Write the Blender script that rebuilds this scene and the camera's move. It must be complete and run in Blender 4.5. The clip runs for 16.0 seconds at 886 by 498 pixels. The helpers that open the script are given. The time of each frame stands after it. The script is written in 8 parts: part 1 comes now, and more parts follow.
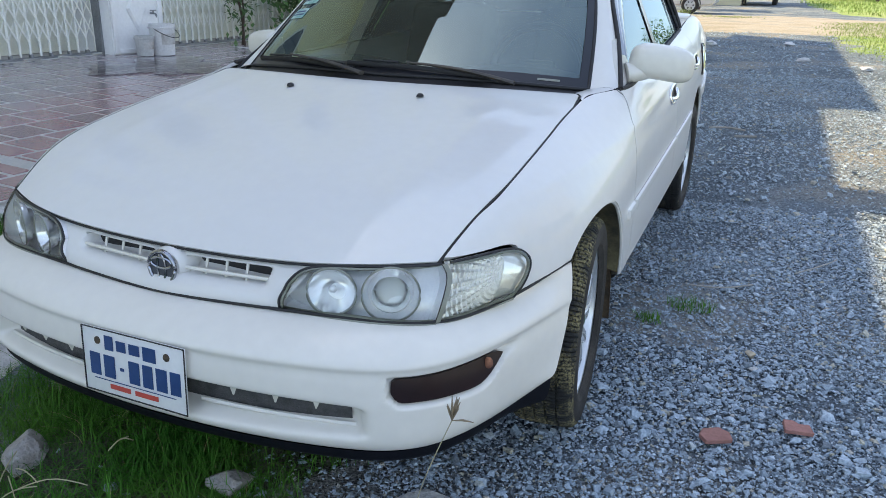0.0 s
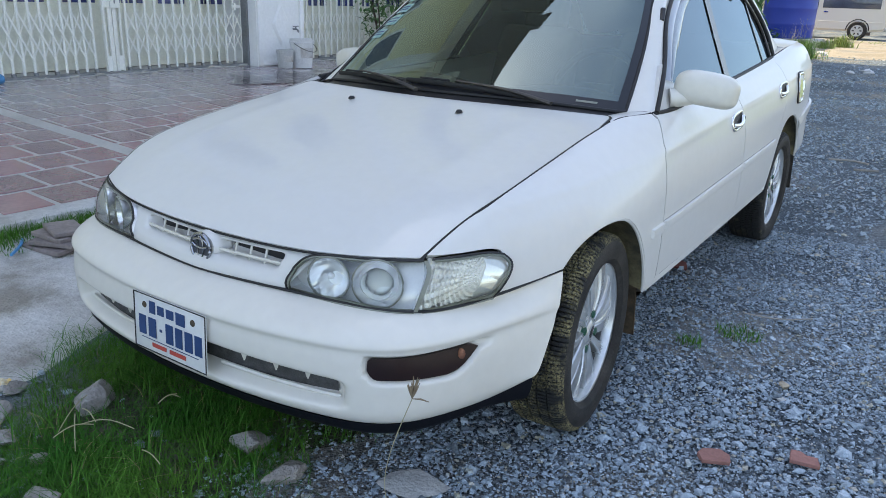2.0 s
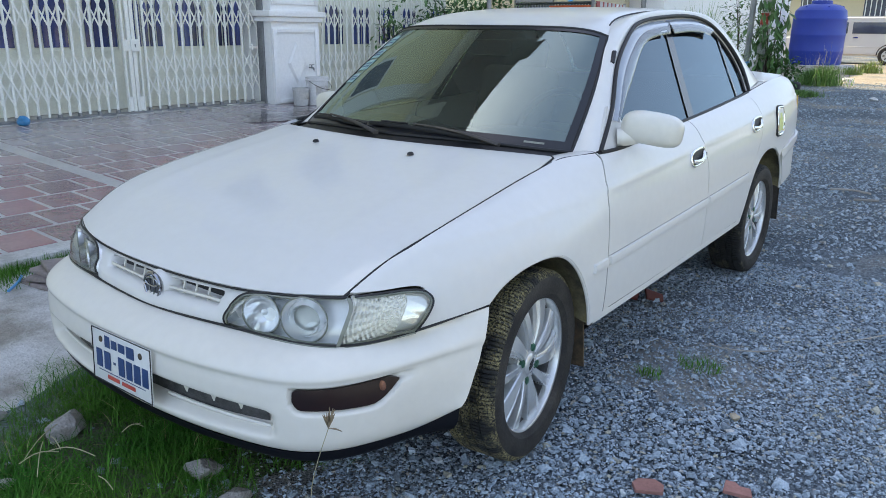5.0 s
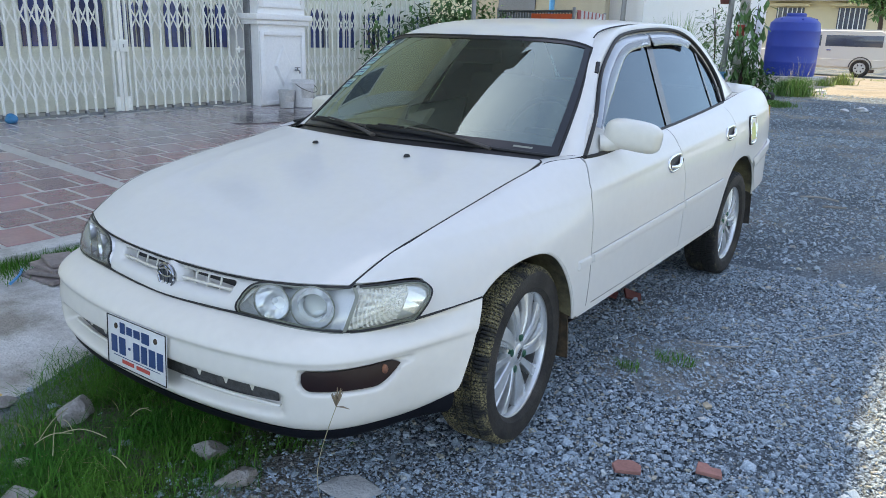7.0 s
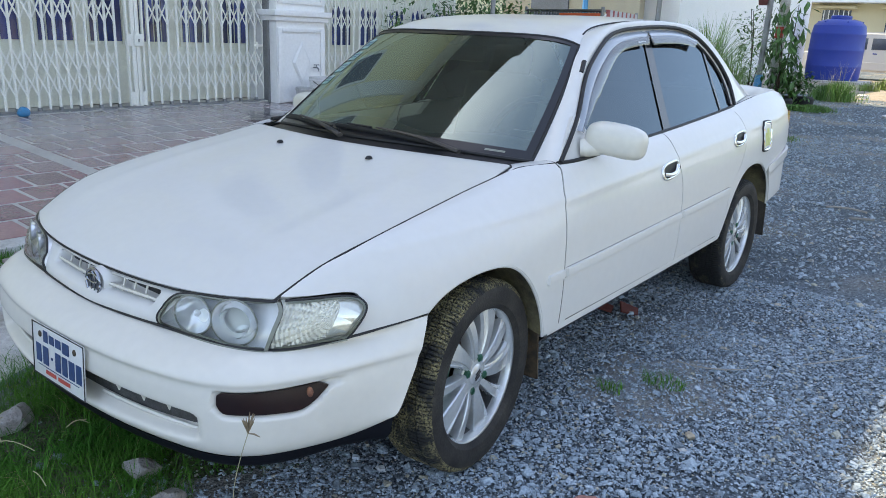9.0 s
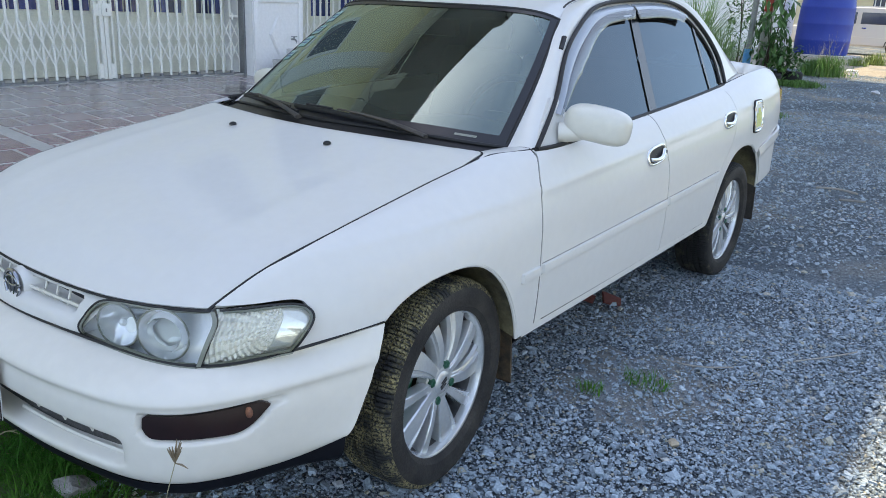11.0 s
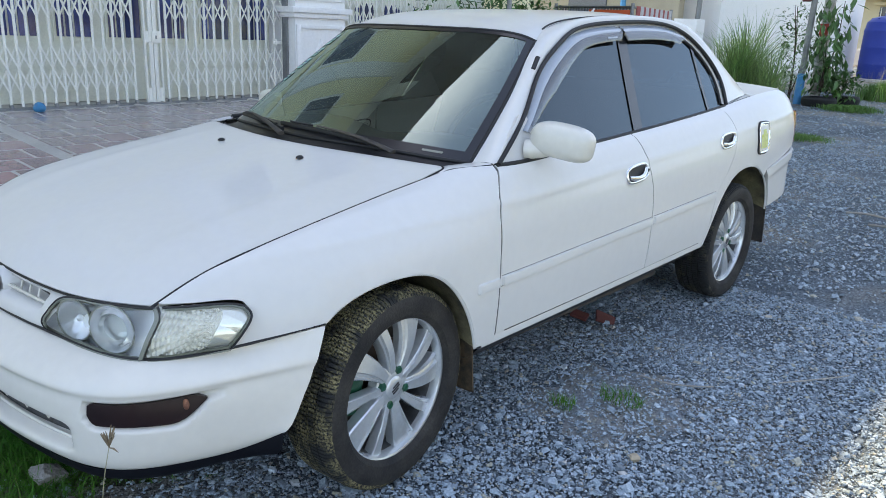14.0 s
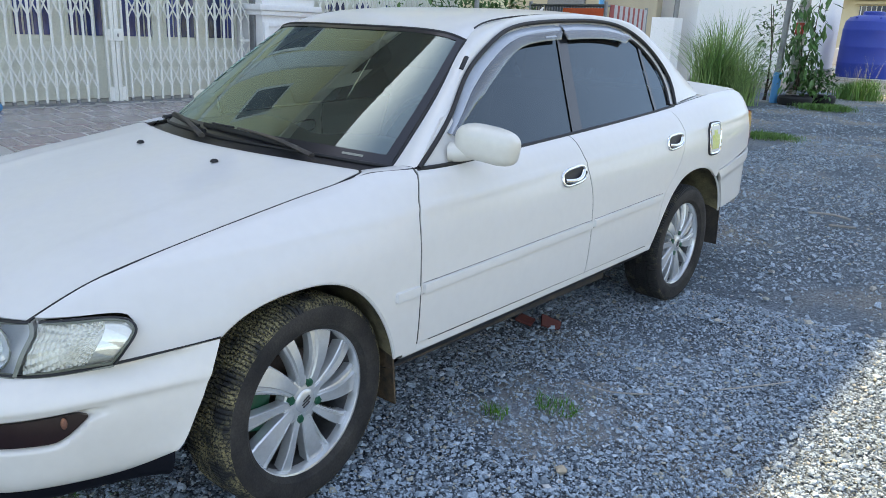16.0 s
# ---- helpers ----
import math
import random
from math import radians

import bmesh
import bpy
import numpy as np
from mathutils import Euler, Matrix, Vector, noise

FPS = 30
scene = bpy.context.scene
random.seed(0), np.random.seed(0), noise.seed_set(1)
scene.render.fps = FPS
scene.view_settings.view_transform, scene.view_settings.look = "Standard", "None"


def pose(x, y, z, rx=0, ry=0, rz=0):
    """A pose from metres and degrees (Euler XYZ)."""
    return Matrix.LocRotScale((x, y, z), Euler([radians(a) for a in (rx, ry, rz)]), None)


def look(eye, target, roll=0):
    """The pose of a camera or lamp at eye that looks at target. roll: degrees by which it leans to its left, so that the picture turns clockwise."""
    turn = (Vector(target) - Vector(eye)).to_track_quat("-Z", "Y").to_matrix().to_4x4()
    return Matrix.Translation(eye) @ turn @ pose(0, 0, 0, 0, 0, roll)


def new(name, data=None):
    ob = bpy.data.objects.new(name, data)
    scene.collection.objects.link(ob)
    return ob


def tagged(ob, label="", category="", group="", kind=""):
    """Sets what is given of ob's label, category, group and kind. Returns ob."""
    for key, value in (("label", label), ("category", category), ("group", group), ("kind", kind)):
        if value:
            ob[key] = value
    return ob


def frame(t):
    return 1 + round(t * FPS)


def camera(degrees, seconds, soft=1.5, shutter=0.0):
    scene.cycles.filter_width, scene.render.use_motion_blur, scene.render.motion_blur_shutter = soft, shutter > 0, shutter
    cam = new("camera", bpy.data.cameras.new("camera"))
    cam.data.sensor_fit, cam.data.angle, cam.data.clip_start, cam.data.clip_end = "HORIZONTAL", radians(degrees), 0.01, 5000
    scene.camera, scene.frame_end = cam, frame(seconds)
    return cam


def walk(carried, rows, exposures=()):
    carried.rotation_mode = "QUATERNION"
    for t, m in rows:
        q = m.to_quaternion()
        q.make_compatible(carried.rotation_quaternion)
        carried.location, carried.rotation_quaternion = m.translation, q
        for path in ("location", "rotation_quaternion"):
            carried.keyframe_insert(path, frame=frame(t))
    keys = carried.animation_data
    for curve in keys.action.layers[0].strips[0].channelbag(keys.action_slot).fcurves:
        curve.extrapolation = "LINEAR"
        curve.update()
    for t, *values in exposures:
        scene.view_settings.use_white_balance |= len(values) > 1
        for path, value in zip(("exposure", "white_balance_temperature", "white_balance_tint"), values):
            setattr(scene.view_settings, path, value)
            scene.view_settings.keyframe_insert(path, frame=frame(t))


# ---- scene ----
cam = camera(60.7, 16.0, soft=0.5)
PATH = [
    (0, (1.223, -1.987, 1.224), (0.477, -0.256, 0.557), 1.2),
    (0.5, (1.33, -1.938, 1.241), (0.484, -0.25, 0.581), 2.3),
    (1, (1.424, -1.889, 1.236), (0.402, -0.323, 0.526), 2.6),
    (1.5, (1.499, -1.896, 1.236), (0.459, -0.327, 0.561), 0.8),
    (2, (1.611, -1.982, 1.253), (0.543, -0.413, 0.62), 1.9),
    (2.5, (1.715, -2.063, 1.295), (0.647, -0.491, 0.672), 1.3),
    (3, (1.763, -2.073, 1.304), (0.712, -0.487, 0.688), 1.0),
    (3.5, (1.803, -2.013, 1.31), (0.719, -0.446, 0.702), 0.9),
    (4, (1.847, -1.913, 1.314), (0.696, -0.391, 0.715), 0.1),
    (4.2, (1.858, -1.875, 1.313), (0.701, -0.35, 0.735), 0.3),
    (6.3, (1.936, -2.021, 1.324), (0.801, -0.473, 0.761), 1.7),
    (6.5, (1.938, -2.043, 1.331), (0.809, -0.492, 0.766), 1.9),
    (7, (1.949, -2.063, 1.332), (0.837, -0.494, 0.784), 1.8),
    (7.5, (1.955, -2.03, 1.328), (0.835, -0.469, 0.774), 2.5),
    (8, (1.964, -1.955, 1.328), (0.803, -0.423, 0.774), 2.7),
    (8.5, (1.994, -1.842, 1.329), (0.818, -0.331, 0.751), 2.1),
    (9, (2.035, -1.756, 1.322), (0.849, -0.243, 0.77), 2.4),
    (9.5, (2.045, -1.716, 1.325), (0.881, -0.186, 0.773), 3.0),
    (9.7, (2.046, -1.7, 1.326), (0.887, -0.168, 0.77), 2.8),
    (11.8, (1.903, -1.473, 1.329), (0.763, 0.042, 0.693), 2.9),
    (12, (1.91, -1.47, 1.329), (0.764, 0.046, 0.708), 2.4),
    (12.5, (1.956, -1.473, 1.329), (0.758, 0.017, 0.743), 2.2),
    (13, (2.046, -1.466, 1.333), (0.817, 0.0, 0.751), 1.7),
    (13.5, (2.145, -1.448, 1.336), (0.881, -0.008, 0.763), 1.6),
    (14, (2.239, -1.416, 1.326), (0.963, 0.018, 0.764), 2.4),
    (14.5, (2.293, -1.388, 1.328), (1.062, 0.087, 0.772), 1.9),
    (15, (2.307, -1.357, 1.328), (1.112, 0.152, 0.788), 2.5),
    (15.5, (2.316, -1.292, 1.328), (1.113, 0.206, 0.771), 2.5),
    (16, (2.34, -1.211, 1.337), (1.09, 0.244, 0.772), 2.5),
]
walk(cam, [(t, look(eye, target, roll)) for t, eye, target, roll in PATH],
     [(0, 1.10, 6380, 10), (3.5, 1.09, 6380, 10), (7, 1.15, 6380, 10), (12, 1.14, 6400, 10), (16, 1.20, 6450, 10)])


# ---- world and sun ----
SUN_EL, SUN_AZ = 62.0, -90.0      # the sun stands over the house row, towards -x
world = bpy.data.worlds.new("world")
scene.world = world
world.use_nodes = True
wn = world.node_tree.nodes
sky = wn.new("ShaderNodeTexSky")
sky.sky_type, sky.sun_disc = "NISHITA", False
sky.sun_elevation, sky.sun_rotation = radians(SUN_EL), radians(SUN_AZ)
sky.air_density, sky.dust_density = 1.0, 0.9
wn["Background"].inputs["Strength"].default_value = 0.15
wl = world.node_tree.links
wc, wno, wra, wmi = wn.new("ShaderNodeTexCoord"), wn.new("ShaderNodeTexNoise"), wn.new("ShaderNodeMapRange"), wn.new("ShaderNodeMix")
wno.inputs["Scale"].default_value, wno.inputs["Detail"].default_value, wno.inputs["Distortion"].default_value = 1.3, 5.0, 0.3
wra.inputs["From Min"].default_value, wra.inputs["From Max"].default_value = 0.28, 0.74
wra.inputs["To Max"].default_value = 0.27
wmi.data_type = "RGBA"
wmi.inputs["B"].default_value = (9.0, 9.3, 9.8, 1)       # bright broken cloud
wl.new(wc.outputs["Generated"], wno.inputs["Vector"])
wl.new(wno.outputs["Fac"], wra.inputs["Value"])
wl.new(wra.outputs["Result"], wmi.inputs["Factor"])
wl.new(sky.outputs["Color"], wmi.inputs["A"])
wl.new(wmi.outputs["Result"], wn["Background"].inputs["Color"])
sun = new("sun", bpy.data.lights.new("sun", "SUN"))
sun.data.energy, sun.data.angle, sun.data.color = 3.5, radians(0.53), (1.0, 0.80, 0.48)
sun.matrix_world = look((0, 0, 0), (math.cos(radians(SUN_EL)), 0.0, -math.sin(radians(SUN_EL))))
sun.location = (-30, 0, 40)


# ---- materials ----
def mat(name, colour, rough=0.6, metal=0.0, vary=0.15, scale=6.0, fine=60.0, bump=0.1, coat=0.0, tint=None, detail=6.0, island=0.0, spread=0.12):
    """A node material with stains at a large scale and grain at a small one."""
    m = bpy.data.materials.new(name)
    m.use_nodes = True
    n, k = m.node_tree.nodes, m.node_tree.links
    b = n["Principled BSDF"]
    b.inputs["Roughness"].default_value, b.inputs["Metallic"].default_value = rough, metal
    b.inputs["Coat Weight"].default_value = coat
    b.inputs["Coat Roughness"].default_value = 0.04
    tc = n.new("ShaderNodeTexCoord")
    big, small = n.new("ShaderNodeTexNoise"), n.new("ShaderNodeTexNoise")
    big.inputs["Scale"].default_value, big.inputs["Detail"].default_value = scale, detail
    small.inputs["Scale"].default_value, small.inputs["Detail"].default_value = fine, 4.0
    for t in (big, small):
        k.new(tc.outputs["Object"], t.inputs["Vector"])
    ramp = n.new("ShaderNodeMapRange")
    ramp.inputs["From Min"].default_value, ramp.inputs["From Max"].default_value = 0.3, 0.7
    k.new(big.outputs["Fac"], ramp.inputs["Value"])
    other = tint or tuple(c * (1 - vary * 2) for c in colour)
    mix = n.new("ShaderNodeMix")
    mix.data_type = "RGBA"
    mix.inputs["A"].default_value, mix.inputs["B"].default_value = (*colour, 1), (*other, 1)
    fac = n.new("ShaderNodeMath")
    fac.operation = "MULTIPLY"
    fac.inputs[1].default_value = min(1.0, vary * 4)
    k.new(ramp.outputs["Result"], fac.inputs[0])
    k.new(fac.outputs[0], mix.inputs["Factor"])
    grain = n.new("ShaderNodeMix")
    grain.data_type, grain.blend_type = "RGBA", "MULTIPLY"
    grain.inputs["Factor"].default_value = min(1.0, vary * 2)
    k.new(mix.outputs["Result"], grain.inputs["A"])
    gr = n.new("ShaderNodeMapRange")
    gr.inputs["From Min"].default_value, gr.inputs["From Max"].default_value = 0.3, 0.7
    gr.inputs["To Min"].default_value, gr.inputs["To Max"].default_value = 0.55, 1.25
    k.new(small.outputs["Fac"], gr.inputs["Value"])
    k.new(gr.outputs["Result"], grain.inputs["B"])
    out = grain.outputs["Result"]
    if island:
        geo = n.new("ShaderNodeNewGeometry")
        hsv = n.new("ShaderNodeHueSaturation")
        vr = n.new("ShaderNodeMapRange")
        vr.inputs["To Min"].default_value, vr.inputs["To Max"].default_value = 1 - island, 1 + island
        k.new(geo.outputs["Random Per Island"], vr.inputs["Value"])
        k.new(vr.outputs["Result"], hsv.inputs["Value"])
        k.new(out, hsv.inputs["Color"])
        out = hsv.outputs["Color"]
    if spread:
        info = n.new("ShaderNodeObjectInfo")
        hv = n.new("ShaderNodeHueSaturation")
        v2 = n.new("ShaderNodeMapRange")
        v2.inputs["To Min"].default_value, v2.inputs["To Max"].default_value = 1 - spread, 1 + spread
        k.new(info.outputs["Random"], v2.inputs["Value"])
        k.new(v2.outputs["Result"], hv.inputs["Value"])
        k.new(out, hv.inputs["Color"])
        out = hv.outputs["Color"]
    k.new(out, b.inputs["Base Color"])
    if bump:
        bp = n.new("ShaderNodeBump")
        bp.inputs["Strength"].default_value, bp.inputs["Distance"].default_value = bump, 0.01
        k.new(small.outputs["Fac"], bp.inputs["Height"])
        k.new(bp.outputs["Normal"], b.inputs["Normal"])
    return m


def glass(name, through_colour, gloss=(1, 1, 1), ior=1.5, rough=0.0, dust=0.0, film=(0.5, 0.52, 0.42)):
    """Thin pane: tinted clear, with a Fresnel mirror on top and, where set, a dust film that also lifts its dark tones.
    """
    m = bpy.data.materials.new(name)
    m.use_nodes = True
    n, k = m.node_tree.nodes, m.node_tree.links
    n.remove(n["Principled BSDF"])
    tr, gl, fr, mx = (n.new("ShaderNodeBsdfTransparent"), n.new("ShaderNodeBsdfGlossy"), n.new("ShaderNodeFresnel"), n.new("ShaderNodeMixShader"))
    tr.inputs["Color"].default_value = (*through_colour, 1)
    gl.inputs["Color"].default_value, gl.inputs["Roughness"].default_value = (*gloss, 1), rough
    fr.inputs["IOR"].default_value = ior
    k.new(fr.outputs["Fac"], mx.inputs["Fac"])
    if dust:
        df, dm = n.new("ShaderNodeBsdfDiffuse"), n.new("ShaderNodeMixShader")
        tc, ns, mr = n.new("ShaderNodeTexCoord"), n.new("ShaderNodeTexNoise"), n.new("ShaderNodeMapRange")
        ns.inputs["Scale"].default_value, ns.inputs["Detail"].default_value = 5.0, 6.0
        mr.inputs["From Min"].default_value, mr.inputs["From Max"].default_value = 0.3, 0.7
        mr.inputs["To Min"].default_value, mr.inputs["To Max"].default_value = dust * 0.6, dust * 1.4
        k.new(tc.outputs["Object"], ns.inputs["Vector"])
        k.new(ns.outputs["Fac"], mr.inputs["Value"])
        k.new(mr.outputs["Result"], dm.inputs["Fac"])
        df.inputs["Color"].default_value = (*film, 1)
        k.new(tr.outputs[0], dm.inputs[1])
        k.new(df.outputs[0], dm.inputs[2])
        k.new(dm.outputs[0], mx.inputs[1])
    else:
        k.new(tr.outputs[0], mx.inputs[1])
    k.new(gl.outputs[0], mx.inputs[2])
    k.new(mx.outputs[0], n["Material Output"].inputs["Surface"])
    return m


PAINT = mat("white_car_paint", (0.69, 0.68, 0.65), 0.40, vary=0.02, scale=2.0, fine=30, bump=0.003, coat=0.55, spread=0)
PAINT.node_tree.nodes["Principled BSDF"].inputs["Specular IOR Level"].default_value = 0.15
PAINT.node_tree.nodes["Principled BSDF"].inputs["Coat Roughness"].default_value = 0.06
# Warmer, lighter copy of PAINT, for the front bumper alone.
PAINT_BUMPER = mat("creamy_bumper_paint", (0.73, 0.705, 0.64), 0.40, vary=0.03, scale=2.5, fine=30, bump=0.003, coat=0.5, spread=0)
PAINT_BUMPER.node_tree.nodes["Principled BSDF"].inputs["Specular IOR Level"].default_value = 0.15
PAINT_OLD = mat("aged_white_paint", (0.69, 0.67, 0.59), 0.35, vary=0.04, scale=6.0, fine=40, bump=0.01, coat=0.6, spread=0)
BLACK = mat("black_plastic", (0.018, 0.018, 0.02), 0.5, vary=0.2, scale=8, fine=200, bump=0.05, spread=0)
LIP = mat("black_lip_plastic", (0.006, 0.007, 0.011), 0.6, vary=0.15, scale=8, fine=200, bump=0.03, spread=0)
LIP.node_tree.nodes["Principled BSDF"].inputs["Specular IOR Level"].default_value = 0.15
GLOSSBLACK = mat("gloss_black_trim", (0.02, 0.022, 0.026), 0.25, vary=0.1, bump=0.0, coat=0.2, spread=0)
BORDER = mat("black_glass_border", (0.012, 0.013, 0.017), 0.3, vary=0.1, bump=0.0, spread=0)
# Grey that paints the shade in thin gaps of the body.
GAPSHADE = mat("grey_gap_shade", (0.20, 0.20, 0.19), 0.8, vary=0.2, scale=14, spread=0)
RUBBER = mat("black_rubber_seal", (0.012, 0.012, 0.013), 0.6, vary=0.1, spread=0)
DUSTY = mat("dusty_black_plastic", (0.03, 0.03, 0.032), 0.65, vary=0.3, scale=10, fine=120, tint=(0.09, 0.075, 0.055), spread=0)
MUD = mat("muddy_black_rubber", (0.03, 0.028, 0.025), 0.85, vary=0.17, scale=22, fine=150, bump=0.4, tint=(0.20, 0.135, 0.07), spread=0)
LINER = mat("muddy_arch_liner", (0.035, 0.034, 0.03), 0.9, vary=0.25, scale=9, fine=120, bump=0.4, tint=(0.24, 0.21, 0.11), spread=0)
CHROME = mat("chrome", (0.82, 0.83, 0.84), 0.06, metal=1.0, vary=0.02, bump=0.0, spread=0)
PRISM = mat("lamp_prism_plastic", (0.96, 0.945, 0.88), 0.10, metal=0.55, vary=0.05, fine=150, bump=0.05, coat=0.6, spread=0)
BADGECHROME = mat("dulled_chrome", (0.36, 0.37, 0.40), 0.22, metal=1.0, vary=0.1, bump=0.0, spread=0)
BADGEGREY = mat("dark_badge_ground", (0.06, 0.065, 0.075), 0.4, vary=0.1, bump=0.0, spread=0)
RIMGREY = mat("grey_lamp_rim", (0.26, 0.27, 0.22), 0.35, vary=0.15, spread=0)
BOWL = mat("lamp_bowl", (0.95, 0.96, 0.97), 0.06, metal=0.6, vary=0.02, fine=60, bump=0.0, spread=0)
DIMCHROME = mat("lamp_reflector", (0.94, 0.95, 0.96), 0.22, metal=0.2, vary=0.05, fine=150, bump=0.0, spread=0)
ALLOY = mat("silver_alloy", (0.68, 0.70, 0.71), 0.27, metal=0.6, vary=0.06, scale=20, fine=90, bump=0.02, spread=0)
TYRE = mat("tyre_rubber", (0.019, 0.019, 0.020), 0.7, vary=0.25, scale=9, fine=160, bump=0.15, tint=(0.058, 0.054, 0.049), spread=0)
TYRE.node_tree.nodes["Principled BSDF"].inputs["Specular IOR Level"].default_value = 0.2


def tread_mat(name, mud, amount):
    """Dark rubber with caked mud: blotches by a slow noise, broken up by a fine one."""
    m = mat(name, (0.020, 0.021, 0.021), 0.85, vary=0.15, scale=12, fine=240, bump=0.4, spread=0)
    n, k = m.node_tree.nodes, m.node_tree.links
    b = n["Principled BSDF"]
    old = b.inputs["Base Color"].links[0].from_socket
    tc, slow, quick = n.new("ShaderNodeTexCoord"), n.new("ShaderNodeTexNoise"), n.new("ShaderNodeTexNoise")
    slow.inputs["Scale"].default_value, slow.inputs["Detail"].default_value = 16.0, 4.0
    quick.inputs["Scale"].default_value, quick.inputs["Detail"].default_value = 170.0, 3.0
    lo, hi, mul, mx = n.new("ShaderNodeMapRange"), n.new("ShaderNodeMapRange"), n.new("ShaderNodeMath"), n.new("ShaderNodeMix")
    for q in (slow, quick):
        k.new(tc.outputs["Object"], q.inputs["Vector"])
    lo.inputs["From Min"].default_value, lo.inputs["From Max"].default_value = 0.62 - amount, 0.82 - amount
    hi.inputs["From Min"].default_value, hi.inputs["From Max"].default_value = 0.40, 0.60
    k.new(slow.outputs["Fac"], lo.inputs["Value"])
    k.new(quick.outputs["Fac"], hi.inputs["Value"])
    mul.operation = "MULTIPLY"
    k.new(lo.outputs["Result"], mul.inputs[0])
    k.new(hi.outputs["Result"], mul.inputs[1])
    mx.data_type = "RGBA"
    k.new(mul.outputs[0], mx.inputs["Factor"])
    k.new(old, mx.inputs["A"])
    mx.inputs["B"].default_value = (*mud, 1)
    k.new(mx.outputs["Result"], b.inputs["Base Color"])
    return m


TREAD = tread_mat("muddy_tread_rubber", (0.27, 0.235, 0.115), 0.24)
TREAD_DRY = tread_mat("dusty_tread_rubber", (0.16, 0.14, 0.085), 0.10)
# Alloy coloured dark, to paint the shade inside the rim.
BARREL = mat("shade_dark_alloy", (0.07, 0.072, 0.075), 0.6, metal=0.2, vary=0.25, scale=14, fine=90, bump=0.05, spread=0)
GREENMETAL = mat("green_painted_metal", (0.008, 0.075, 0.036), 0.35, vary=0.1, spread=0)
SCREEN_GLASS = glass("windscreen_glass", (0.62, 0.72, 0.56), ior=2.3, gloss=(0.82, 1.0, 0.98), dust=0.08, film=(0.46, 0.53, 0.42))
DARK_GLASS = glass("tinted_side_glass", (0.04, 0.046, 0.05), ior=1.65, gloss=(0.72, 0.88, 1.0), dust=0.03, film=(0.5, 0.5, 0.48))
LENS = glass("clear_lamp_lens", (0.93, 0.94, 0.92), ior=1.35)
SMOKE = glass("smoked_visor_plastic", (0.40, 0.43, 0.46), ior=1.7, rough=0.10, dust=0.22, film=(0.34, 0.38, 0.43))
PALEVISOR = mat("pale_visor_plastic", (0.36, 0.40, 0.45), 0.25, vary=0.05, scale=8, fine=60, bump=0.0, coat=0.5, spread=0)
FOGLENS = mat("dark_red_brown_lens", (0.014, 0.006, 0.007), 0.3, vary=0.2, scale=12, bump=0.0, tint=(0.022, 0.007, 0.007), spread=0)
REDLENS = mat("red_lamp_lens", (0.32, 0.018, 0.010), 0.15, vary=0.1, bump=0.0, coat=1.0, spread=0)
CABIN = mat("grey_cabin_fabric", (0.06, 0.06, 0.058), 0.9, vary=0.2, scale=10, fine=200, spread=0)
DASH = mat("grey_dashboard_plastic", (0.035, 0.035, 0.036), 0.6, vary=0.15, spread=0)
PLATEWHITE = mat("plate_white", (0.72, 0.73, 0.72), 0.45, vary=0.05, bump=0.02, spread=0)
PLATEBLUE = mat("plate_blue", (0.018, 0.055, 0.17), 0.5, vary=0.1, spread=0)
PLATERED = mat("plate_red", (0.5, 0.07, 0.05), 0.5, vary=0.1, spread=0)


# ---- mesh helpers ----
def spline(pts, n):
    """n points evenly along a natural cubic spline through pts."""
    p = np.array(pts, float)
    if len(p) == 2:
        return p[0] + (p[1] - p[0]) * np.linspace(0, 1, n)[:, None]
    d = np.r_[0, np.cumsum(np.linalg.norm(np.diff(p, axis=0), axis=1) ** 0.7)]
    h = np.diff(d)
    m = len(p)
    A, B = np.eye(m), np.zeros_like(p)
    for i in range(1, m - 1):
        A[i, i - 1:i + 2] = h[i - 1], 2 * (h[i - 1] + h[i]), h[i]
        B[i] = 6 * ((p[i + 1] - p[i]) / h[i] - (p[i] - p[i - 1]) / h[i - 1])
    M = np.linalg.solve(A, B)

    def ev(s):
        i = np.clip(np.searchsorted(d, s, side="right") - 1, 0, m - 2)
        a, b, hh = (d[i + 1] - s)[:, None], (s - d[i])[:, None], h[i][:, None]
        return (M[i] * a ** 3 + M[i + 1] * b ** 3) / (6 * hh) + (p[i] / hh - M[i] * hh / 6) * a + (p[i + 1] / hh - M[i + 1] * hh / 6) * b
    s = np.linspace(0, d[-1], 400)
    q = ev(s)
    arc = np.r_[0, np.cumsum(np.linalg.norm(np.diff(q, axis=0), axis=1))]
    return ev(np.interp(np.linspace(0, arc[-1], n), arc, s))


def line(pts, n):
    """n points evenly along the straight pieces through pts."""
    p = np.array(pts, float)
    arc = np.r_[0, np.cumsum(np.linalg.norm(np.diff(p, axis=0), axis=1))]
    s = np.linspace(0, arc[-1], n)
    return np.stack([np.interp(s, arc, p[:, i]) for i in range(p.shape[1])], 1)


def coons(bottom, top, left, right):
    """A patch between four edges: bottom and top run left to right, left and right run upwards."""
    nu, nv = len(bottom), len(left)
    u, v = np.linspace(0, 1, nu)[None, :, None], np.linspace(0, 1, nv)[:, None, None]
    ruled = (1 - v) * bottom[None] + v * top[None] + (1 - u) * left[:, None] + u * right[:, None]
    return ruled - ((1 - u) * (1 - v) * bottom[0] + u * (1 - v) * bottom[-1] + (1 - u) * v * top[0] + u * v * top[-1])


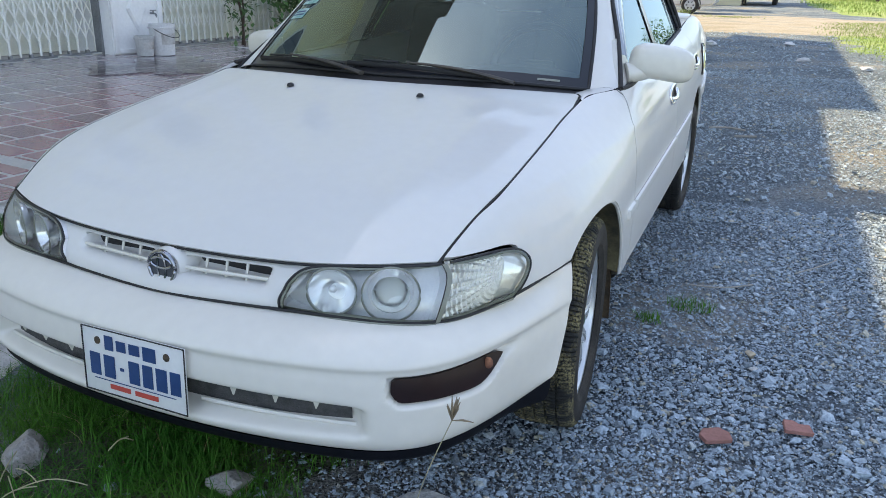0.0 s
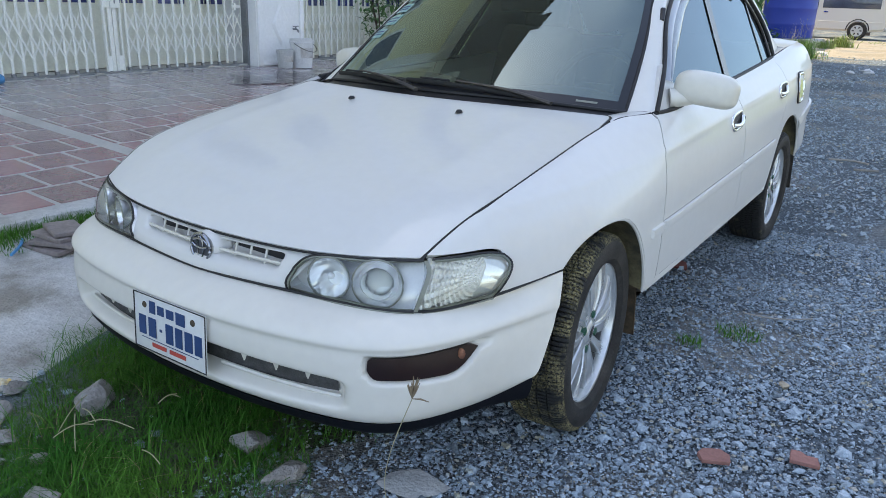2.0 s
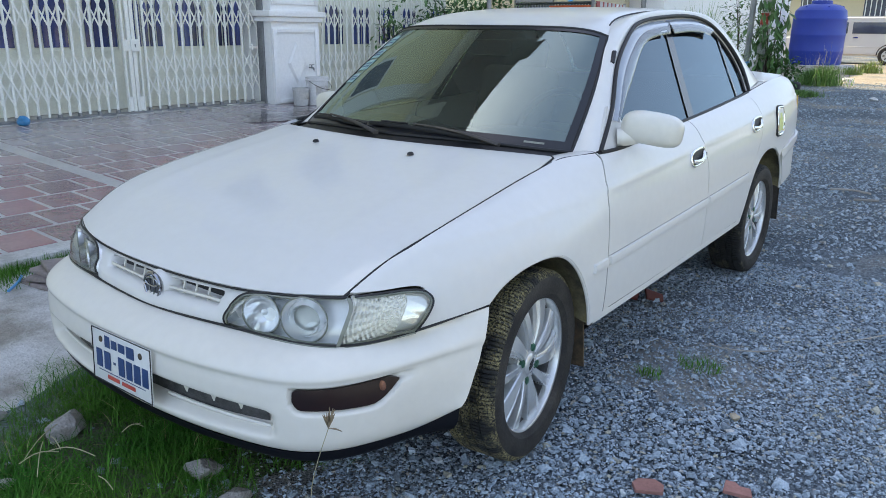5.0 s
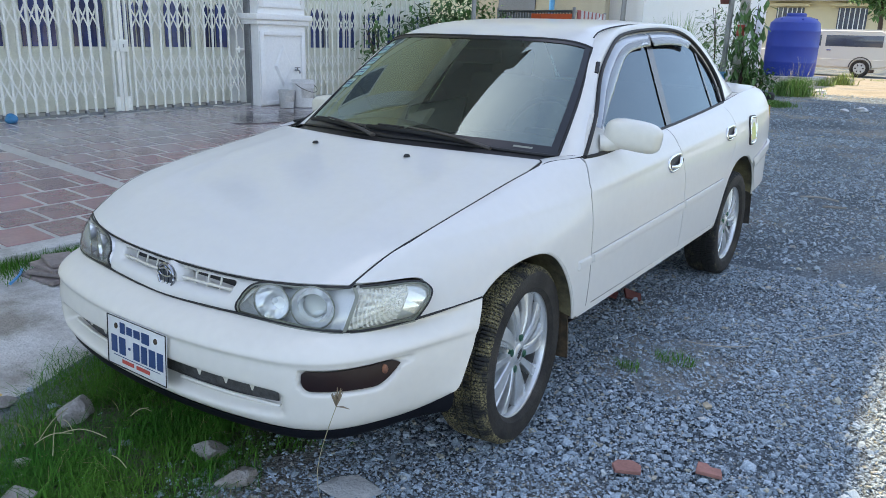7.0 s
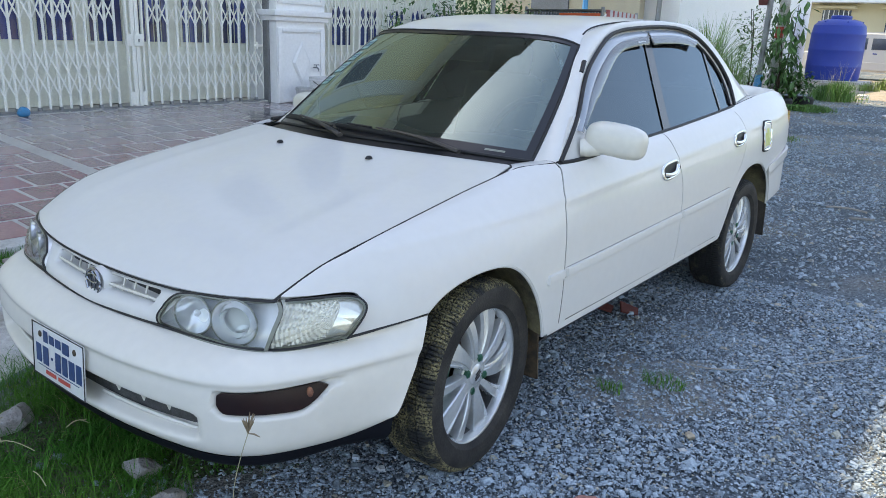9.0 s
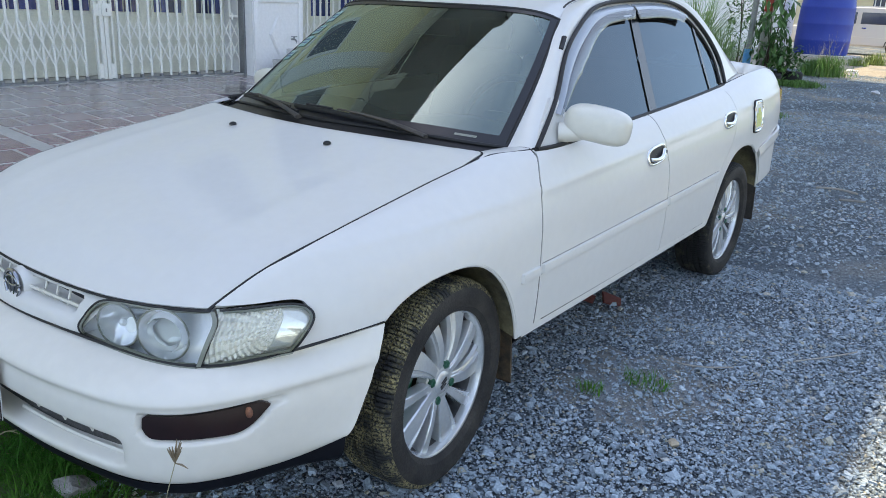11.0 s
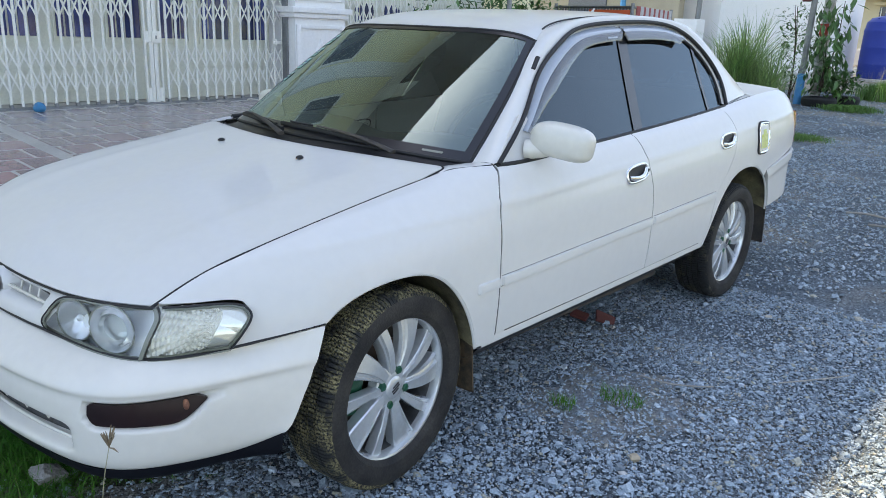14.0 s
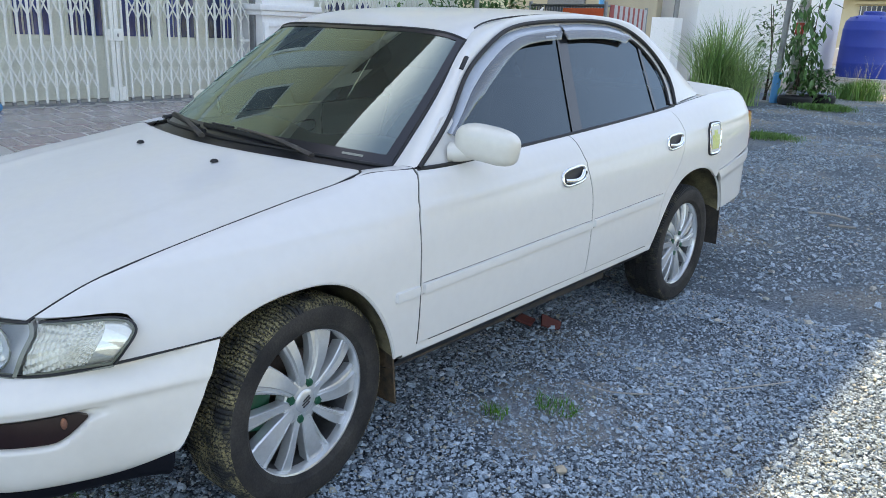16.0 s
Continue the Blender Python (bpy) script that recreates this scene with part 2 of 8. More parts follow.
def loft(rows, n):
    """A grid through the given rows of points, n rows in all."""
    rows = np.array(rows, float)
    return np.stack([spline(rows[:, j], n) for j in range(rows.shape[1])], 1)


def grid_normals(g):
    du, dv = np.gradient(g, axis=1), np.gradient(g, axis=0)
    n = np.cross(du, dv)
    return n / np.maximum(np.linalg.norm(n, axis=2, keepdims=True), 1e-9)


def mesh_object(name, verts, faces, material, parent=None, label="", smooth=35.0):
    me = bpy.data.meshes.new(name)
    me.from_pydata([tuple(v) for v in np.asarray(verts)] if not isinstance(verts, list) else verts, [], faces)
    me.materials.append(material)
    if smooth:
        me.polygons.foreach_set("use_smooth", [True] * len(me.polygons))
        me.set_sharp_from_angle(angle=radians(smooth))
    me.update()
    ob = new(name, me)
    if parent is not None:
        ob.parent = parent
    if label:
        ob["label"] = label
    return ob


def grid_faces(nv, nu, start=0, flip=False):
    i, j = np.meshgrid(np.arange(nv - 1), np.arange(nu - 1), indexing="ij")
    a = start + i * nu + j
    f = np.stack([a, a + 1, a + nu + 1, a + nu], -1).reshape(-1, 4)
    return (f[:, ::-1] if flip else f).tolist()


def sheet(name, g, material, parent=None, label="", gap=0.0, flange=0.0, mirror=False, out=None, smooth=35.0):
    """A skin from a grid of points. gap draws its borders in, flange turns them inwards; mirror lays it on the other side."""
    g = np.array(g, float)
    if gap:
        for axis in (0, 1):
            gg = g if axis == 0 else g.transpose(1, 0, 2)
            for a, b in ((0, 1), (-1, -2)):
                d = np.linalg.norm(gg[b] - gg[a], axis=1, keepdims=True)
                gg[a] += (gg[b] - gg[a]) * np.minimum(gap / np.maximum(d, 1e-6), 0.45)
    n = grid_normals(g)
    ref = np.array(out if out is not None else (1, 0, 0.3), float)
    flip = (n.reshape(-1, 3) @ ref).mean() < 0
    if flip:
        n = -n
    nv, nu = g.shape[:2]
    verts, faces = g.reshape(-1, 3), grid_faces(nv, nu, 0, flip)
    if flange:
        idx = np.arange(nv * nu).reshape(nv, nu)
        ring = np.r_[idx[0], idx[1:, -1], idx[-1, -2::-1], idx[-2:0:-1, 0]]
        low = verts[ring] - n.reshape(-1, 3)[ring] * flange
        base = len(verts)
        verts = np.r_[verts, low]
        m = len(ring)
        for i in range(m):
            q = [int(ring[i]), base + i, base + (i + 1) % m, int(ring[(i + 1) % m])]
            faces.append(q[::-1] if flip else q)
    if mirror:
        verts = verts * (-1, 1, 1)
        faces = [f[::-1] for f in faces]
    return mesh_object(name, verts, faces, material, parent, label, smooth)


def tube(name, pts, radius, material, parent=None, label="", sides=6, closed=False, mirror=False, flat=1.0):
    """A bar along pts; radius may be one number or one for each point."""
    p = np.array(pts, float)
    r = np.broadcast_to(np.asarray(radius, float), (len(p),))
    t = np.gradient(p, axis=0)
    if closed:
        t = np.roll(p, -1, 0) - np.roll(p, 1, 0)
    t /= np.maximum(np.linalg.norm(t, axis=1, keepdims=True), 1e-9)
    up = np.array((0, 0, 1.0)) if np.abs(t[:, 2]).mean() < 0.8 else np.array((1.0, 0, 0))
    a = np.cross(t, up)
    a /= np.maximum(np.linalg.norm(a, axis=1, keepdims=True), 1e-9)
    b = np.cross(a, t)
    ang = np.linspace(0, 2 * math.pi, sides, endpoint=False)
    v = p[:, None] + r[:, None, None] * (np.cos(ang)[None, :, None] * a[:, None] + flat * np.sin(ang)[None, :, None] * b[:, None])
    m = len(p)
    faces = []
    for i in range(m if closed else m - 1):
        for j in range(sides):
            faces.append([i * sides + j, i * sides + (j + 1) % sides, ((i + 1) % m) * sides + (j + 1) % sides, ((i + 1) % m) * sides + j])
    if not closed:
        faces += [list(range(sides)), [(m - 1) * sides + j for j in range(sides)][::-1]]
    v = v.reshape(-1, 3)
    faces = [f[::-1] for f in faces]
    if mirror:
        v, faces = v * (-1, 1, 1), [f[::-1] for f in faces]
    return mesh_object(name, v, faces, material, parent, label, 50)


def box_data(size, bevel=0.0, segments=2):
    bm = bmesh.new()
    bmesh.ops.create_cube(bm, size=1.0)
    bmesh.ops.scale(bm, vec=size, verts=bm.verts)
    if bevel:
        bmesh.ops.bevel(bm, geom=bm.edges[:], offset=bevel, segments=segments, profile=0.5, affect="EDGES")
    return bm


def part(name, bm, material, parent=None, label="", m=None, smooth=40.0):
    """Links a bmesh as one mesh object under a thing or a part."""
    if m is not None:
        bmesh.ops.transform(bm, matrix=m, verts=bm.verts)
    bmesh.ops.recalc_face_normals(bm, faces=bm.faces)
    me = bpy.data.meshes.new(name)
    bm.to_mesh(me)
    bm.free()
    me.materials.append(material)
    if smooth:
        me.polygons.foreach_set("use_smooth", [True] * len(me.polygons))
        me.set_sharp_from_angle(angle=radians(smooth))
    ob = new(name, me)
    if parent is not None:
        ob.parent = parent
    if label:
        ob["label"] = label
    return ob


def box(name, lo, hi, material, parent=None, label="", bevel=0.0, turn=0.0):
    lo, hi = Vector(lo), Vector(hi)
    c = (lo + hi) / 2
    return part(name, box_data(hi - lo, bevel), material, parent, label, Matrix.Translation(c) @ Matrix.Rotation(radians(turn), 4, "Z"))


def revolve(profile, n, axis="x", a0=0.0, a1=2 * math.pi):
    """Vertices and faces of a profile of (along, radius) turned round an axis."""
    full = abs(a1 - a0 - 2 * math.pi) < 1e-6
    ang = np.linspace(a0, a1, n, endpoint=not full)
    p = np.array(profile, float)
    al, r = p[:, 0][None], p[:, 1][None]
    c, s = np.cos(ang)[:, None], np.sin(ang)[:, None]
    v = np.stack([np.broadcast_to(al, (n, len(p))), r * c, r * s], -1)
    if axis == "z":
        v = np.stack([v[..., 1], v[..., 2], v[..., 0]], -1)
    if axis == "y":
        v = np.stack([v[..., 2], v[..., 0], v[..., 1]], -1)
    m = len(p)
    f = []
    for i in range(n if full else n - 1):
        for j in range(m - 1):
            f.append([i * m + j, i * m + j + 1, ((i + 1) % n) * m + j + 1, ((i + 1) % n) * m + j])
    return v.reshape(-1, 3), f


def thing(name, label, category, group="", kind="", m=None):
    """An Empty at a thing's base; its parts are built round its origin."""
    ob = tagged(new(name), label, category, group, kind)
    if m is not None:
        ob.matrix_basis = m
    return ob


# ---- the car: nose towards -y, front axle at y = 0, its left side towards +x ----
car = thing("car", "clean white four-door sedan parked on the gravel lane", "car")

# upper edge of the body side: hood edge, then the belt line, then the boot edge
EDGE = np.array([(0.619, -0.621, 0.642), (0.650, -0.50, 0.706), (0.672, -0.39, 0.742), (0.680, -0.263, 0.769), (0.682, -0.05, 0.806), (0.680, 0.10, 0.829),
                 (0.683, 0.22, 0.848), (0.70, 0.337, 0.868), (0.755, 0.47, 0.874), (0.757, 0.9, 0.888), (0.745, 1.4, 0.912), (0.730, 2.0, 0.944),
                 (0.716, 2.4, 0.970), (0.705, 2.8, 1.003), (0.692, 3.15, 1.018), (0.680, 3.32, 1.010), (0.66, 3.46, 0.955)])
WIDE = np.array([(-0.65, 0.665), (-0.55, 0.715), (-0.45, 0.752), (-0.36, 0.782), (-0.27, 0.806), (-0.1, 0.829), (0.1, 0.838), (0.4, 0.842), (1.4, 0.845), (2.4, 0.840), (2.9, 0.826), (3.2, 0.806), (3.46, 0.765)])
EDGE_FINE = spline(EDGE, 300)
WIDE_FINE = spline(WIDE, 200)


def side(y, z):
    """Half width of the body at y, z."""
    xe, ze = np.interp(y, EDGE_FINE[:, 1], EDGE_FINE[:, 0]), np.interp(y, EDGE_FINE[:, 1], EDGE_FINE[:, 2])
    xw = np.interp(y, WIDE_FINE[:, 0], WIDE_FINE[:, 1])
    q = np.clip((ze - z) / 0.24, 0, 1)
    g = (1 - (1 - q) ** 2.0) ** 0.56
    low = np.clip((0.52 - z) / 0.25, 0, 2)
    crease = 0.004 * np.exp(-((z - (0.745 + 0.045 * (y + 0.1))) / 0.012) ** 2)
    return xe + (xw - xe) * g - 0.018 * low ** 2 + crease


def skin(bottom, top, left, right, nu, nv, off=0.0, edges=spline):
    """A body panel from four edges given in (y, z)."""
    c = coons(edges(bottom, nu), edges(top, nu), edges(left, nv), edges(right, nv))
    return np.dstack([side(c[..., 0], c[..., 1]) + off, c[..., 0], c[..., 1]])


def both(fn):
    fn(False)
    fn(True)


edge_yz = lambda a, b, n=12: [(y, np.interp(y, EDGE_FINE[:, 1], EDGE_FINE[:, 2])) for y in np.linspace(a, b, n)]

DOOR_F = [(0.416, 0.357), (0.414, 0.45), (0.412, 0.54), (0.408, 0.716), (0.424, 0.80), (0.464, 0.874)]
GAP_B = [(1.438, 0.366), (1.444, 0.45), (1.446, 0.547), (1.436, 0.66), (1.415, 0.734), (1.385, 0.83), (1.360, 0.909)]
DOOR_R = [(2.045, 0.355), (2.085, 0.46), (2.125, 0.585), (2.215, 0.665), (2.30, 0.77), (2.335, 0.85), (2.30, 0.962)]
DOOR_RD = [(2.058, 0.376)] + DOOR_R[1:]
ARCH_F = [(-0.268, 0.560), (-0.228, 0.588), (-0.138, 0.620), (-0.005, 0.632), (0.093, 0.616), (0.188, 0.558), (0.258, 0.476), (0.300, 0.40), (0.325, 0.335)]
ARCH_R = [(2.045, 0.355), (2.10, 0.44), (2.172, 0.535), (2.30, 0.632), (2.43, 0.668), (2.56, 0.672), (2.70, 0.645), (2.83, 0.57)]

# fender: behind the corner lamp, over the wheel, to the door
fb = spline([(-0.502, 0.540), (-0.40, 0.549), (-0.323, 0.554), (-0.268, 0.560)], 16)[:-1]
fb = np.r_[fb, spline(ARCH_F, 44), line([(0.335, 0.335), (0.416, 0.335)], 8)]
ft = np.array(edge_yz(-0.612, 0.464, len(fb)))
fl = np.r_[spline([(-0.502, 0.540), (-0.470, 0.59), (-0.447, 0.626)], 14), spline([(-0.448, 0.634), (-0.460, 0.643), (-0.54, 0.647), (-0.612, ft[0, 1])], 17)[1:]]
fc = coons(fb, ft, fl, spline([(0.416, 0.335)] + DOOR_F[1:], len(fl)))
FENDER = np.dstack([side(fc[..., 0], fc[..., 1]), fc[..., 0], fc[..., 1]])


def fenders(mir):
    f = sheet("fender", FENDER, PAINT, car, gap=0.003, flange=0.012, mirror=mir)
    arch = spline(ARCH_F, 40)
    lip = np.stack([side(arch[:, 0], arch[:, 1]) - 0.006, arch[:, 0], arch[:, 1]], 1)
    tube("arch_lip", lip, 0.005, PAINT, f, mirror=mir)
    liner = [lip, lip + (-0.06, 0, 0.02), lip + (-0.26, 0, 0.02)]
    sheet("arch_liner", np.array(liner), LINER, f, "mud-splashed inner arch", mirror=mir, out=(0, 0, -1))


both(fenders)

# hood
hl = np.array([EDGE_FINE[i] for i in np.linspace(0, np.abs(EDGE_FINE[:, 1] - 0.30).argmin(), 40).astype(int)])
hl = np.r_[hl[:-3], [(0.676, 0.315, 0.867), (0.668, 0.328, 0.869), (0.655, 0.336, 0.870)]]
HOOD_FRONT = [(0, -0.705, 0.620), (0.20, -0.700, 0.621), (0.37, -0.688, 0.626), (0.50, -0.665, 0.634), (0.619, -0.621, 0.642)]
HOOD_REAR = [(0, 0.235, 0.883), (0.25, 0.250, 0.882), (0.45, 0.285, 0.878), (0.655, 0.336, 0.870)]


def mirrored(pts):
    p = np.array(pts, float)
    return np.r_[p[::-1] * (-1, 1, 1), p[1:]]


hf, hr = spline(mirrored(HOOD_FRONT), 61), spline(mirrored(HOOD_REAR), 61)
hood_g = coons(hf, hr, hl * (-1, 1, 1), hl)
uu, vv = np.linspace(-1, 1, 61)[None], np.linspace(0, 1, 40)[:, None]
hood_g[..., 2] += 0.0065 * (1 - np.abs(uu) ** 8) * (4 * vv * (1 - vv)) ** 0.6 + 0.006 * np.exp(-((np.abs(uu) - 0.70) / 0.06) ** 2) * (1 - vv) * vv * 3
hood = sheet("hood", hood_g, PAINT, car, gap=0.003, flange=0.014, out=(0, 0, 1))
for sx in (1, -1):
    nz = revolve([(0.0, 0.011), (0.005, 0.010), (0.009, 0.006), (0.010, 0.0)], 12, "z")
    mesh_object("washer_nozzle", nz[0] * (1.0, 1.3, 1) + (sx * 0.241, 0.124, 0.861), nz[1], RUBBER, hood, "black washer nozzle")
# Black tubes sunk in the hood's gaps, to paint their shade.
gap_curve = np.r_[hl[:-3] - (0, 0, 0.003), [(0.678, 0.317, 0.8655), (0.669, 0.331, 0.8675), (0.656, 0.3395, 0.8685), (0.640, 0.338, 0.8685)]]
for sx in (1, -1):
    tube("hood_seal", gap_curve * (sx, 1, 1), np.interp(np.arange(len(gap_curve)), (len(gap_curve) - 7, len(gap_curve) - 3), (0.0036, 0.0022)), RUBBER, hood)
tube("nose_seal", hf - (0, -0.003, 0.004), 0.0028, RUBBER, hood)

# front bumper
PLAN = [(0, -0.835), (0.25, -0.828), (0.45, -0.806), (0.58, -0.774), (0.665, -0.716), (0.730, -0.612), (0.775, -0.490)]
ROWS_B = [  # drop behind the crease line, height at the middle, height at the side, end y at the arch, end x, end z
    (0.085, 0.258, 0.270, -0.398, 0.775, 0.306),
    (0.040, 0.264, 0.277, -0.395, 0.800, 0.314),
    (0.018, 0.285, 0.305, -0.387, 0.808, 0.324),
    (0.008, 0.330, 0.350, -0.370, 0.812),
    (0.003, 0.385, 0.400, -0.348, 0.816),
    (0.003, 0.430, 0.442, -0.328, 0.818),
    (0.0035, 0.451, 0.468, -0.317, 0.818),
    (0.000, 0.460, 0.478, -0.312, 0.820),
    (0.012, 0.482, 0.499, -0.302, 0.818),
    (0.050, 0.508, 0.530, -0.288, 0.814),
    (0.098, 0.521, 0.549, -0.272, 0.806)]
TOP_B = [(0, -0.738, 0.521), (0.25, -0.730, 0.527), (0.45, -0.710, 0.528), (0.58, -0.684, 0.527), (0.650, -0.640, 0.527), (0.705, -0.555, 0.531), (0.752, -0.440, 0.541), (0.806, -0.272, 0.557)]


def bumper_row(d, zm, zs, ye, xe, end=None, n=140):
    p = np.array(PLAN)
    t = np.gradient(p, axis=0)
    nn = np.stack([t[:, 1], -t[:, 0]], 1)
    nn /= np.linalg.norm(nn, axis=1, keepdims=True)
    nn[0] = (0, -1)
    q = p - nn * d
    w = (np.linspace(0, 1, len(p)) ** 1.6)
    z = zm + (zs - zm) * w
    pts = [(*a, b) for a, b in zip(q, z)] + [(xe, ye, zs if end is None else end)]
    return spline(pts, n)


rows = [bumper_row(*r) for r in ROWS_B[:-1]] + [spline(TOP_B, 140)]
BUMP = loft(rows, 140)


def smoothbox(v, a, b, s):
    return 1 / (1 + np.exp(-(v - a) / s)) * 1 / (1 + np.exp((v - b) / s))


def fog_edges(x):
    """Upper and lower edge of the fog lamp pocket."""
    return 0.442 + 0.012 * ((x - 0.59) / 0.155) ** 2, 0.390 + 0.058 * np.clip((x - 0.712) / 0.036, 0, 1) ** 2.2 + 0.016 * np.clip((0.607 - x) / 0.02, 0, 1) ** 2


def dent(g):
    """The air intake and the fog lamp pockets pressed into the bumper."""
    n = grid_normals(g)
    n *= np.sign((n * (0.2, -1, 0)).sum(2, keepdims=True) + 1e-9)
    x, z = g[..., 0], g[..., 2]
    intake = smoothbox(x, -1, 0.525, 0.006) * smoothbox(z, 0.302 + 0.04 * np.clip(x - 0.2, 0, 1), 0.378 - 0.02 * x ** 2, 0.0035)
    zt, zb = fog_edges(x)
    fog = smoothbox(x, 0.582, 0.753, 0.0020) * smoothbox(z, zb - 0.006, zt + 0.003, 0.0018)
    return g - n * (0.055 * intake + 0.022 * fog)[..., None]


BUMP_D = dent(BUMP)
full = np.concatenate([BUMP_D[:, :0:-1] * (-1, 1, 1), BUMP_D], 1)
bumper = sheet("front_bumper", full, PAINT_BUMPER, car, flange=0.012, out=(0, -1, 0.2))
lip0 = bumper_row(0.034, 0.264, 0.281, -0.398, 0.803, 0.317)
lip1 = bumper_row(0.050, 0.234, 0.246, -0.40, 0.79, 0.258)
lip2 = bumper_row(0.11, 0.224, 0.245, -0.41, 0.75)
lg = loft([lip0, lip1, lip2], 10)
sheet("valance", np.concatenate([lg[:, :0:-1] * (-1, 1, 1), lg], 1), LIP, bumper, "black lower lip", out=(0, -1, -0.2))
seam = spline(mirrored(TOP_B), 120) + (0, -0.003, 0.004)
tube("bumper_seam", seam, np.interp(np.abs(seam[:, 0]), (0.755, 0.795), (0.0035, 0.0016)), RUBBER, bumper)


def bumper_at(x, z):
    xs_ = np.array([np.interp(z, BUMP[:, j, 2], BUMP[:, j, 0]) for j in range(BUMP.shape[1])])
    ys_ = np.array([np.interp(z, BUMP[:, j, 2], BUMP[:, j, 1]) for j in range(BUMP.shape[1])])
    return np.array((x, np.interp(x, xs_, ys_), z))


def bumper_point(x, z, out=0.0):
    """The place on the bumper's face at a half width and a height, moved out along its normal."""
    p = bumper_at(x, z)
    n = np.cross(bumper_at(x + 0.01, z) - p, bumper_at(x, z + 0.006) - p)
    return p + n / np.linalg.norm(n) * out


RUST = mat("rusty_metal", (0.34, 0.15, 0.08), 0.7, vary=0.3, scale=60, fine=200, tint=(0.14, 0.06, 0.04), spread=0)
MESHGREY = mat("grey_intake_mesh", (0.10, 0.10, 0.10), 0.7, vary=0.3, scale=40, fine=300, bump=0.4, spread=0)
# dark opening of the intake, with a white rib through it
ig = np.array([[bumper_point(abs(x), z, -0.048) * (np.sign(x) if x else 1, 1, 1) for x in np.linspace(-0.50, 0.50, 41)] for z in np.linspace(0.314, 0.374, 4)])
sheet("intake_opening", ig, MESHGREY, bumper, "dark slot of the air intake", out=(0, -1, 0))
for sx in (1, -1):
    tube("intake_rib", np.array([bumper_point(x, 0.3195 - 0.004 * x, -0.036) * (sx, 1, 1) for x in np.linspace(0.15, 0.512, 14)]), 0.0055, PAINT_BUMPER, bumper)
    for x in (0.24, 0.34, 0.43):
        p = bumper_point(x, 0.366, -0.030) * (sx, 1, 1)
        bm = bmesh.new()
        bmesh.ops.create_cone(bm, cap_ends=True, segments=4, radius1=0.014, radius2=0.002, depth=0.03)
        part("intake_clip", bm, PAINT_OLD, bumper, "", Matrix.Translation(p) @ Matrix.Rotation(radians(180), 4, "X"))
    fz = []
    for v in np.linspace(0, 1, 9):
        r = []
        for x in np.linspace(0.586, 0.746, 26):
            zt, zb = fog_edges(x)
            e_ = 0.006 * (1 - min(1, (x - 0.586) / 0.010)) ** 2
            zt -= 0.010 * np.clip((x - 0.730) / 0.016, 0, 1) ** 2.5
            r.append(bumper_point(x, zb + e_ + (zt - zb - 2 * e_) * v, -0.007) * (sx, 1, 1))
        fz.append(r)
    fog = sheet("fog_lamp_cover", np.array(fz), FOGLENS, bumper, "dark red-brown fog lamp cover", flange=0.014, out=(sx * 0.4, -1, 0))
    p = bumper_point(0.728, 0.436, -0.004) * (sx, 1, 1)
    bm = bmesh.new()
    bmesh.ops.create_uvsphere(bm, u_segments=12, v_segments=6, radius=0.010)
    part("screw", bm, RUST, fog, "rusty screw", Matrix.Translation(p) @ Matrix.Diagonal((1, 0.6, 1.3, 1)))

# number plate

plate = box("number_plate", (-0.138, -0.8445, 0.309), (0.158, -0.8415, 0.461), PLATEWHITE, car, "white licence plate with blue bars and a red line", bevel=0.001)
for name, x0, z0, x1, z1, c in [("blue_bar", -0.118, 0.350, -0.088, 0.402, 0), ("blue_bar", -0.076, 0.350, -0.044, 0.402, 0), ("blue_bar", -0.028, 0.373, -0.018, 0.380, 0),
                                ("blue_bar", -0.002, 0.350, 0.028, 0.402, 0), ("blue_bar", 0.038, 0.350, 0.066, 0.402, 0), ("blue_bar", 0.076, 0.350, 0.106, 0.402, 0),
                                ("blue_bar", 0.115, 0.350, 0.143, 0.402, 0), ("blue_bar", -0.070, 0.415, -0.045, 0.448, 0), ("blue_bar", -0.035, 0.418, -0.008, 0.442, 0),
                                ("blue_bar", 0.002, 0.418, 0.032, 0.442, 0), ("blue_bar", 0.042, 0.412, 0.078, 0.444, 0), ("blue_rule", -0.108, 0.341, 0.128, 0.3425, 0),
                                ("red_bar", -0.062, 0.324, -0.002, 0.335, 1), ("red_bar", 0.012, 0.324, 0.078, 0.335, 1)]:
    box(name, (x0, -0.8458, z0), (x1, -0.8446, z1), PLATERED if c else PLATEBLUE, plate)
for x0, z0, x1, z1 in ((-0.138, 0.459, 0.158, 0.461), (-0.138, 0.309, 0.158, 0.311), (-0.138, 0.311, -0.136, 0.459), (0.156, 0.311, 0.158, 0.459)):
    box("plate_rim", (x0, -0.8470, z0), (x1, -0.8446, z1), BLACK, plate)
for x in (-0.092, 0.108):
    bm = bmesh.new()
    bmesh.ops.create_uvsphere(bm, u_segments=12, v_segments=6, radius=0.009)
    part("bolt", bm, MUD, plate, "rusty bolt", Matrix.Translation((x, -0.8445, 0.432)) @ Matrix.Diagonal((1, 0.45, 1, 1)))

# grille panel with two slots, bars and the round badge
GT, GB = [(0, -0.697, 0.606), (0.2, -0.692, 0.608), (0.33, -0.683, 0.613), (0.372, -0.680, 0.616)], [(0, -0.742, 0.524), (0.2, -0.735, 0.529), (0.28, -0.729, 0.531), (0.312, -0.724, 0.532)]
gt, gb = spline(mirrored(GT), 97), spline(mirrored(GB), 97)
mid = (gt + gb) / 2 + (0, -0.012, 0.0)
gp = loft([gb + (0, 0.02, -0.012), gb, mid, gt, gt + (0, 0.02, 0.006)], 60)
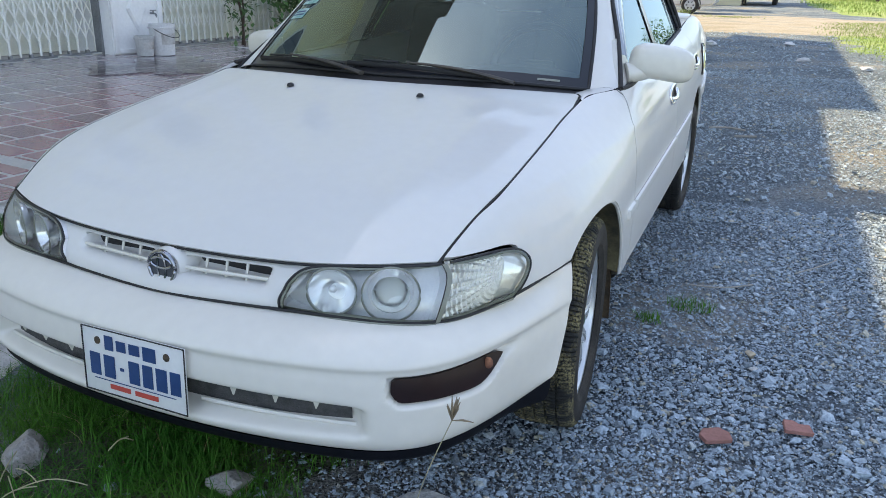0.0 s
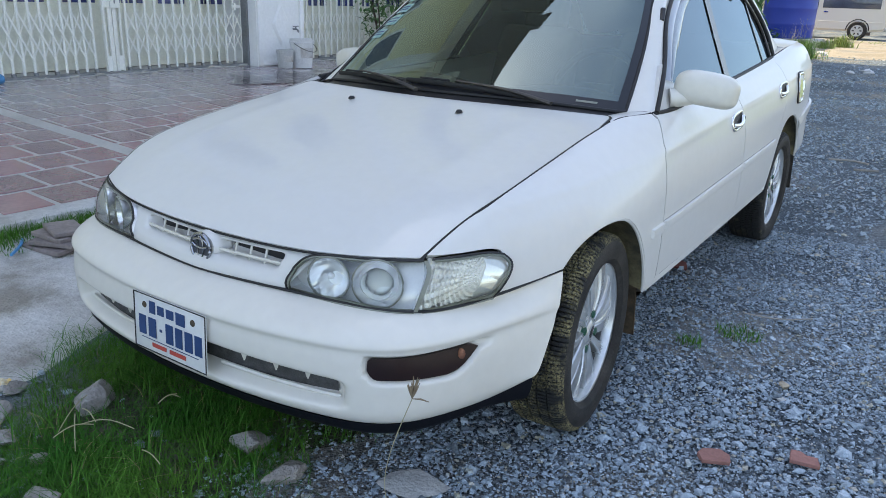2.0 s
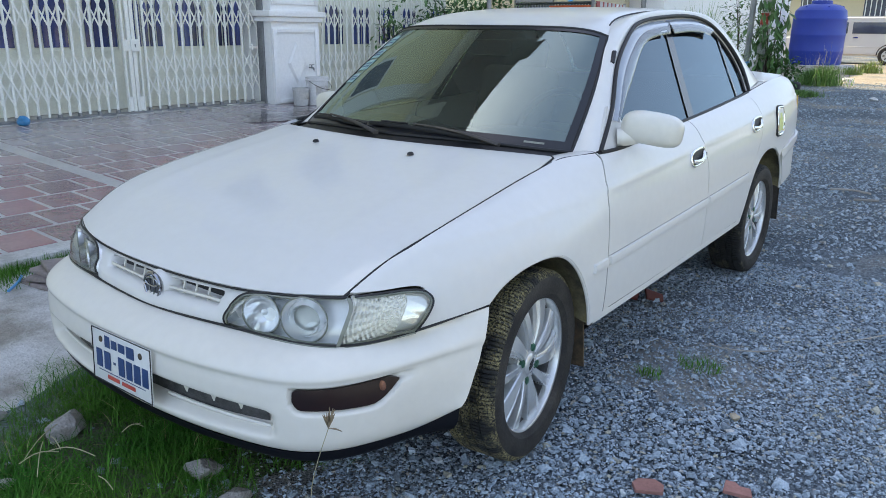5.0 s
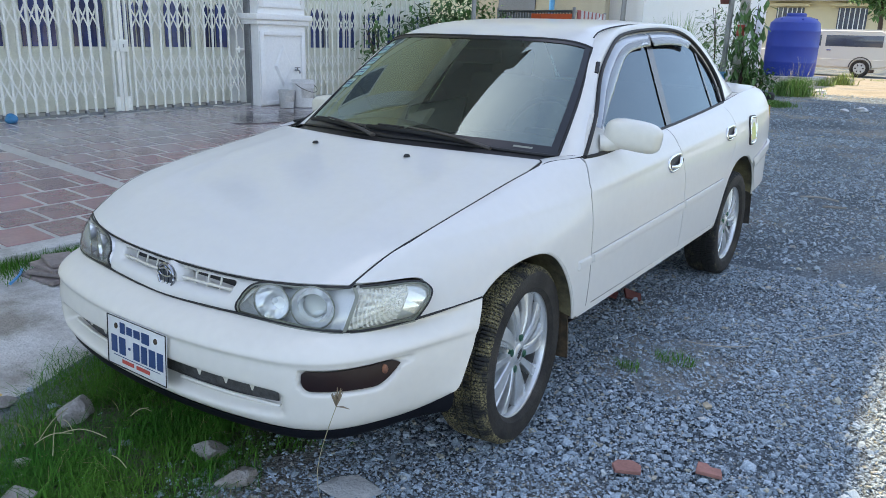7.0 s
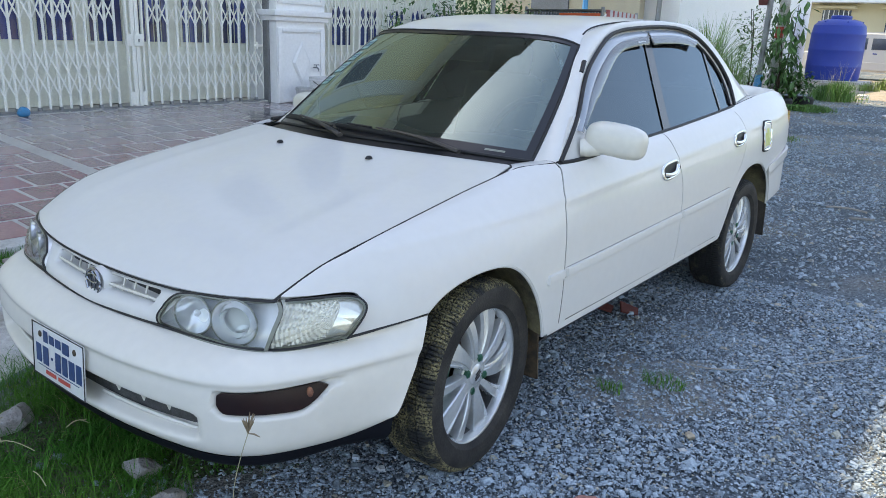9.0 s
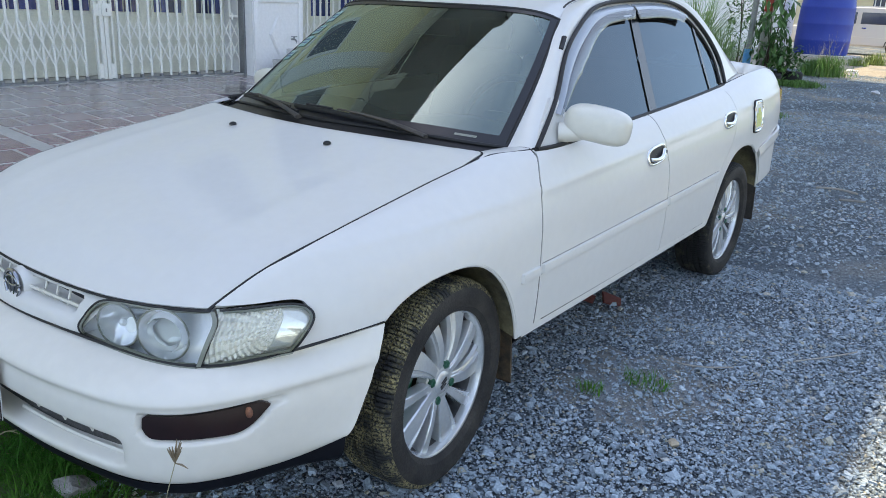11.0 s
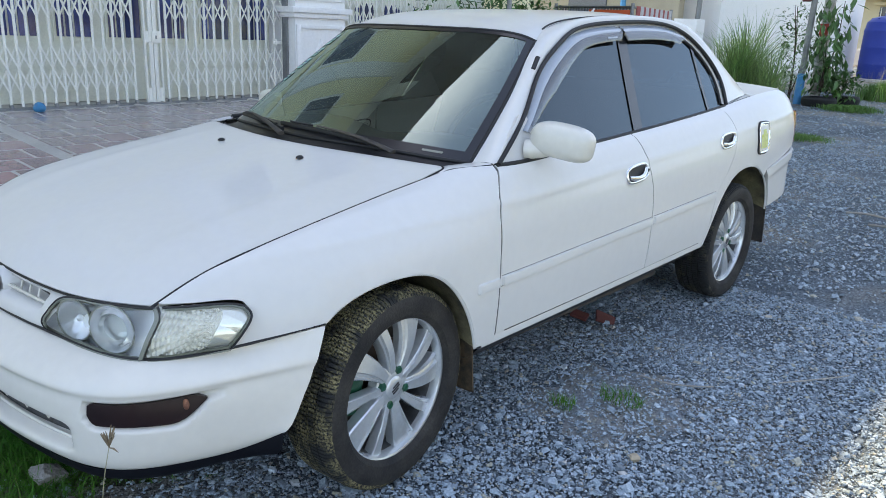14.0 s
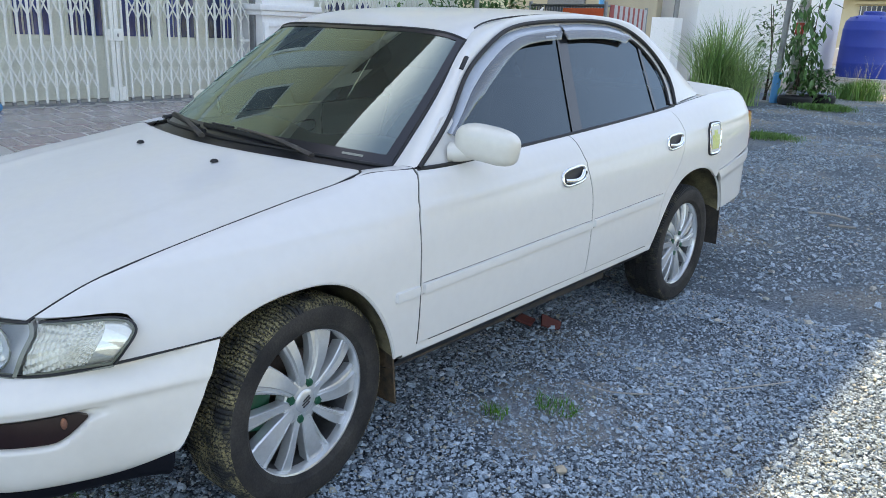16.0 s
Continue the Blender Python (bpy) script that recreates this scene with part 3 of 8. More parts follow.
gx, gv = gp[..., 0], np.linspace(0, 1, 60)[:, None]
slot = smoothbox(np.abs(gx), 0.052, 0.262 + 0.025 * (gv - 0.5), 0.003) * smoothbox(gv, 0.48, 0.76, 0.012)
surround = smoothbox(np.abs(gx), -1, 0.285, 0.008) * smoothbox(gv, 0.40, 0.83, 0.02)
gp[..., 1] += 0.055 * slot + 0.006 * surround
grille = sheet("grille_panel", gp, PAINT, car, "white grille panel", out=(0, -1, 0))
for sx in (1, -1):
    back = box("slot_back", (min(sx * 0.05, sx * 0.268), -0.662, 0.552), (max(sx * 0.05, sx * 0.268), -0.655, 0.606), BLACK, grille, "dark grille opening")
    tube("bar", line([(sx * 0.05, -0.708, 0.5775), (sx * 0.27, -0.699, 0.5805)], 6), 0.0045, PAINT_OLD, grille)
    for x in (0.10, 0.155, 0.21):
        tube("bar", line([(sx * x, -0.700, 0.556), (sx * x, -0.688, 0.602)], 4), 0.0035, PAINT_OLD, grille)
boss = revolve([(0.03, 0.058), (-0.006, 0.050), (-0.018, 0.044), (-0.02, 0.0)], 32, "y")
b0 = mesh_object("badge_boss", boss[0] * (1, 1, 0.78) + (0.004, -0.705, 0.577), boss[1], PAINT, grille)
ang = np.linspace(0, 2 * math.pi, 48, endpoint=False)
badge = mesh_object("badge", *[(v + (0.004, -0.728, 0.577), f) for v, f in [revolve([(0.0, 0.040), (-0.003, 0.036), (-0.004, 0.0)], 32, "y")]][0], BADGEGREY, grille, "round chrome badge")
tube("badge_ring", np.stack([0.004 + 0.038 * np.cos(ang), np.full(48, -0.732), 0.577 + 0.036 * np.sin(ang)], 1), 0.0048, BADGECHROME, badge, closed=True, sides=8)
tube("badge_oval", np.stack([0.004 + 0.012 * np.cos(ang), np.full(48, -0.733), 0.576 + 0.030 * np.sin(ang)], 1), 0.003, BADGECHROME, badge, closed=True)
tube("badge_oval", np.stack([0.004 + 0.030 * np.cos(ang), np.full(48, -0.7335), 0.588 + 0.012 * np.sin(ang)], 1), 0.003, BADGECHROME, badge, closed=True)

# lamps: an inner head lamp with two bowls, a corner lamp behind it
LAMP_B = spline([(0.312, -0.722, 0.531), (0.45, -0.716, 0.5305), (0.58, -0.690, 0.530), (0.648, -0.646, 0.530), (0.700, -0.566, 0.534), (0.738, -0.500, 0.541)], 60)
LAMP_T = spline([(0.326, -0.718, 0.585), (0.350, -0.706, 0.611), (0.395, -0.692, 0.624), (0.50, -0.668, 0.631), (0.619, -0.624, 0.638), (0.690, -0.538, 0.643), (0.726, -0.478, 0.640), (0.738, -0.460, 0.634)], 60)
LAMP_L = spline([LAMP_B[0], (0.315, -0.722, 0.556), LAMP_T[0]], 20)
LAMP_R = spline([LAMP_B[-1], (0.750, -0.472, 0.583), (0.750, -0.452, 0.616), LAMP_T[-1]], 20)
LAMP = coons(LAMP_B, LAMP_T, LAMP_L, LAMP_R)
bul = np.sin(np.linspace(0, math.pi, 20))[:, None]
nl = grid_normals(LAMP)
nl *= np.sign(-nl[..., 1:2] + nl[..., 0:1])
LAMP = LAMP + nl * 0.012 * bul[..., None]


def lamps(mir):
    f = -1 if mir else 1
    split = 38
    head = sheet("headlamp", LAMP[:, :split] - nl[:, :split] * 0.001, LENS, car, "clear head lamp with round chrome reflectors", mirror=mir, out=(0.3, -1, 0))
    corner = sheet("corner_lamp", LAMP[:, split:] + nl[:, split:] * 0.002, LENS, car, "clear corner lamp with ribbed reflector", mirror=mir, out=(1, -1, 0))
    for nm, g, par in (("reflector", LAMP[:, :split] - nl[:, :split] * 0.052, head),):
        sheet(nm, g, DIMCHROME, par, "silver lamp housing", mirror=mir, out=(0.3, -1, 0))
    hg, hb = LAMP[:, :split] - nl[:, :split] * 0.003, LAMP[:, :split] - nl[:, :split] * 0.053
    loop_ = lambda q: np.r_[q[0], q[1:, -1], q[-1, -2::-1], q[-2::-1, 0]]
    sheet("housing_wall", np.array([loop_(hg), loop_(hb)]), DIMCHROME, head, mirror=mir, out=(0, 0, 1))
    # ribbed back of the corner lamp
    back = (LAMP[:, split:] - nl[:, split:] * 0.018)
    fine = np.stack([line(r, 160) for r in back])
    fine = np.stack([line(fine[:, j], 100) for j in range(160)], 1)
    nf = grid_normals(fine)
    nf *= np.sign(-nf[..., 1:2] + nf[..., 0:1])
    ii, jj = np.meshgrid(np.arange(100) / 2.0, np.arange(160) / 2.0, indexing="ij")
    qa, qr_ = np.arctan2((ii - 30) / 50.0, (58 - jj) / 55.0), np.hypot((ii - 30) / 50.0, (58 - jj) / 55.0)
    rib = 0.9 * np.abs(((qa * 5.6) % 1) - 0.5) * np.clip(qr_ * 2, 0.2, 1) + 0.8 * np.abs(((qr_ * 13) % 1) - 0.5) * np.clip(qr_ * 2, 0.2, 1)
    rib = np.where(jj > 54, 0.35 + 0.5 * np.abs(((ii * 0.05 + jj * 0.02) % 1) - 0.5), rib)
    sheet("ribbed_reflector", fine + nf * (rib * 0.013)[..., None], PRISM, corner, mirror=mir, out=(1, -1, 0), smooth=10)
    # dark rubber rim round both
    for g, par in ((LAMP[:, :split], head), (LAMP[:, split + 1:], corner)):
        ring = np.r_[g[0], g[1:, -1], g[-1, -2::-1], g[-2:0:-1, 0]]
        edge_ = np.r_[g[:, 0], g[-1, 1:]] if par is head else np.r_[g[-1], g[-2::-1, -1]]
        tube("rim", edge_ - (0, -0.002, 0), 0.0032, BLACK, par, mirror=mir, sides=8)
        tube("lower_rim", g[0] + (0, 0.002, -0.003), 0.0025, RIMGREY, par, mirror=mir, sides=6)
        cen = ring.mean(0)
        ring = np.r_[g[-1, ::-1], g[-2:0:-1, 0], g[0]] if par is head else np.r_[g[0], g[1:, -1], g[-1, -2::-1]]
        inner = ring + (cen - ring) / np.linalg.norm(cen - ring, axis=1, keepdims=True) * 0.006
        tube("inner_rim", inner + (0, 0.003, 0), 0.0038, RIMGREY, par, mirror=mir, sides=8)
    sheet("divider", LAMP[:, split - 1:split + 1] + nl[:, split - 1:split + 1] * 0.004, RIMGREY, head, "silver strip between the lamps", mirror=mir, out=(0.5, -1, 0))
    for cx, cz, r, kind in ((0.423, 0.577, 0.053, 0), (0.541, 0.579, 0.061, 1)):
        cy = np.interp(cx, LAMP[10, :, 0], LAMP[10, :, 1]) + (0.014 if kind else 0.010)
        turn = Matrix.Translation((f * cx, cy, cz)) @ Matrix.Rotation(radians(f * (28 if kind else 22)), 4, "Z")
        if kind == 0:
            v, fc_ = revolve([(0.0, r), (0.0, r * 0.93), (0.022, r * 0.72), (0.038, r * 0.42), (0.045, 0.12 * r), (0.046, 0.0)], 40, "y")
            o = mesh_object("bowl", v, fc_, BOWL, head, "faceted chrome bowl")
            bm = bmesh.new()
            bmesh.ops.create_uvsphere(bm, u_segments=16, v_segments=8, radius=0.009)
            part("bulb", bm, DIMCHROME, o, "", Matrix.Translation((0, 0.018, 0)))
        else:
            v, fc_ = revolve([(0.0, r), (-0.002, r * 0.96), (0.004, r * 0.90), (0.016, r * 0.80), (0.010, r * 0.72), (0.002, r * 0.66), (0.012, r * 0.60), (0.03, r * 0.55)], 40, "y")
            o = mesh_object("projector_ring", v, fc_, BOWL, head, "stepped chrome projector ring")
            v, fc_ = revolve([(0.03, r * 0.56), (0.012, r * 0.53), (0.002, r * 0.38), (-0.002, r * 0.2), (-0.003, 0.0)], 32, "y")
            mesh_object("projector_lens", v, fc_, LENS, o)
            v, fc_ = revolve([(0.026, r * 0.55), (0.030, r * 0.2), (0.030, 0.0)], 32, "y")
            mesh_object("projector_back", v, fc_, DIMCHROME, o)
        ca = np.linspace(0, 2 * math.pi, 40, endpoint=False)
        tube("bowl_edge", np.stack([r * 1.01 * np.cos(ca), np.full(40, -0.001), r * 1.01 * np.sin(ca)], 1), 0.0022, RIMGREY, o, closed=True)
        o.matrix_basis = turn


both(lamps)

# doors
def doors(mir):
    for nm, l, r, bz, h_at in (("front_door", DOOR_F, GAP_B, (0.357, 0.366), (1.285, 0.772)), ("rear_door", GAP_B, DOOR_RD, (0.366, 0.376), (2.206, 0.826))):
        b = [l[0], ((l[0][0] + r[0][0]) / 2, sum(bz) / 2), r[0]]
        t = edge_yz(l[-1][0], r[-1][0])
        g = skin(b, t, l, r, 50, 44)
        d = sheet(nm, g, PAINT, car, gap=0.003, flange=0.012, mirror=mir)
        # Tube laid in the door gap paints its shade, besides sealing it.
        seal = np.array([(side(y, z) - 0.0055, y, z) for y, z in spline(l, 30)])
        tube("seal", seal, np.linspace(0.0055, 0.0035, 30) if nm == "front_door" else 0.0044, RUBBER if nm == "front_door" else GAPSHADE, d, mirror=mir)
        # moulding strip along the door
        y0, y1 = (0.414, 1.444) if nm == "front_door" else (1.452, 2.105)
        ys = np.linspace(y0 + 0.006, y1 - 0.004, 30)
        zc = 0.528 + (ys - 0.30) * 0.0325
        cap = np.clip(np.minimum(ys - ys[0], ys[-1] - ys) / 0.004, 0, 1)
        ys[1], ys[-2] = ys[0] + 0.005, ys[-1] - 0.005
        rows_ = [np.stack([side(ys, zc + dz) + o * cap - 0.002 * (1 - cap), ys, zc + dz], 1) for dz, o in ((-0.017, -0.002), (-0.0155, 0.008), (0.0, 0.0095), (0.012, 0.008), (0.015, -0.002))]
        mo = sheet("side_moulding", np.array(rows_), PAINT, d, mirror=mir, smooth=25)
        # Thin grey lines paint the shade along the moulding's edges.
        for dz, r_ in ((0.0158, 0.0008), (-0.0178, 0.0007)):
            tube("joint", np.stack([side(ys, zc + dz) + 0.0006, ys, zc + dz], 1), r_, GAPSHADE, mo, mirror=mir)
        # chrome pull handle in its chrome bowl
        hy, hz = h_at
        a = np.linspace(0, 2 * math.pi, 40, endpoint=False)
        oy, oz = 0.080 * np.sign(np.cos(a)) * np.abs(np.cos(a)) ** 0.62, 0.030 * np.sign(np.sin(a)) * np.abs(np.sin(a)) ** 0.62
        ring = np.stack([side(hy + oy, hz + oz) + 0.004, hy + oy, hz + oz + oy * 0.08], 1)
        hd = tube("door_handle", ring, 0.0065, CHROME, d, "chrome handle surround", closed=True, mirror=mir, sides=10)
        bowl = [np.stack([side(hy + oy * k, hz + oz * k) + dx, hy + oy * k, hz + oz * k + oy * 0.08 * k], 1) for k, dx in ((0.95, 0.003), (0.8, 0.0025), (0.02, 0.0025))]
        bowl = np.array([np.r_[q, q[:1]] for q in bowl])
        sheet("handle_bowl", bowl, BLACK, hd, "dark recess", mirror=mir)
        pull = spline([(side(hy, hz) + 0.004, hy - 0.066, hz - 0.012), (side(hy, hz) + 0.017, hy - 0.005, hz - 0.015), (side(hy, hz) + 0.014, hy + 0.040, hz - 0.004), (side(hy, hz) + 0.006, hy + 0.064, hz + 0.012)], 14)
        tube("pull", pull, 0.0095, CHROME, hd, mirror=mir, sides=10, flat=0.9)
        if nm == "front_door":
            bm = bmesh.new()
            bmesh.ops.create_cone(bm, cap_ends=True, segments=16, radius1=0.007, radius2=0.007, depth=0.006)
            part("key_lock", bm, BLACK, hd, "", Matrix.Translation(((-1 if mir else 1) * (side(1.345, 0.775) + 0.015), 1.350, 0.778)) @ Matrix.Rotation(radians(90), 4, "Y"))
    # moulding on the fender and the black belt strip
    ys = np.linspace(0.300, 0.407, 8)
    zc = 0.528 + (ys - 0.30) * 0.0325
    tp = np.clip((ys - 0.300) / 0.012, 0.6, 1)
    cap = np.clip(np.minimum(ys - ys[0], ys[-1] - ys) / 0.004, 0, 1)
    ys[1], ys[-2] = ys[0] + 0.006, ys[-1] - 0.006
    rows_ = [np.stack([side(ys, zc + dz * tp) + o * cap - 0.002 * (1 - cap), ys, zc + dz * tp], 1) for dz, o in ((-0.017, -0.002), (-0.0155, 0.008), (0.0, 0.0095), (0.012, 0.008), (0.015, -0.002))]
    sheet("side_moulding", np.array(rows_), PAINT, car, mirror=mir, smooth=25)


both(doors)

# quarter panels, rear bumper, boot, sills
qb = spline(ARCH_R[:-1] + [(2.80, 0.600), (2.83, 0.628)], 44)
qb = np.r_[qb[:-1], spline([(2.83, 0.628), (3.1, 0.668), (3.37, 0.705)], 16)]
qt = np.array(edge_yz(2.30, 3.30, len(qb)))
ql = spline(DOOR_R, 34)
qr = spline([(3.37, 0.705), (3.375, 0.80), (3.35, 0.90), tuple(qt[-1])], 34)
qc = coons(qb, qt, ql, qr)
QUARTER = np.dstack([side(qc[..., 0], qc[..., 1]), qc[..., 0], qc[..., 1]])


def rear(mir):
    q = sheet("quarter_panel", QUARTER, PAINT, car, gap=0.0018, flange=0.012, mirror=mir)
    arch = spline(ARCH_R + [(2.90, 0.48), (2.93, 0.40)], 40)
    lip = np.stack([side(arch[:, 0], arch[:, 1]) - 0.006, arch[:, 0], arch[:, 1]], 1)
    tube("arch_lip", lip, 0.005, PAINT, q, mirror=mir)
    sheet("arch_liner", np.array([lip, lip + (-0.06, 0, 0.02), lip + (-0.26, 0, 0.02)]), LINER, q, "mud-splashed inner arch", mirror=mir, out=(0, 0, -1))
    # chrome fuel flap with a coloured sticker
    a = np.linspace(0, 2 * math.pi, 40, endpoint=False)
    oy, oz = 0.082 * np.sign(np.cos(a)) * np.abs(np.cos(a)) ** 0.45, 0.078 * np.sign(np.sin(a)) * np.abs(np.sin(a)) ** 0.45
    fy, fz = 2.700 + oy, 0.803 + oz
    if not mir:
        ring = np.stack([side(fy, fz) + 0.003, fy, fz], 1)
        tube("flap_gap", ring, 0.006, RUBBER, q, closed=True)
        inner = np.stack([side(2.70 + oy * 0.94, 0.803 + oz * 0.94) + 0.005, 2.70 + oy * 0.94, 0.803 + oz * 0.94], 1)
        flap = tube("fuel_flap", inner, 0.006, CHROME, q, "chrome fuel flap with a yellow sticker", closed=True)
        disc = [np.stack([side(2.70 + oy * k, 0.803 + oz * k) + 0.006, 2.70 + oy * k, 0.803 + oz * k], 1) for k in (0.94, 0.5, 0.02)]
        sheet("flap_cover", np.array([np.r_[d, d[:1]] for d in disc]), CHROME, flap)
        for nm, m_, y0, y1, z0, z1, o_ in (("white_sticker", PLATEWHITE, 2.640, 2.758, 0.742, 0.866, 0.0075), ("yellow_print", STICKER, 2.650, 2.750, 0.752, 0.822, 0.0085), ("yellow_print", STICKER, 2.676, 2.724, 0.820, 0.846, 0.0085)):
            sheet(nm, np.array([[(side(y, z) + o_, y, z) for y in np.linspace(y0, y1, 4)] for z in np.linspace(z0, z1, 4)]), m_, flap)
    # rear bumper side, tail lamp
    bl = spline([(2.955, 0.412), (2.93, 0.48), (2.885, 0.56), (2.83, 0.625)], 20)
    br = spline([(3.39, 0.452), (3.47, 0.51), (3.495, 0.60), (3.465, 0.700)], 20)
    c = coons(spline([bl[0], (3.15, 0.425), br[0]], 24), spline([bl[-1], (3.1, 0.665), br[-1]], 24), bl, br)
    wide = np.where(c[..., 0] > 3.2, 0.815 - (c[..., 0] - 3.2) ** 2 * 1.2, 0.832 - (c[..., 0] - 2.9) * 0.05)
    ridge = 0.014 * smoothbox(c[..., 1], 0.57 + (c[..., 0] - 2.83) * 0.13, 0.9, 0.004) * np.clip((c[..., 0] - 2.83) / 0.10, 0, 1)
    sheet("rear_bumper", np.dstack([wide - 0.008 + ridge - 0.05 * np.clip(0.45 - c[..., 1], 0, 1), c[..., 0], c[..., 1]]), PAINT, car, flange=0.015, mirror=mir)
    tb = spline([(3.345, 0.900), (3.372, 0.82), (3.372, 0.715)], 10)
    lamp = np.array([[(side(y, z) - 0.002, y, z), (0.765, y + 0.06, z), (0.70, y + 0.095, z), (0.55, y + 0.11, z)] for y, z in tb])
    sheet("tail_lamp", loft(lamp.transpose(1, 0, 2), 12), REDLENS, car, "red and clear tail lamp", mirror=mir, out=(1, 1, 0))
    # sill under the doors
    ys = np.linspace(0.36, 2.06, 30)
    zt = 0.331 + (ys - 0.43) * 0.0125
    sill = np.array([np.stack([side(ys, zt + 0.025) - 0.012, ys, zt + 0.028], 1), np.stack([side(ys, zt + 0.022) - 0.006, ys, zt + 0.016], 1), np.stack([side(ys, zt) - 0.006, ys, zt - 0.004], 1),
                     np.stack([side(ys, zt) - 0.013, ys, zt - 0.011], 1), np.stack([np.full(30, 0.790), ys, zt - 0.015], 1)])
    sheet("sill", sill, PAINT, car, mirror=mir)
    tube("sill_seam", np.stack([side(ys, zt + 0.022) - 0.0062, ys, zt + 0.0215], 1)[2:-1], 0.0012, RUBBER, car, mirror=mir)
    sill = np.array([np.stack([side(ys, zt) - 0.016, ys, zt - 0.012], 1), np.stack([np.full(30, 0.798), ys, zt - 0.030], 1), np.stack([np.full(30, 0.775), ys, zt - 0.054], 1), np.stack([np.full(30, 0.68), ys, zt - 0.066], 1)])
    sheet("sill_guard", sill, BLACK, car, "dusty black sill", mirror=mir)
    # mud flaps
    for y, z0, z1, xx in ((0.345, 0.165, 0.40, 0.80), (2.965, 0.20, 0.475, 0.81)):
        g = np.array([[(xx - 0.19 * u, y + 0.030 * (1 - v) + 0.015 * u, z0 + (z1 - z0) * v) for u in np.linspace(0, 1, 8)] for v in np.linspace(0, 1, 10)])
        sheet("mud_flap", g, MUD if y < 1 else DUSTY, car, "mud-caked rubber mud flap", flange=-0.006, mirror=mir, out=(0, -1, 0))


STICKER = mat("yellow_green_sticker", (0.55, 0.62, 0.10), 0.4, vary=0.2, scale=30, fine=90, bump=0.0, tint=(0.72, 0.74, 0.40), spread=0)
both(rear)

# boot lid, rear glass, roof, pillars
ROOF_L = [(0.560, 0.936, 1.243), (0.520, 1.06, 1.290), (0.495, 1.25, 1.323), (0.482, 1.55, 1.346), (0.480, 1.85, 1.354), (0.492, 2.12, 1.347), (0.522, 2.33, 1.315)]
WS_TOP = [(0, 0.868, 1.278), (0.25, 0.880, 1.277), (0.42, 0.900, 1.272), (0.52, 0.920, 1.258), (0.560, 0.936, 1.243)]
WS_BOT = [(0, 0.300, 0.895), (0.25, 0.318, 0.895), (0.48, 0.368, 0.886), (0.61, 0.420, 0.875), (0.669, 0.462, 0.868)]
RW_TOP = [(0, 2.41, 1.346), (0.3, 2.39, 1.340), (0.522, 2.33, 1.315)]
RW_BOT = [(0, 2.99, 1.021), (0.35, 2.96, 1.021), (0.65, 2.86, 1.000)]
rl = spline(ROOF_L, 40)
roof_g = coons(spline(mirrored(WS_TOP), 41), spline(mirrored(RW_TOP), 41), rl * (-1, 1, 1), rl)
vv = np.linspace(0, 1, 40)[:, None]
roof_g[..., 2] -= 0.008 * (1 - np.linspace(-1, 1, 41)[None] ** 2) * (4 * vv * (1 - vv))
roof_p = sheet("roof_panel", roof_g, PAINT, car, out=(0, 0, 1))
# Dark tube along the rail paints the shade of its groove.
for sx in (1, -1):
    tube("roof_ditch", (rl[3:-1] + (-0.006, 0, 0.004)) * (sx, 1, 1), 0.0035, RUBBER, roof_p, "dark line painting the shade of the roof ditch")
wp = spline([(0.560, 0.936, 1.243), (0.622, 0.72, 1.075), (0.669, 0.462, 0.868)], 30)
ws_top, ws_bot = spline(mirrored(WS_TOP), 41), spline(mirrored(WS_BOT), 41)
ws = coons(ws_bot, ws_top, wp[::-1] * (-1, 1, 1), wp[::-1])
uu = np.linspace(-1, 1, 41)[None]
vv = np.linspace(0, 1, 30)[:, None]
ws[..., 1] -= 0.018 * (1 - uu ** 2) * 4 * vv * (1 - vv)
screen = sheet("windscreen", ws, SCREEN_GLASS, car, "reflective windscreen in a black surround", out=(0, -1, 1))
screen.visible_shadow = False
nb = grid_normals(ws)
nb *= np.sign(nb[..., 2:3])
band = np.r_[ws[0], ws[1:, -1], ws[-1, -2::-1], ws[-2:0:-1, 0]]
tube("surround", band, 0.0065, RUBBER, screen, "black rubber surround", closed=True, sides=8)
# black border printed round the glass
bf = [[i * 41 + j, i * 41 + j + 1, (i + 1) * 41 + j + 1, (i + 1) * 41 + j] for i in range(29) for j in range(40) if i < 2 or i > 27 or j < 1 or j > 38]
mesh_object("black_border", (ws + nb * 0.0025).reshape(-1, 3), bf, BORDER, screen, "black printed border")
# scuttle below the glass
cow = loft([spline(mirrored(HOOD_REAR), 41) + (0, 0.004, -0.016), (spline(mirrored(HOOD_REAR), 41) + ws_bot) / 2 + (0, 0, -0.014), ws_bot + (0, 0.0, -0.004)], 8)
sheet("scuttle", cow, BLACK, car, "black scuttle panel under the windscreen", out=(0, -0.3, 1))
for sx in (1, -1):
    corner_a = spline([(0.680, 0.296, 0.8590), (0.676, 0.316, 0.8620), (0.667, 0.331, 0.8645), (0.654, 0.341, 0.8660), (0.655, 0.390, 0.8685), (0.670, 0.462, 0.8705)], 14)
    corner_b = spline([(0.690, 0.285, 0.8560), (0.694, 0.322, 0.8662), (0.712, 0.365, 0.8705), (0.735, 0.415, 0.8730), (0.753, 0.470, 0.8755)], 14)
    if sx < 0:
        corner_b[:, 2] -= 0.03 * np.linspace(0, 1, 14)
    sheet("fender_corner", loft([corner_a, (corner_a + corner_b) / 2 + (0, 0, 0.003 if sx > 0 else 0.0), corner_b], 6) * (sx, 1, 1), PAINT, car, "white fender corner at the foot of the pillar", out=(0, -0.3, 1))

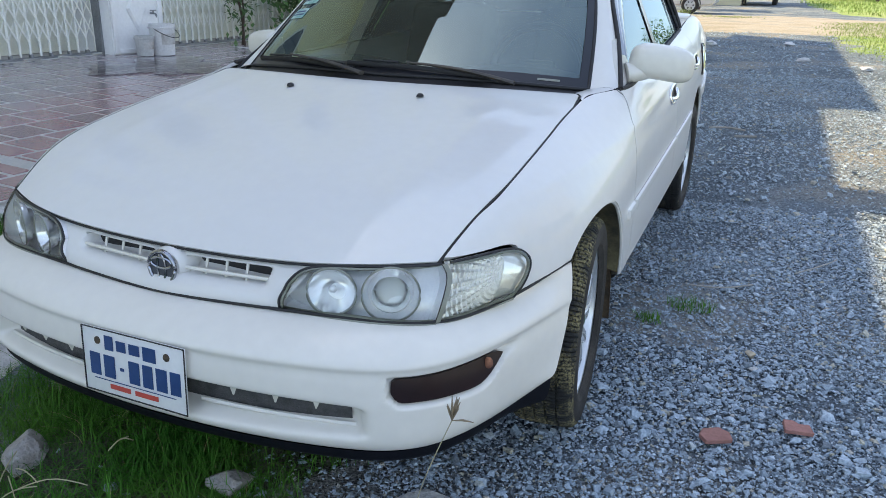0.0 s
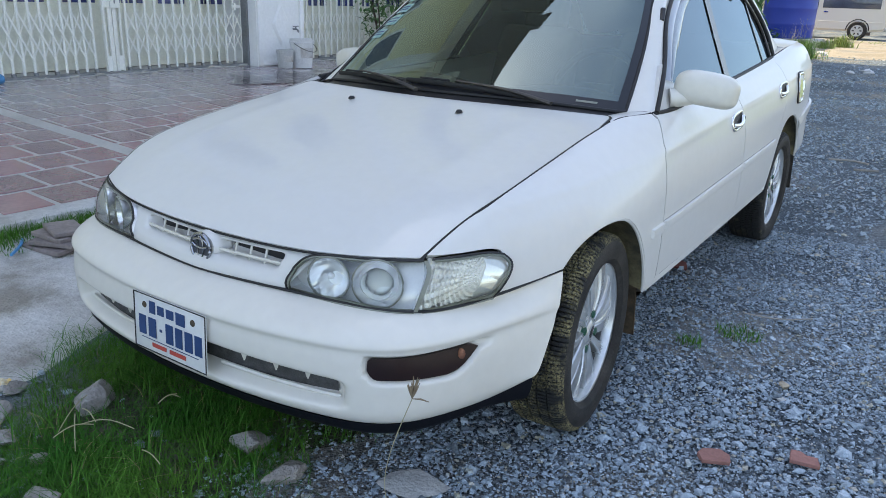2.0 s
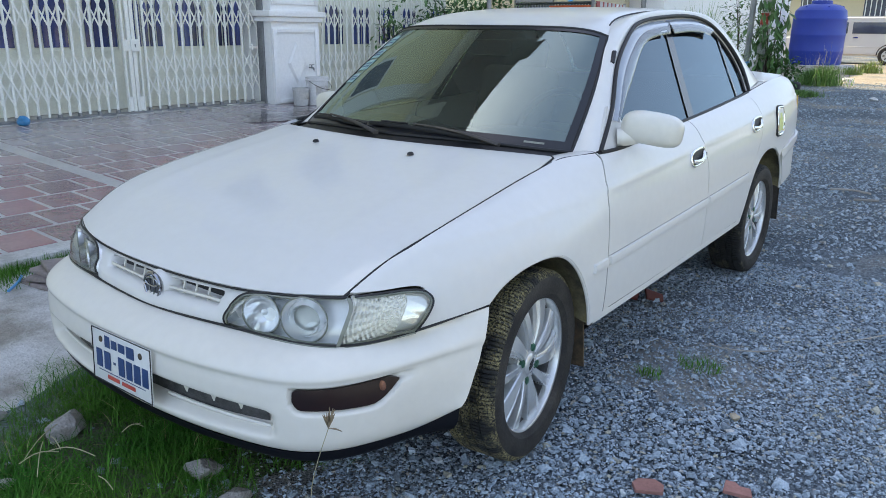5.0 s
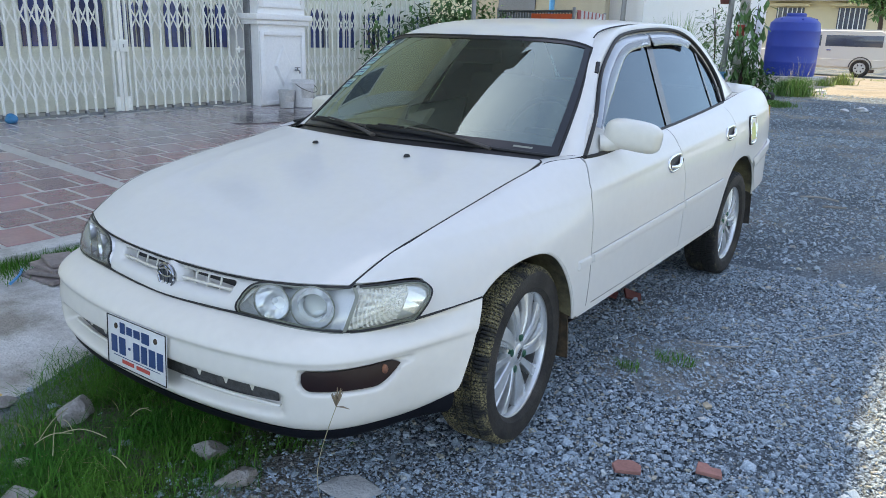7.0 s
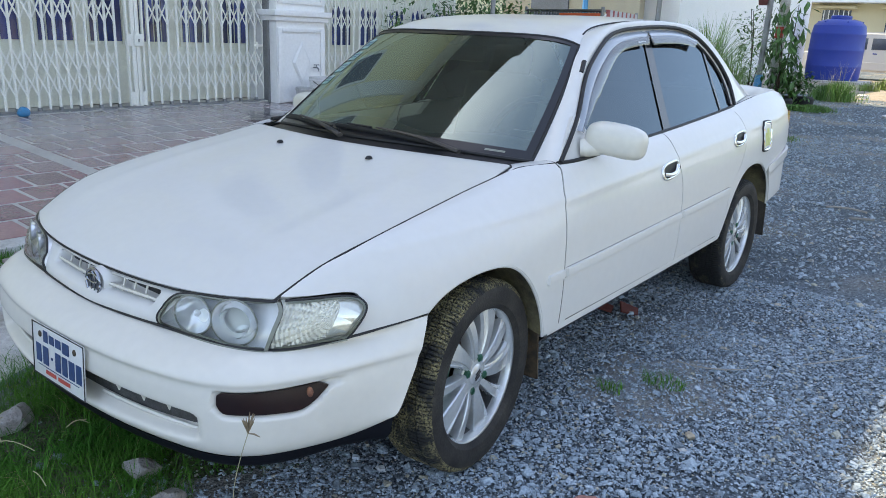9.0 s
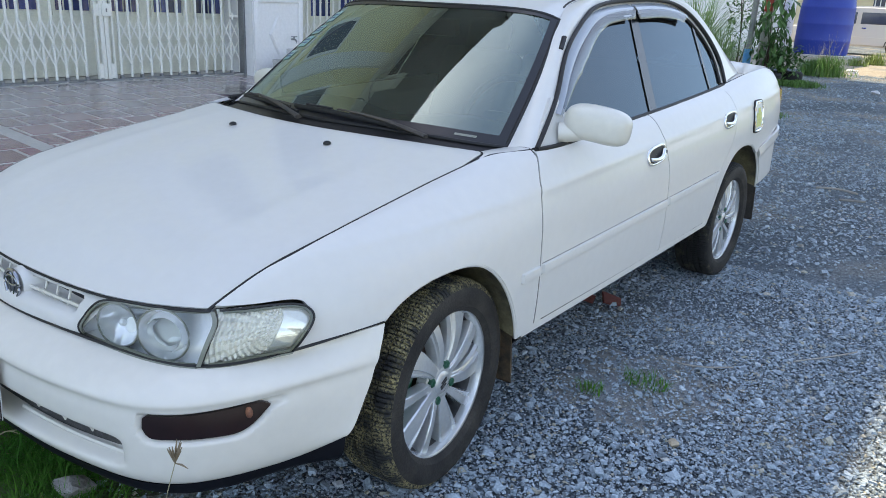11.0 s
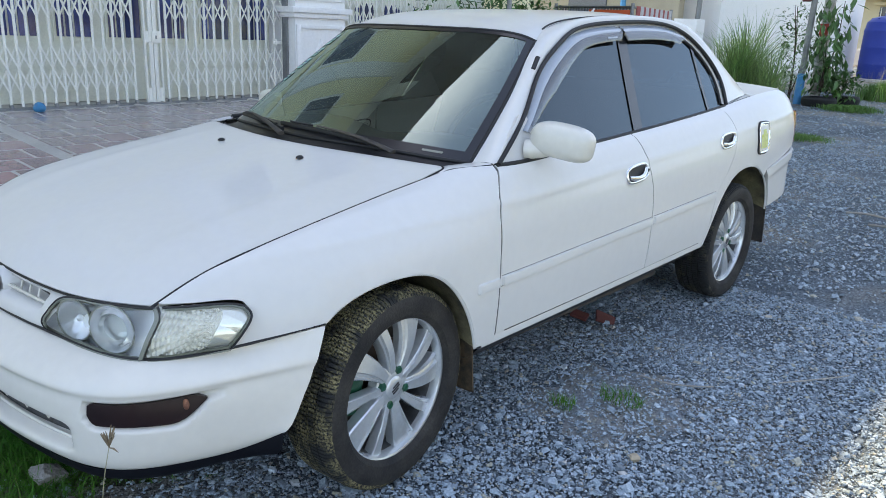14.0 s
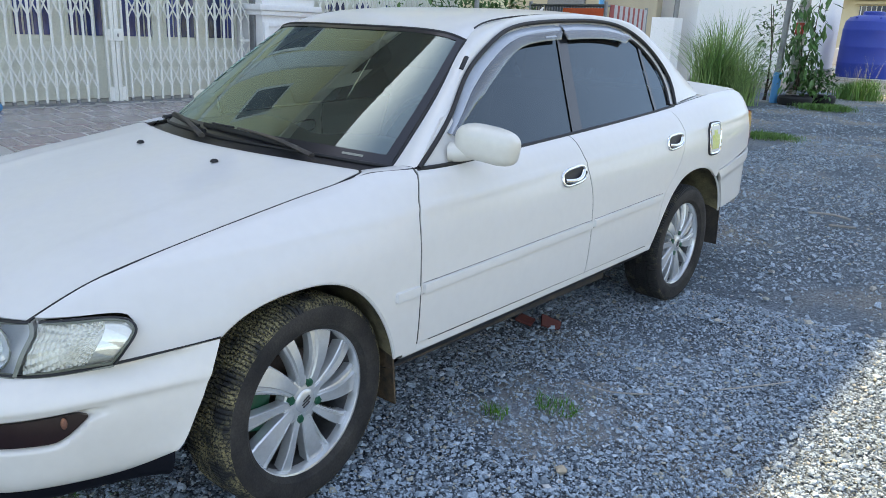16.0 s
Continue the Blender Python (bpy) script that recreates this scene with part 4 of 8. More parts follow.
# door frames, pillars and side glass
FRAME = [(0.757, 0.474, 0.874), (0.695, 0.697, 1.019), (0.639, 0.842, 1.137), (0.591, 1.036, 1.238), (0.560, 1.192, 1.289), (0.540, 1.559, 1.326), (0.537, 1.914, 1.334), (0.553, 2.159, 1.301), (0.601, 2.345, 1.204), (0.664, 2.430, 1.08), (0.712, 2.415, 0.974)]
RAIL = [(0.669, 0.462, 0.868), (0.622, 0.72, 1.075), (0.560, 0.936, 1.243), (0.520, 1.06, 1.290), (0.495, 1.25, 1.323), (0.482, 1.55, 1.346), (0.480, 1.85, 1.354), (0.492, 2.12, 1.347), (0.522, 2.33, 1.315), (0.598, 2.67, 1.128), (0.65, 2.86, 1.000)]
FRAME_FINE, RA = spline(FRAME, 90), spline(RAIL, 90)
s_of = np.linspace(0, 1, 90)


def glass_x(y, z):
    """Half width of the side glass."""
    return 1.194 - 0.5 * z + 0 * y


def cabin_side(mir):
    FR = FRAME_FINE - np.outer(np.clip((1.1 - FRAME_FINE[:, 1]) / 0.3, 0, 1), (0, 0, 0.035 if mir else 0.0))
    bulge = (FR + RA) / 2 + np.outer(np.sin(s_of * math.pi), (0.016, 0, 0.012)) + (0.006, 0, 0.006)
    p = sheet("pillar_frame", loft([FR + (0.002, 0, 0), bulge, RA], 10), PAINT, car, mirror=mir, out=(1, 0, 1))
    foot_a = line([FR[-1], RA[-1]], 12)
    foot_b = np.stack([np.array([np.interp(y, EDGE_FINE[:, 1], EDGE_FINE[:, k]) for k in range(3)]) for y in np.linspace(2.40, 2.87, 12)])
    sheet("pillar_foot", np.array([foot_a, (foot_a + foot_b) / 2, foot_b]), PAINT, p, mirror=mir, out=(0.6, 0, 1))
    tube("drip_seal", FR + (0.009, 0, 0.002), 0.0078, RUBBER, p, "black door seal", mirror=mir, sides=8)
    # inner frame painted round the glass
    outer = FR[:, 1:]
    c = np.array((1.42, 1.05))
    d = c - outer
    dist = np.linalg.norm(d, axis=1, keepdims=True)
    inner = outer + d / dist * (0.048 + 0.030 * np.clip((0.86 - outer[:, :1]) / 0.2, 0, 1))
    keep = inner[:, 1] > np.interp(inner[:, 0], EDGE_FINE[:, 1], EDGE_FINE[:, 2]) - 0.01
    fr_o, fr_i = outer[keep], inner[keep]
    band_ = np.stack([np.stack([glass_x(q[:, 0], q[:, 1]) + o, q[:, 0], q[:, 1]], 1) for q, o in ((fr_o, 0.004), (fr_o * 0.5 + fr_i * 0.5, 0.008), (fr_i, 0.006))])
    sheet("door_frame", band_, PAINT, p, mirror=mir, out=(1, 0, 0.3))
    tube("glass_seal", band_[-1][(band_[-1][:, 1] > 0.78) | (band_[-1][:, 2] > 1.1)], 0.006, RUBBER, p, mirror=mir)
    # panes: front, rear, quarter
    for nm, y0b, y0t, y1b, y1t in (("front_glass", 0.56, 0.80, 1.412, 1.530), ("rear_glass", 1.497, 1.605, 2.190, 2.225), ("quarter_glass", 2.210, 2.245, 2.400, 2.33)):
        ub = np.linspace(y0b, y1b, 24)
        zb = np.interp(ub, EDGE_FINE[:, 1], EDGE_FINE[:, 2]) - 0.012
        ut = np.linspace(max(y0t, fr_i[:, 0].min() + 0.02), y1t, 24)
        zt = np.interp(ut, *upper(fr_i))
        g = np.array([np.stack([ub + (ut - ub) * v, zb + (zt - zb) * v], 1) for v in np.linspace(0, 1, 14)])
        # stay inside the frame
        zmax = np.interp(g[..., 0], *upper(fr_i))
        g[..., 1] = np.minimum(g[..., 1], np.maximum(zmax + 0.004, zb[None] ))
        pane = sheet(nm, np.dstack([glass_x(g[..., 0], g[..., 1]), g[..., 0], g[..., 1]]), DARK_GLASS, car, "dark tinted side glass", mirror=mir, out=(1, 0, 0.4))
        if nm != "quarter_glass":
            e = g[:, -1]
            w = 0.032 if nm == "front_glass" else 0.006
            post = np.stack([np.stack([glass_x(e[:, 0], e[:, 1]) + 0.005, e[:, 0] + k, e[:, 1]], 1) for k in (0.0, w, 2 * w + 0.012)])
            sheet("pillar_post", post, GLOSSBLACK, pane, "black pillar trim", mirror=mir, out=(1, 0, 0.4))
    # belt strip
    ys = np.linspace(0.47, 2.40, 50)
    zz = np.interp(ys, EDGE_FINE[:, 1], EDGE_FINE[:, 2])
    xx = np.interp(ys, EDGE_FINE[:, 1], EDGE_FINE[:, 0])
    tube("belt_strip", np.stack([xx + 0.003, ys, zz - 0.004], 1), 0.0090, RUBBER, car, "black belt weatherstrip", mirror=mir, sides=8, flat=1.0)
    # rain visors: a pale flange along the top of each door, smoked plastic below it
    for y0, y1, cen_ in ((0.640, 1.545, (1.22, 0.98)), (1.553, 2.150, (1.80, 0.98))):
        sel = spline(FRAME, 300)
        sel = sel[(sel[:, 1] > y0) & (sel[:, 1] < y1) & (sel[:, 2] > 0.93)]
        sel = line(sel, 50)[:, 1:]
        tg = np.gradient(sel, axis=0)
        cc = np.stack([tg[:, 1], -tg[:, 0]], 1)
        cc *= np.sign((cc * (np.array(cen_) - sel)).sum(1, keepdims=True))
        cc /= np.linalg.norm(cc, axis=1, keepdims=True)
        along = np.linspace(0, 1, 50)
        if y0 < 1:
            wd = 0.012 + 0.055 * np.clip(along / 0.28, 0, 1) - 0.020 * np.clip((along - 0.40) / 0.3, 0, 1)
            wd = wd * np.clip((1 - along) / 0.012, 0.45, 1)
        else:
            wd = 0.050 * np.clip(along / 0.02, 0.5, 1) * np.clip((1 - along) / 0.10, 0.30, 1) ** 0.6
        step = lambda k_, off: np.c_[glass_x(*(sel + cc * (0.020 + wd[:, None] * k_)).T) + off, sel + cc * (0.020 + wd[:, None] * k_)]
        v = sheet("rain_visor", loft([step(0.28, 0.027), step(0.36, 0.030), step(0.8, 0.031), step(1.0, 0.027)], 9), SMOKE, car, "smoked plastic rain visor with a pale edge", mirror=mir, out=(1, 0, 0.4))
        sheet("visor_flange", loft([step(-0.15, 0.012), step(0.0, 0.020), step(0.18, 0.029), step(0.30, 0.0285)], 9), PALEVISOR, v, "pale grey glued flange", mirror=mir, out=(1, 0, 0.4))
        if y0 < 1 and not mir:
            # maker's lettering, too small to read
            m0, m1 = step(0.62, 0.0325)[42:47], step(0.74, 0.0325)[42:47]
            sheet("letter_bar", np.array([m0, m1]), PALEVISOR, v, mirror=mir, out=(1, 0, 0.4))
    # clip on the windscreen pillar
    if not mir:
        tube("pillar_clip", line([(0.620, 0.820, 1.136), (0.605, 0.866, 1.175)], 6) + (0.018, 0.0, 0.016), 0.009, BLACK, p, "black clip", mirror=mir, flat=0.6)


def upper(fr):
    """The upper arc of the frame as y and z, rising in y."""
    o = np.argsort(fr[:, 0])
    return fr[o, 0], fr[o, 1]


both(cabin_side)

rwp = spline([(0.65, 2.86, 1.000), (0.598, 2.67, 1.128), (0.522, 2.33, 1.315)], 20)
rg = coons(spline(mirrored(RW_BOT), 31), spline(mirrored(RW_TOP), 31), rwp * (-1, 1, 1), rwp)
sheet("rear_window", rg, DARK_GLASS, car, "tinted rear window", out=(0, 1, 1))
bt = loft([spline(mirrored([(0, 2.995, 1.020), (0.35, 2.965, 1.020), (0.70, 2.80, 1.003)]), 31), spline(mirrored([(0, 3.20, 1.034), (0.4, 3.19, 1.030), (0.692, 3.14, 1.017)]), 31),
           spline(mirrored([(0, 3.44, 1.030), (0.4, 3.41, 1.024), (0.676, 3.33, 1.008)]), 31), spline(mirrored([(0, 3.50, 0.90), (0.4, 3.48, 0.90), (0.66, 3.41, 0.89)]), 31),
           spline(mirrored([(0, 3.48, 0.70), (0.4, 3.47, 0.70), (0.66, 3.41, 0.70)]), 31)], 30)
boot = sheet("boot_lid", bt, PAINT, car, flange=0.01, out=(0, 1, 1))
sheet("rear_bumper_beam", loft([spline(mirrored([(0, 3.51, z), (0.45, 3.49, z), (0.74, 3.41, z)]), 21) for z in (0.36, 0.48, 0.60, 0.70)], 8), PAINT, car, out=(0, 1, 0))

# mirrors
def mirrors(mir):
    f = -1 if mir else 1
    bm = bmesh.new()
    bmesh.ops.create_uvsphere(bm, u_segments=40, v_segments=24, radius=1.0)
    for v in bm.verts:
        x, y, z = v.co
        sx, sz = math.copysign(abs(x) ** 0.56, x), math.copysign(abs(z) ** 0.58, z)
        v.co = (0.103 * sx, 0.062 * math.copysign(abs(y) ** 0.8, y) * (1 if y < 0 else 0.55), 0.056 * sz + 0.010 * (1 - abs(x)) * 0.5)
    shell = part("door_mirror", bm, PAINT_OLD, car, "white door mirror, slightly yellowed", Matrix.Translation((f * (0.775 if mir else 0.853), 0.690, 0.930 if mir else 0.936)) @ Matrix.Rotation(radians(f * 8), 4, "Y") @ Matrix.Rotation(radians(f * 10), 4, "Z") @ Matrix.Scale(0.82 if mir else 1.0, 4))
    bm = box_data((0.104, 0.006, 0.060) if mir else (0.130, 0.006, 0.074), 0.002)
    part("mirror_glass", bm, CHROME, shell, "", Matrix.Translation((f * (0.775 if mir else 0.853), 0.722, 0.923 if mir else 0.938)) @ Matrix.Rotation(radians(f * 10), 4, "Z"))
    tri_ = [(0.750, 0.470, 0.868), (0.694, 0.655, 1.012), (0.694, 0.690, 1.012), (0.748, 0.76, 0.888)]
    g = coons(line([tri_[0], tri_[3]], 8), spline([tri_[1], tri_[2]], 8), spline([tri_[0], tri_[1]], 8), spline([tri_[3], tri_[2]], 8)) + (0.012, 0, -0.05 if mir else 0)
    sheet("mirror_base", g, PAINT, shell, flange=0.02, mirror=mir)
    arm = spline([(0.750, 0.645, 0.905), (0.785, 0.66, 0.910), (0.82, 0.68, 0.920)], 10) - ((0.060, 0, 0.008) if mir else (0, 0, 0))
    tube("mirror_arm", arm, [0.045] * 3 + [0.040] * 7, PAINT_OLD, shell, mirror=mir, sides=16, flat=0.75)
    if not mir:
        tube("base_gasket", line([(0.760, 0.475, 0.866), (0.775, 0.60, 0.872), (0.775, 0.72, 0.878)], 12), 0.006, RUBBER, shell, mirror=mir)


both(mirrors)

# wipers
def wiper(pts_arm, pts_blade, nm="wiper"):
    w = tube(nm, spline(pts_arm, 24), np.linspace(0.013, 0.006, 24), DUSTY, car, "dusty black wiper arm", flat=0.55, sides=8)
    tube("blade", spline(pts_blade, 24), 0.006, RUBBER, w, flat=1.4)
    for q in (0.25, 0.75):
        p = spline(pts_blade, 24)
        i = int(q * 23)
        tube("yoke", p[i - 3:i + 4] + (0, -0.004, 0.012), 0.004, BLACK, w)


def on_glass(u, v, up=0.02):
    i, j = v * 29, (u + 1) / 2 * 40
    p = ws[int(i), int(j)] + (ws[min(int(i) + 1, 29), int(j)] - ws[int(i), int(j)]) * (i % 1)
    p = p + (ws[int(i), min(int(j) + 1, 40)] - ws[int(i), int(j)]) * (j % 1)
    return p + nb[int(i), int(j)] * up


pivot = lambda u: on_glass(u, 0.0, 0.012) + np.array((0, -0.040, -0.004))
wiper([pivot(0.68), on_glass(0.44, 0.012, 0.030), on_glass(0.14, 0.050, 0.028)], [on_glass(0.56, 0.004, 0.012), on_glass(0.22, 0.036, 0.014), on_glass(-0.20, 0.046, 0.012)])
wiper([pivot(-0.06), on_glass(-0.32, 0.014, 0.030), on_glass(-0.58, 0.050, 0.028)], [on_glass(-0.14, 0.004, 0.012), on_glass(-0.52, 0.040, 0.010), on_glass(-0.88, 0.050, 0.008)])
# tax stickers along the far edge of the glass
STICKERGREEN = mat("pale_green_sticker", (0.16, 0.42, 0.40), 0.5, vary=0.25, scale=40, fine=160, bump=0.0, tint=(0.50, 0.62, 0.58), spread=0)
for u0, u1, v0, v1 in ((-0.94, -0.80, 0.40, 0.49), (-0.94, -0.78, 0.53, 0.635), (-0.94, -0.79, 0.66, 0.75), (-0.94, -0.80, 0.79, 0.90)):
    st_ = sheet("sticker", np.array([[on_glass(u, v, 0.002) for u in np.linspace(u0, u1, 5)] for v in np.linspace(v0, v1, 5)]), STICKERGREEN, screen, "pale green tax sticker", out=(0, -1, 1))
    for k in (0.30, 0.60):
        vv_ = v0 + (v1 - v0) * k
        sheet("print_bar", np.array([[on_glass(u, v, 0.003) for u in np.linspace(u0 + 0.015, u1 - 0.015, 4)] for v in (vv_, vv_ + 0.012)]), PLATEBLUE, st_, out=(0, -1, 1))

sheet("label", np.array([[on_glass(u, v, 0.004) for u in np.linspace(0.76, 0.86, 5)] for v in (0.030, 0.044)]), RIMGREY, screen, "small grey printed tag", out=(0, -1, 1))

# roof aerials
fin = revolve([(0.0, 0.035), (0.012, 0.026), (0.02, 0.012), (0.022, 0.0)], 20, "z")
o = mesh_object("roof_aerial", fin[0] * (0.5, 1.2, 1) + (-0.045, 2.25, 1.344), fin[1], PAINT, car, "white roof aerial")
tube("aerial_fin", line([(-0.045, 2.22, 1.350), (-0.045, 2.275, 1.405)], 6), np.linspace(0.018, 0.004, 6), PAINT, o)
tube("mast_aerial", line([(-0.452, 1.05, 1.304), (-0.440, 1.14, 1.325)], 6), 0.009, BLACK, car, "black mast aerial base", sides=8)

# inside: floor, dash, seats, wheel
box("floor_pan", (-0.62, 0.36, 0.165), (0.62, 2.06, 0.275), DUSTY, car, "dark underbody")
box("underbody", (-0.56, -0.58, 0.185), (0.56, 0.36, 0.285), DUSTY, car)
box("underbody", (-0.56, 2.06, 0.185), (0.56, 3.3, 0.295), DUSTY, car)
box("bulkhead", (-0.70, 0.36, 0.24), (0.70, 0.40, 0.84), DASH, car)
box("engine_block", (-0.52, -0.62, 0.26), (0.52, 0.30, 0.60), DUSTY, car, "dark engine bay", bevel=0.05)
dg = loft([spline(mirrored([(0, 0.36, 0.875), (0.3, 0.38, 0.873), (0.64, 0.47, 0.865)]), 31), spline(mirrored([(0, 0.60, 0.88), (0.3, 0.62, 0.90), (0.68, 0.66, 0.87)]), 31),
           spline(mirrored([(0, 0.78, 0.86), (0.3, 0.80, 0.89), (0.70, 0.80, 0.84)]), 31), spline(mirrored([(0, 0.80, 0.55), (0.3, 0.82, 0.58), (0.70, 0.82, 0.55)]), 31)], 16)
sheet("dashboard", dg, DASH, car, "dark grey dashboard", out=(0, 0.3, 1))
for x in (0.36, -0.36):
    seat = part("seat", box_data((0.50, 0.52, 0.18), 0.05, 3), CABIN, car, "dark grey cloth seat", Matrix.Translation((x, 1.35, 0.42)))
    part("backrest", box_data((0.48, 0.14, 0.62), 0.05, 3), CABIN, seat, "", Matrix.Translation((x, 1.68, 0.78)) @ Matrix.Rotation(radians(-16), 4, "X"))
    part("headrest", box_data((0.26, 0.10, 0.17), 0.04, 3), CABIN, seat, "", Matrix.Translation((x, 1.80, 1.14)) @ Matrix.Rotation(radians(-12), 4, "X"))
bench = part("rear_bench", box_data((1.24, 0.50, 0.18), 0.05, 3), CABIN, car, "dark grey rear bench", Matrix.Translation((0, 2.15, 0.45)))
part("backrest", box_data((1.24, 0.16, 0.58), 0.05, 3), CABIN, bench, "", Matrix.Translation((0, 2.48, 0.74)) @ Matrix.Rotation(radians(-20), 4, "X"))
a = np.linspace(0, 2 * math.pi, 40, endpoint=False)
sw = tube("steering_wheel", np.stack([0.36 + 0.185 * np.cos(a), 0.93 + 0.07 * np.sin(a), 0.86 + 0.17 * np.sin(a)], 1), 0.015, BLACK, car, "black steering wheel", closed=True, sides=8)
part("hub", box_data((0.16, 0.06, 0.12), 0.02), BLACK, sw, "", Matrix.Translation((0.36, 0.92, 0.85)) @ Matrix.Rotation(radians(-22), 4, "X"))
box("rear_shelf", (-0.62, 2.50, 0.94), (0.62, 2.92, 0.955), CABIN, car, "grey parcel shelf")
box("headliner", (-0.46, 1.0, 1.292), (0.46, 2.2, 1.296), CABIN, car, "grey headliner")
# rear-view mirror
part("rear_view_mirror", box_data((0.24, 0.03, 0.065), 0.012), BLACK, car, "black rear-view mirror", Matrix.Translation((0, 0.93, 1.195)))


# wheels
def tyre_mesh(r=0.297, rim=0.212, w=0.185, n=120):
    prof = [(-w * 0.40, rim - 0.004), (-w * 0.455, rim + 0.006), (-w * 0.47, rim + 0.010), (-w * 0.475, rim + 0.0105), (-w * 0.50, rim + 0.032), (-w * 0.503, r - 0.042), (-w * 0.495, r - 0.030)]
    shoulder = [(-w * 0.480, r - 0.021), (-w * 0.462, r - 0.013), (-w * 0.425, r - 0.006)]
    tread = [(-0.375, 1), (-0.30, 1), (-0.26, 1), (-0.255, 0), (-0.235, 0), (-0.23, 1), (-0.10, 1), (-0.095, 0), (-0.07, 0), (-0.065, 1), (0.065, 1), (0.07, 0), (0.095, 0), (0.10, 1), (0.23, 1), (0.235, 0), (0.255, 0), (0.26, 1), (0.30, 1), (0.375, 1)]
    t = [(w * x, r - (0.0075 if k == 0 else 0.002 * max(0.0, (abs(x) - 0.30) / 0.075))) for x, k in tread]
    return prof, shoulder + t + [(-x, q) for x, q in shoulder[::-1]], [(-x, q) for x, q in prof[::-1]]


def wheel(x, y, mir, steer, tread_of):
    root = mesh_object("wheel", *rim_barrel(), ALLOY, car, "silver alloy wheel with ten curved spokes")
    root.matrix_basis = pose(x, y, 0.305, 0, 0, steer + (180 if mir else 0)) @ Matrix.Diagonal((1, 1.03, 1.03, 1))
    s_in, tr, s_out = tyre_mesh()
    v, f = revolve(s_in + tr[:1], 96, "x")
    mesh_object("sidewall", v, f, TYRE, root, "black tyre sidewall")
    v, f = revolve(tr[-1:] + s_out, 96, "x")
    mesh_object("sidewall", v, f, TYRE, root, "black tyre sidewall")
    v, f = revolve([(0.040, 0.199), (0.02, 0.192), (-0.075, 0.188), (-0.085, 0.210)], 72, "x")
    mesh_object("barrel", v, f, BARREL, root, "inside of the rim, coloured dark for its shade")
    # Dark disc added behind the spokes, painting the shade between them.
    v, f = revolve([(-0.045, 0.188), (-0.050, 0.10), (-0.050, 0.0)], 48, "x")
    mesh_object("dust_shield", v, f, DUSTY, root, "added dark disc behind the spokes, standing in for shade")
    # tread with cross cuts
    n = 720
    v, f = revolve(tr, n, "x")
    v = v.reshape(n, len(tr), 3)
    for i in range(n):
        for j in range(len(tr)):
            shift = 2 if j > len(tr) / 2 else 0
            if (i + shift) % 5 == 0 and 1 <= j < len(tr) - 1 and tr[j][1] > 0.280:
                v[i, j, 1:] *= 1 - 0.0070 / 0.297
    mesh_object("tread", v.reshape(-1, 3), f, tread_of, root, "muddy grooved tread", smooth=20)
    # spokes: five wide blades and five narrow ones, swept round
    wide, narrow = blade(0.036, 0.094, 0.16, 0.10), blade(0.024, 0.046, 0.10, -0.16)
    for k in range(5):
        for data, off in ((wide, 0.0), (narrow, -0.60)):
            a0 = k * 2 * math.pi / 5 + off + 2.40
            c, s_ = math.cos(a0), math.sin(a0)
            q = data[0].copy()
            q = np.stack([q[:, 0], c * q[:, 1] - s_ * q[:, 2], s_ * q[:, 1] + c * q[:, 2]], 1)
            mesh_object("spoke", q, data[1], ALLOY, root, smooth=16)
    v, f = revolve([(0.02, 0.075), (0.048, 0.070), (0.056, 0.055), (0.058, 0.034), (0.062, 0.030), (0.064, 0.020), (0.0645, 0.0)], 40, "x")
    cap = mesh_object("hub_cap", v, f, ALLOY, root)
    for k in (-1, 0, 1):
        part("cap_mark", box_data((0.003, 0.026 if k else 0.034, 0.005), 0.001, 1), BLACK, cap, "", Matrix.Translation((0.0650, 0.0, k * 0.009)) @ Matrix.Rotation(radians(25), 4, "X"))
    for k in range(4):
        a0 = k * math.pi / 2 + 1.22
        v, f = revolve([(0.040, 0.0145), (0.058, 0.0135), (0.063, 0.0105), (0.064, 0.0)], 6, "x")
        mesh_object("lug_nut", v + (0.0, 0.052 * math.cos(a0), 0.052 * math.sin(a0)), f, GREENMETAL, root, "dark green lug nut")
    v, f = revolve([(-0.01, 0.0), (-0.01, 0.130), (-0.02, 0.132), (-0.03, 0.0)], 40, "x")
    mesh_object("brake_disc", v, f, DISC, root, "rusty brake disc")
    part("caliper", box_data((0.05, 0.16, 0.07), 0.015), GREENMETAL, root, "green brake caliper", Matrix.Translation((0.0, -0.125, 0.03)) @ Matrix.Rotation(radians(75), 4, "X"))
    part("valve", box_data((0.02, 0.008, 0.008), 0.003), BLACK, root, "", Matrix.Translation((0.045, 0.05, -0.185)))
    return root


def rim_barrel():
    return revolve([(0.062, 0.217), (0.070, 0.216), (0.072, 0.211), (0.069, 0.205), (0.058, 0.201), (0.040, 0.199)], 72, "x")


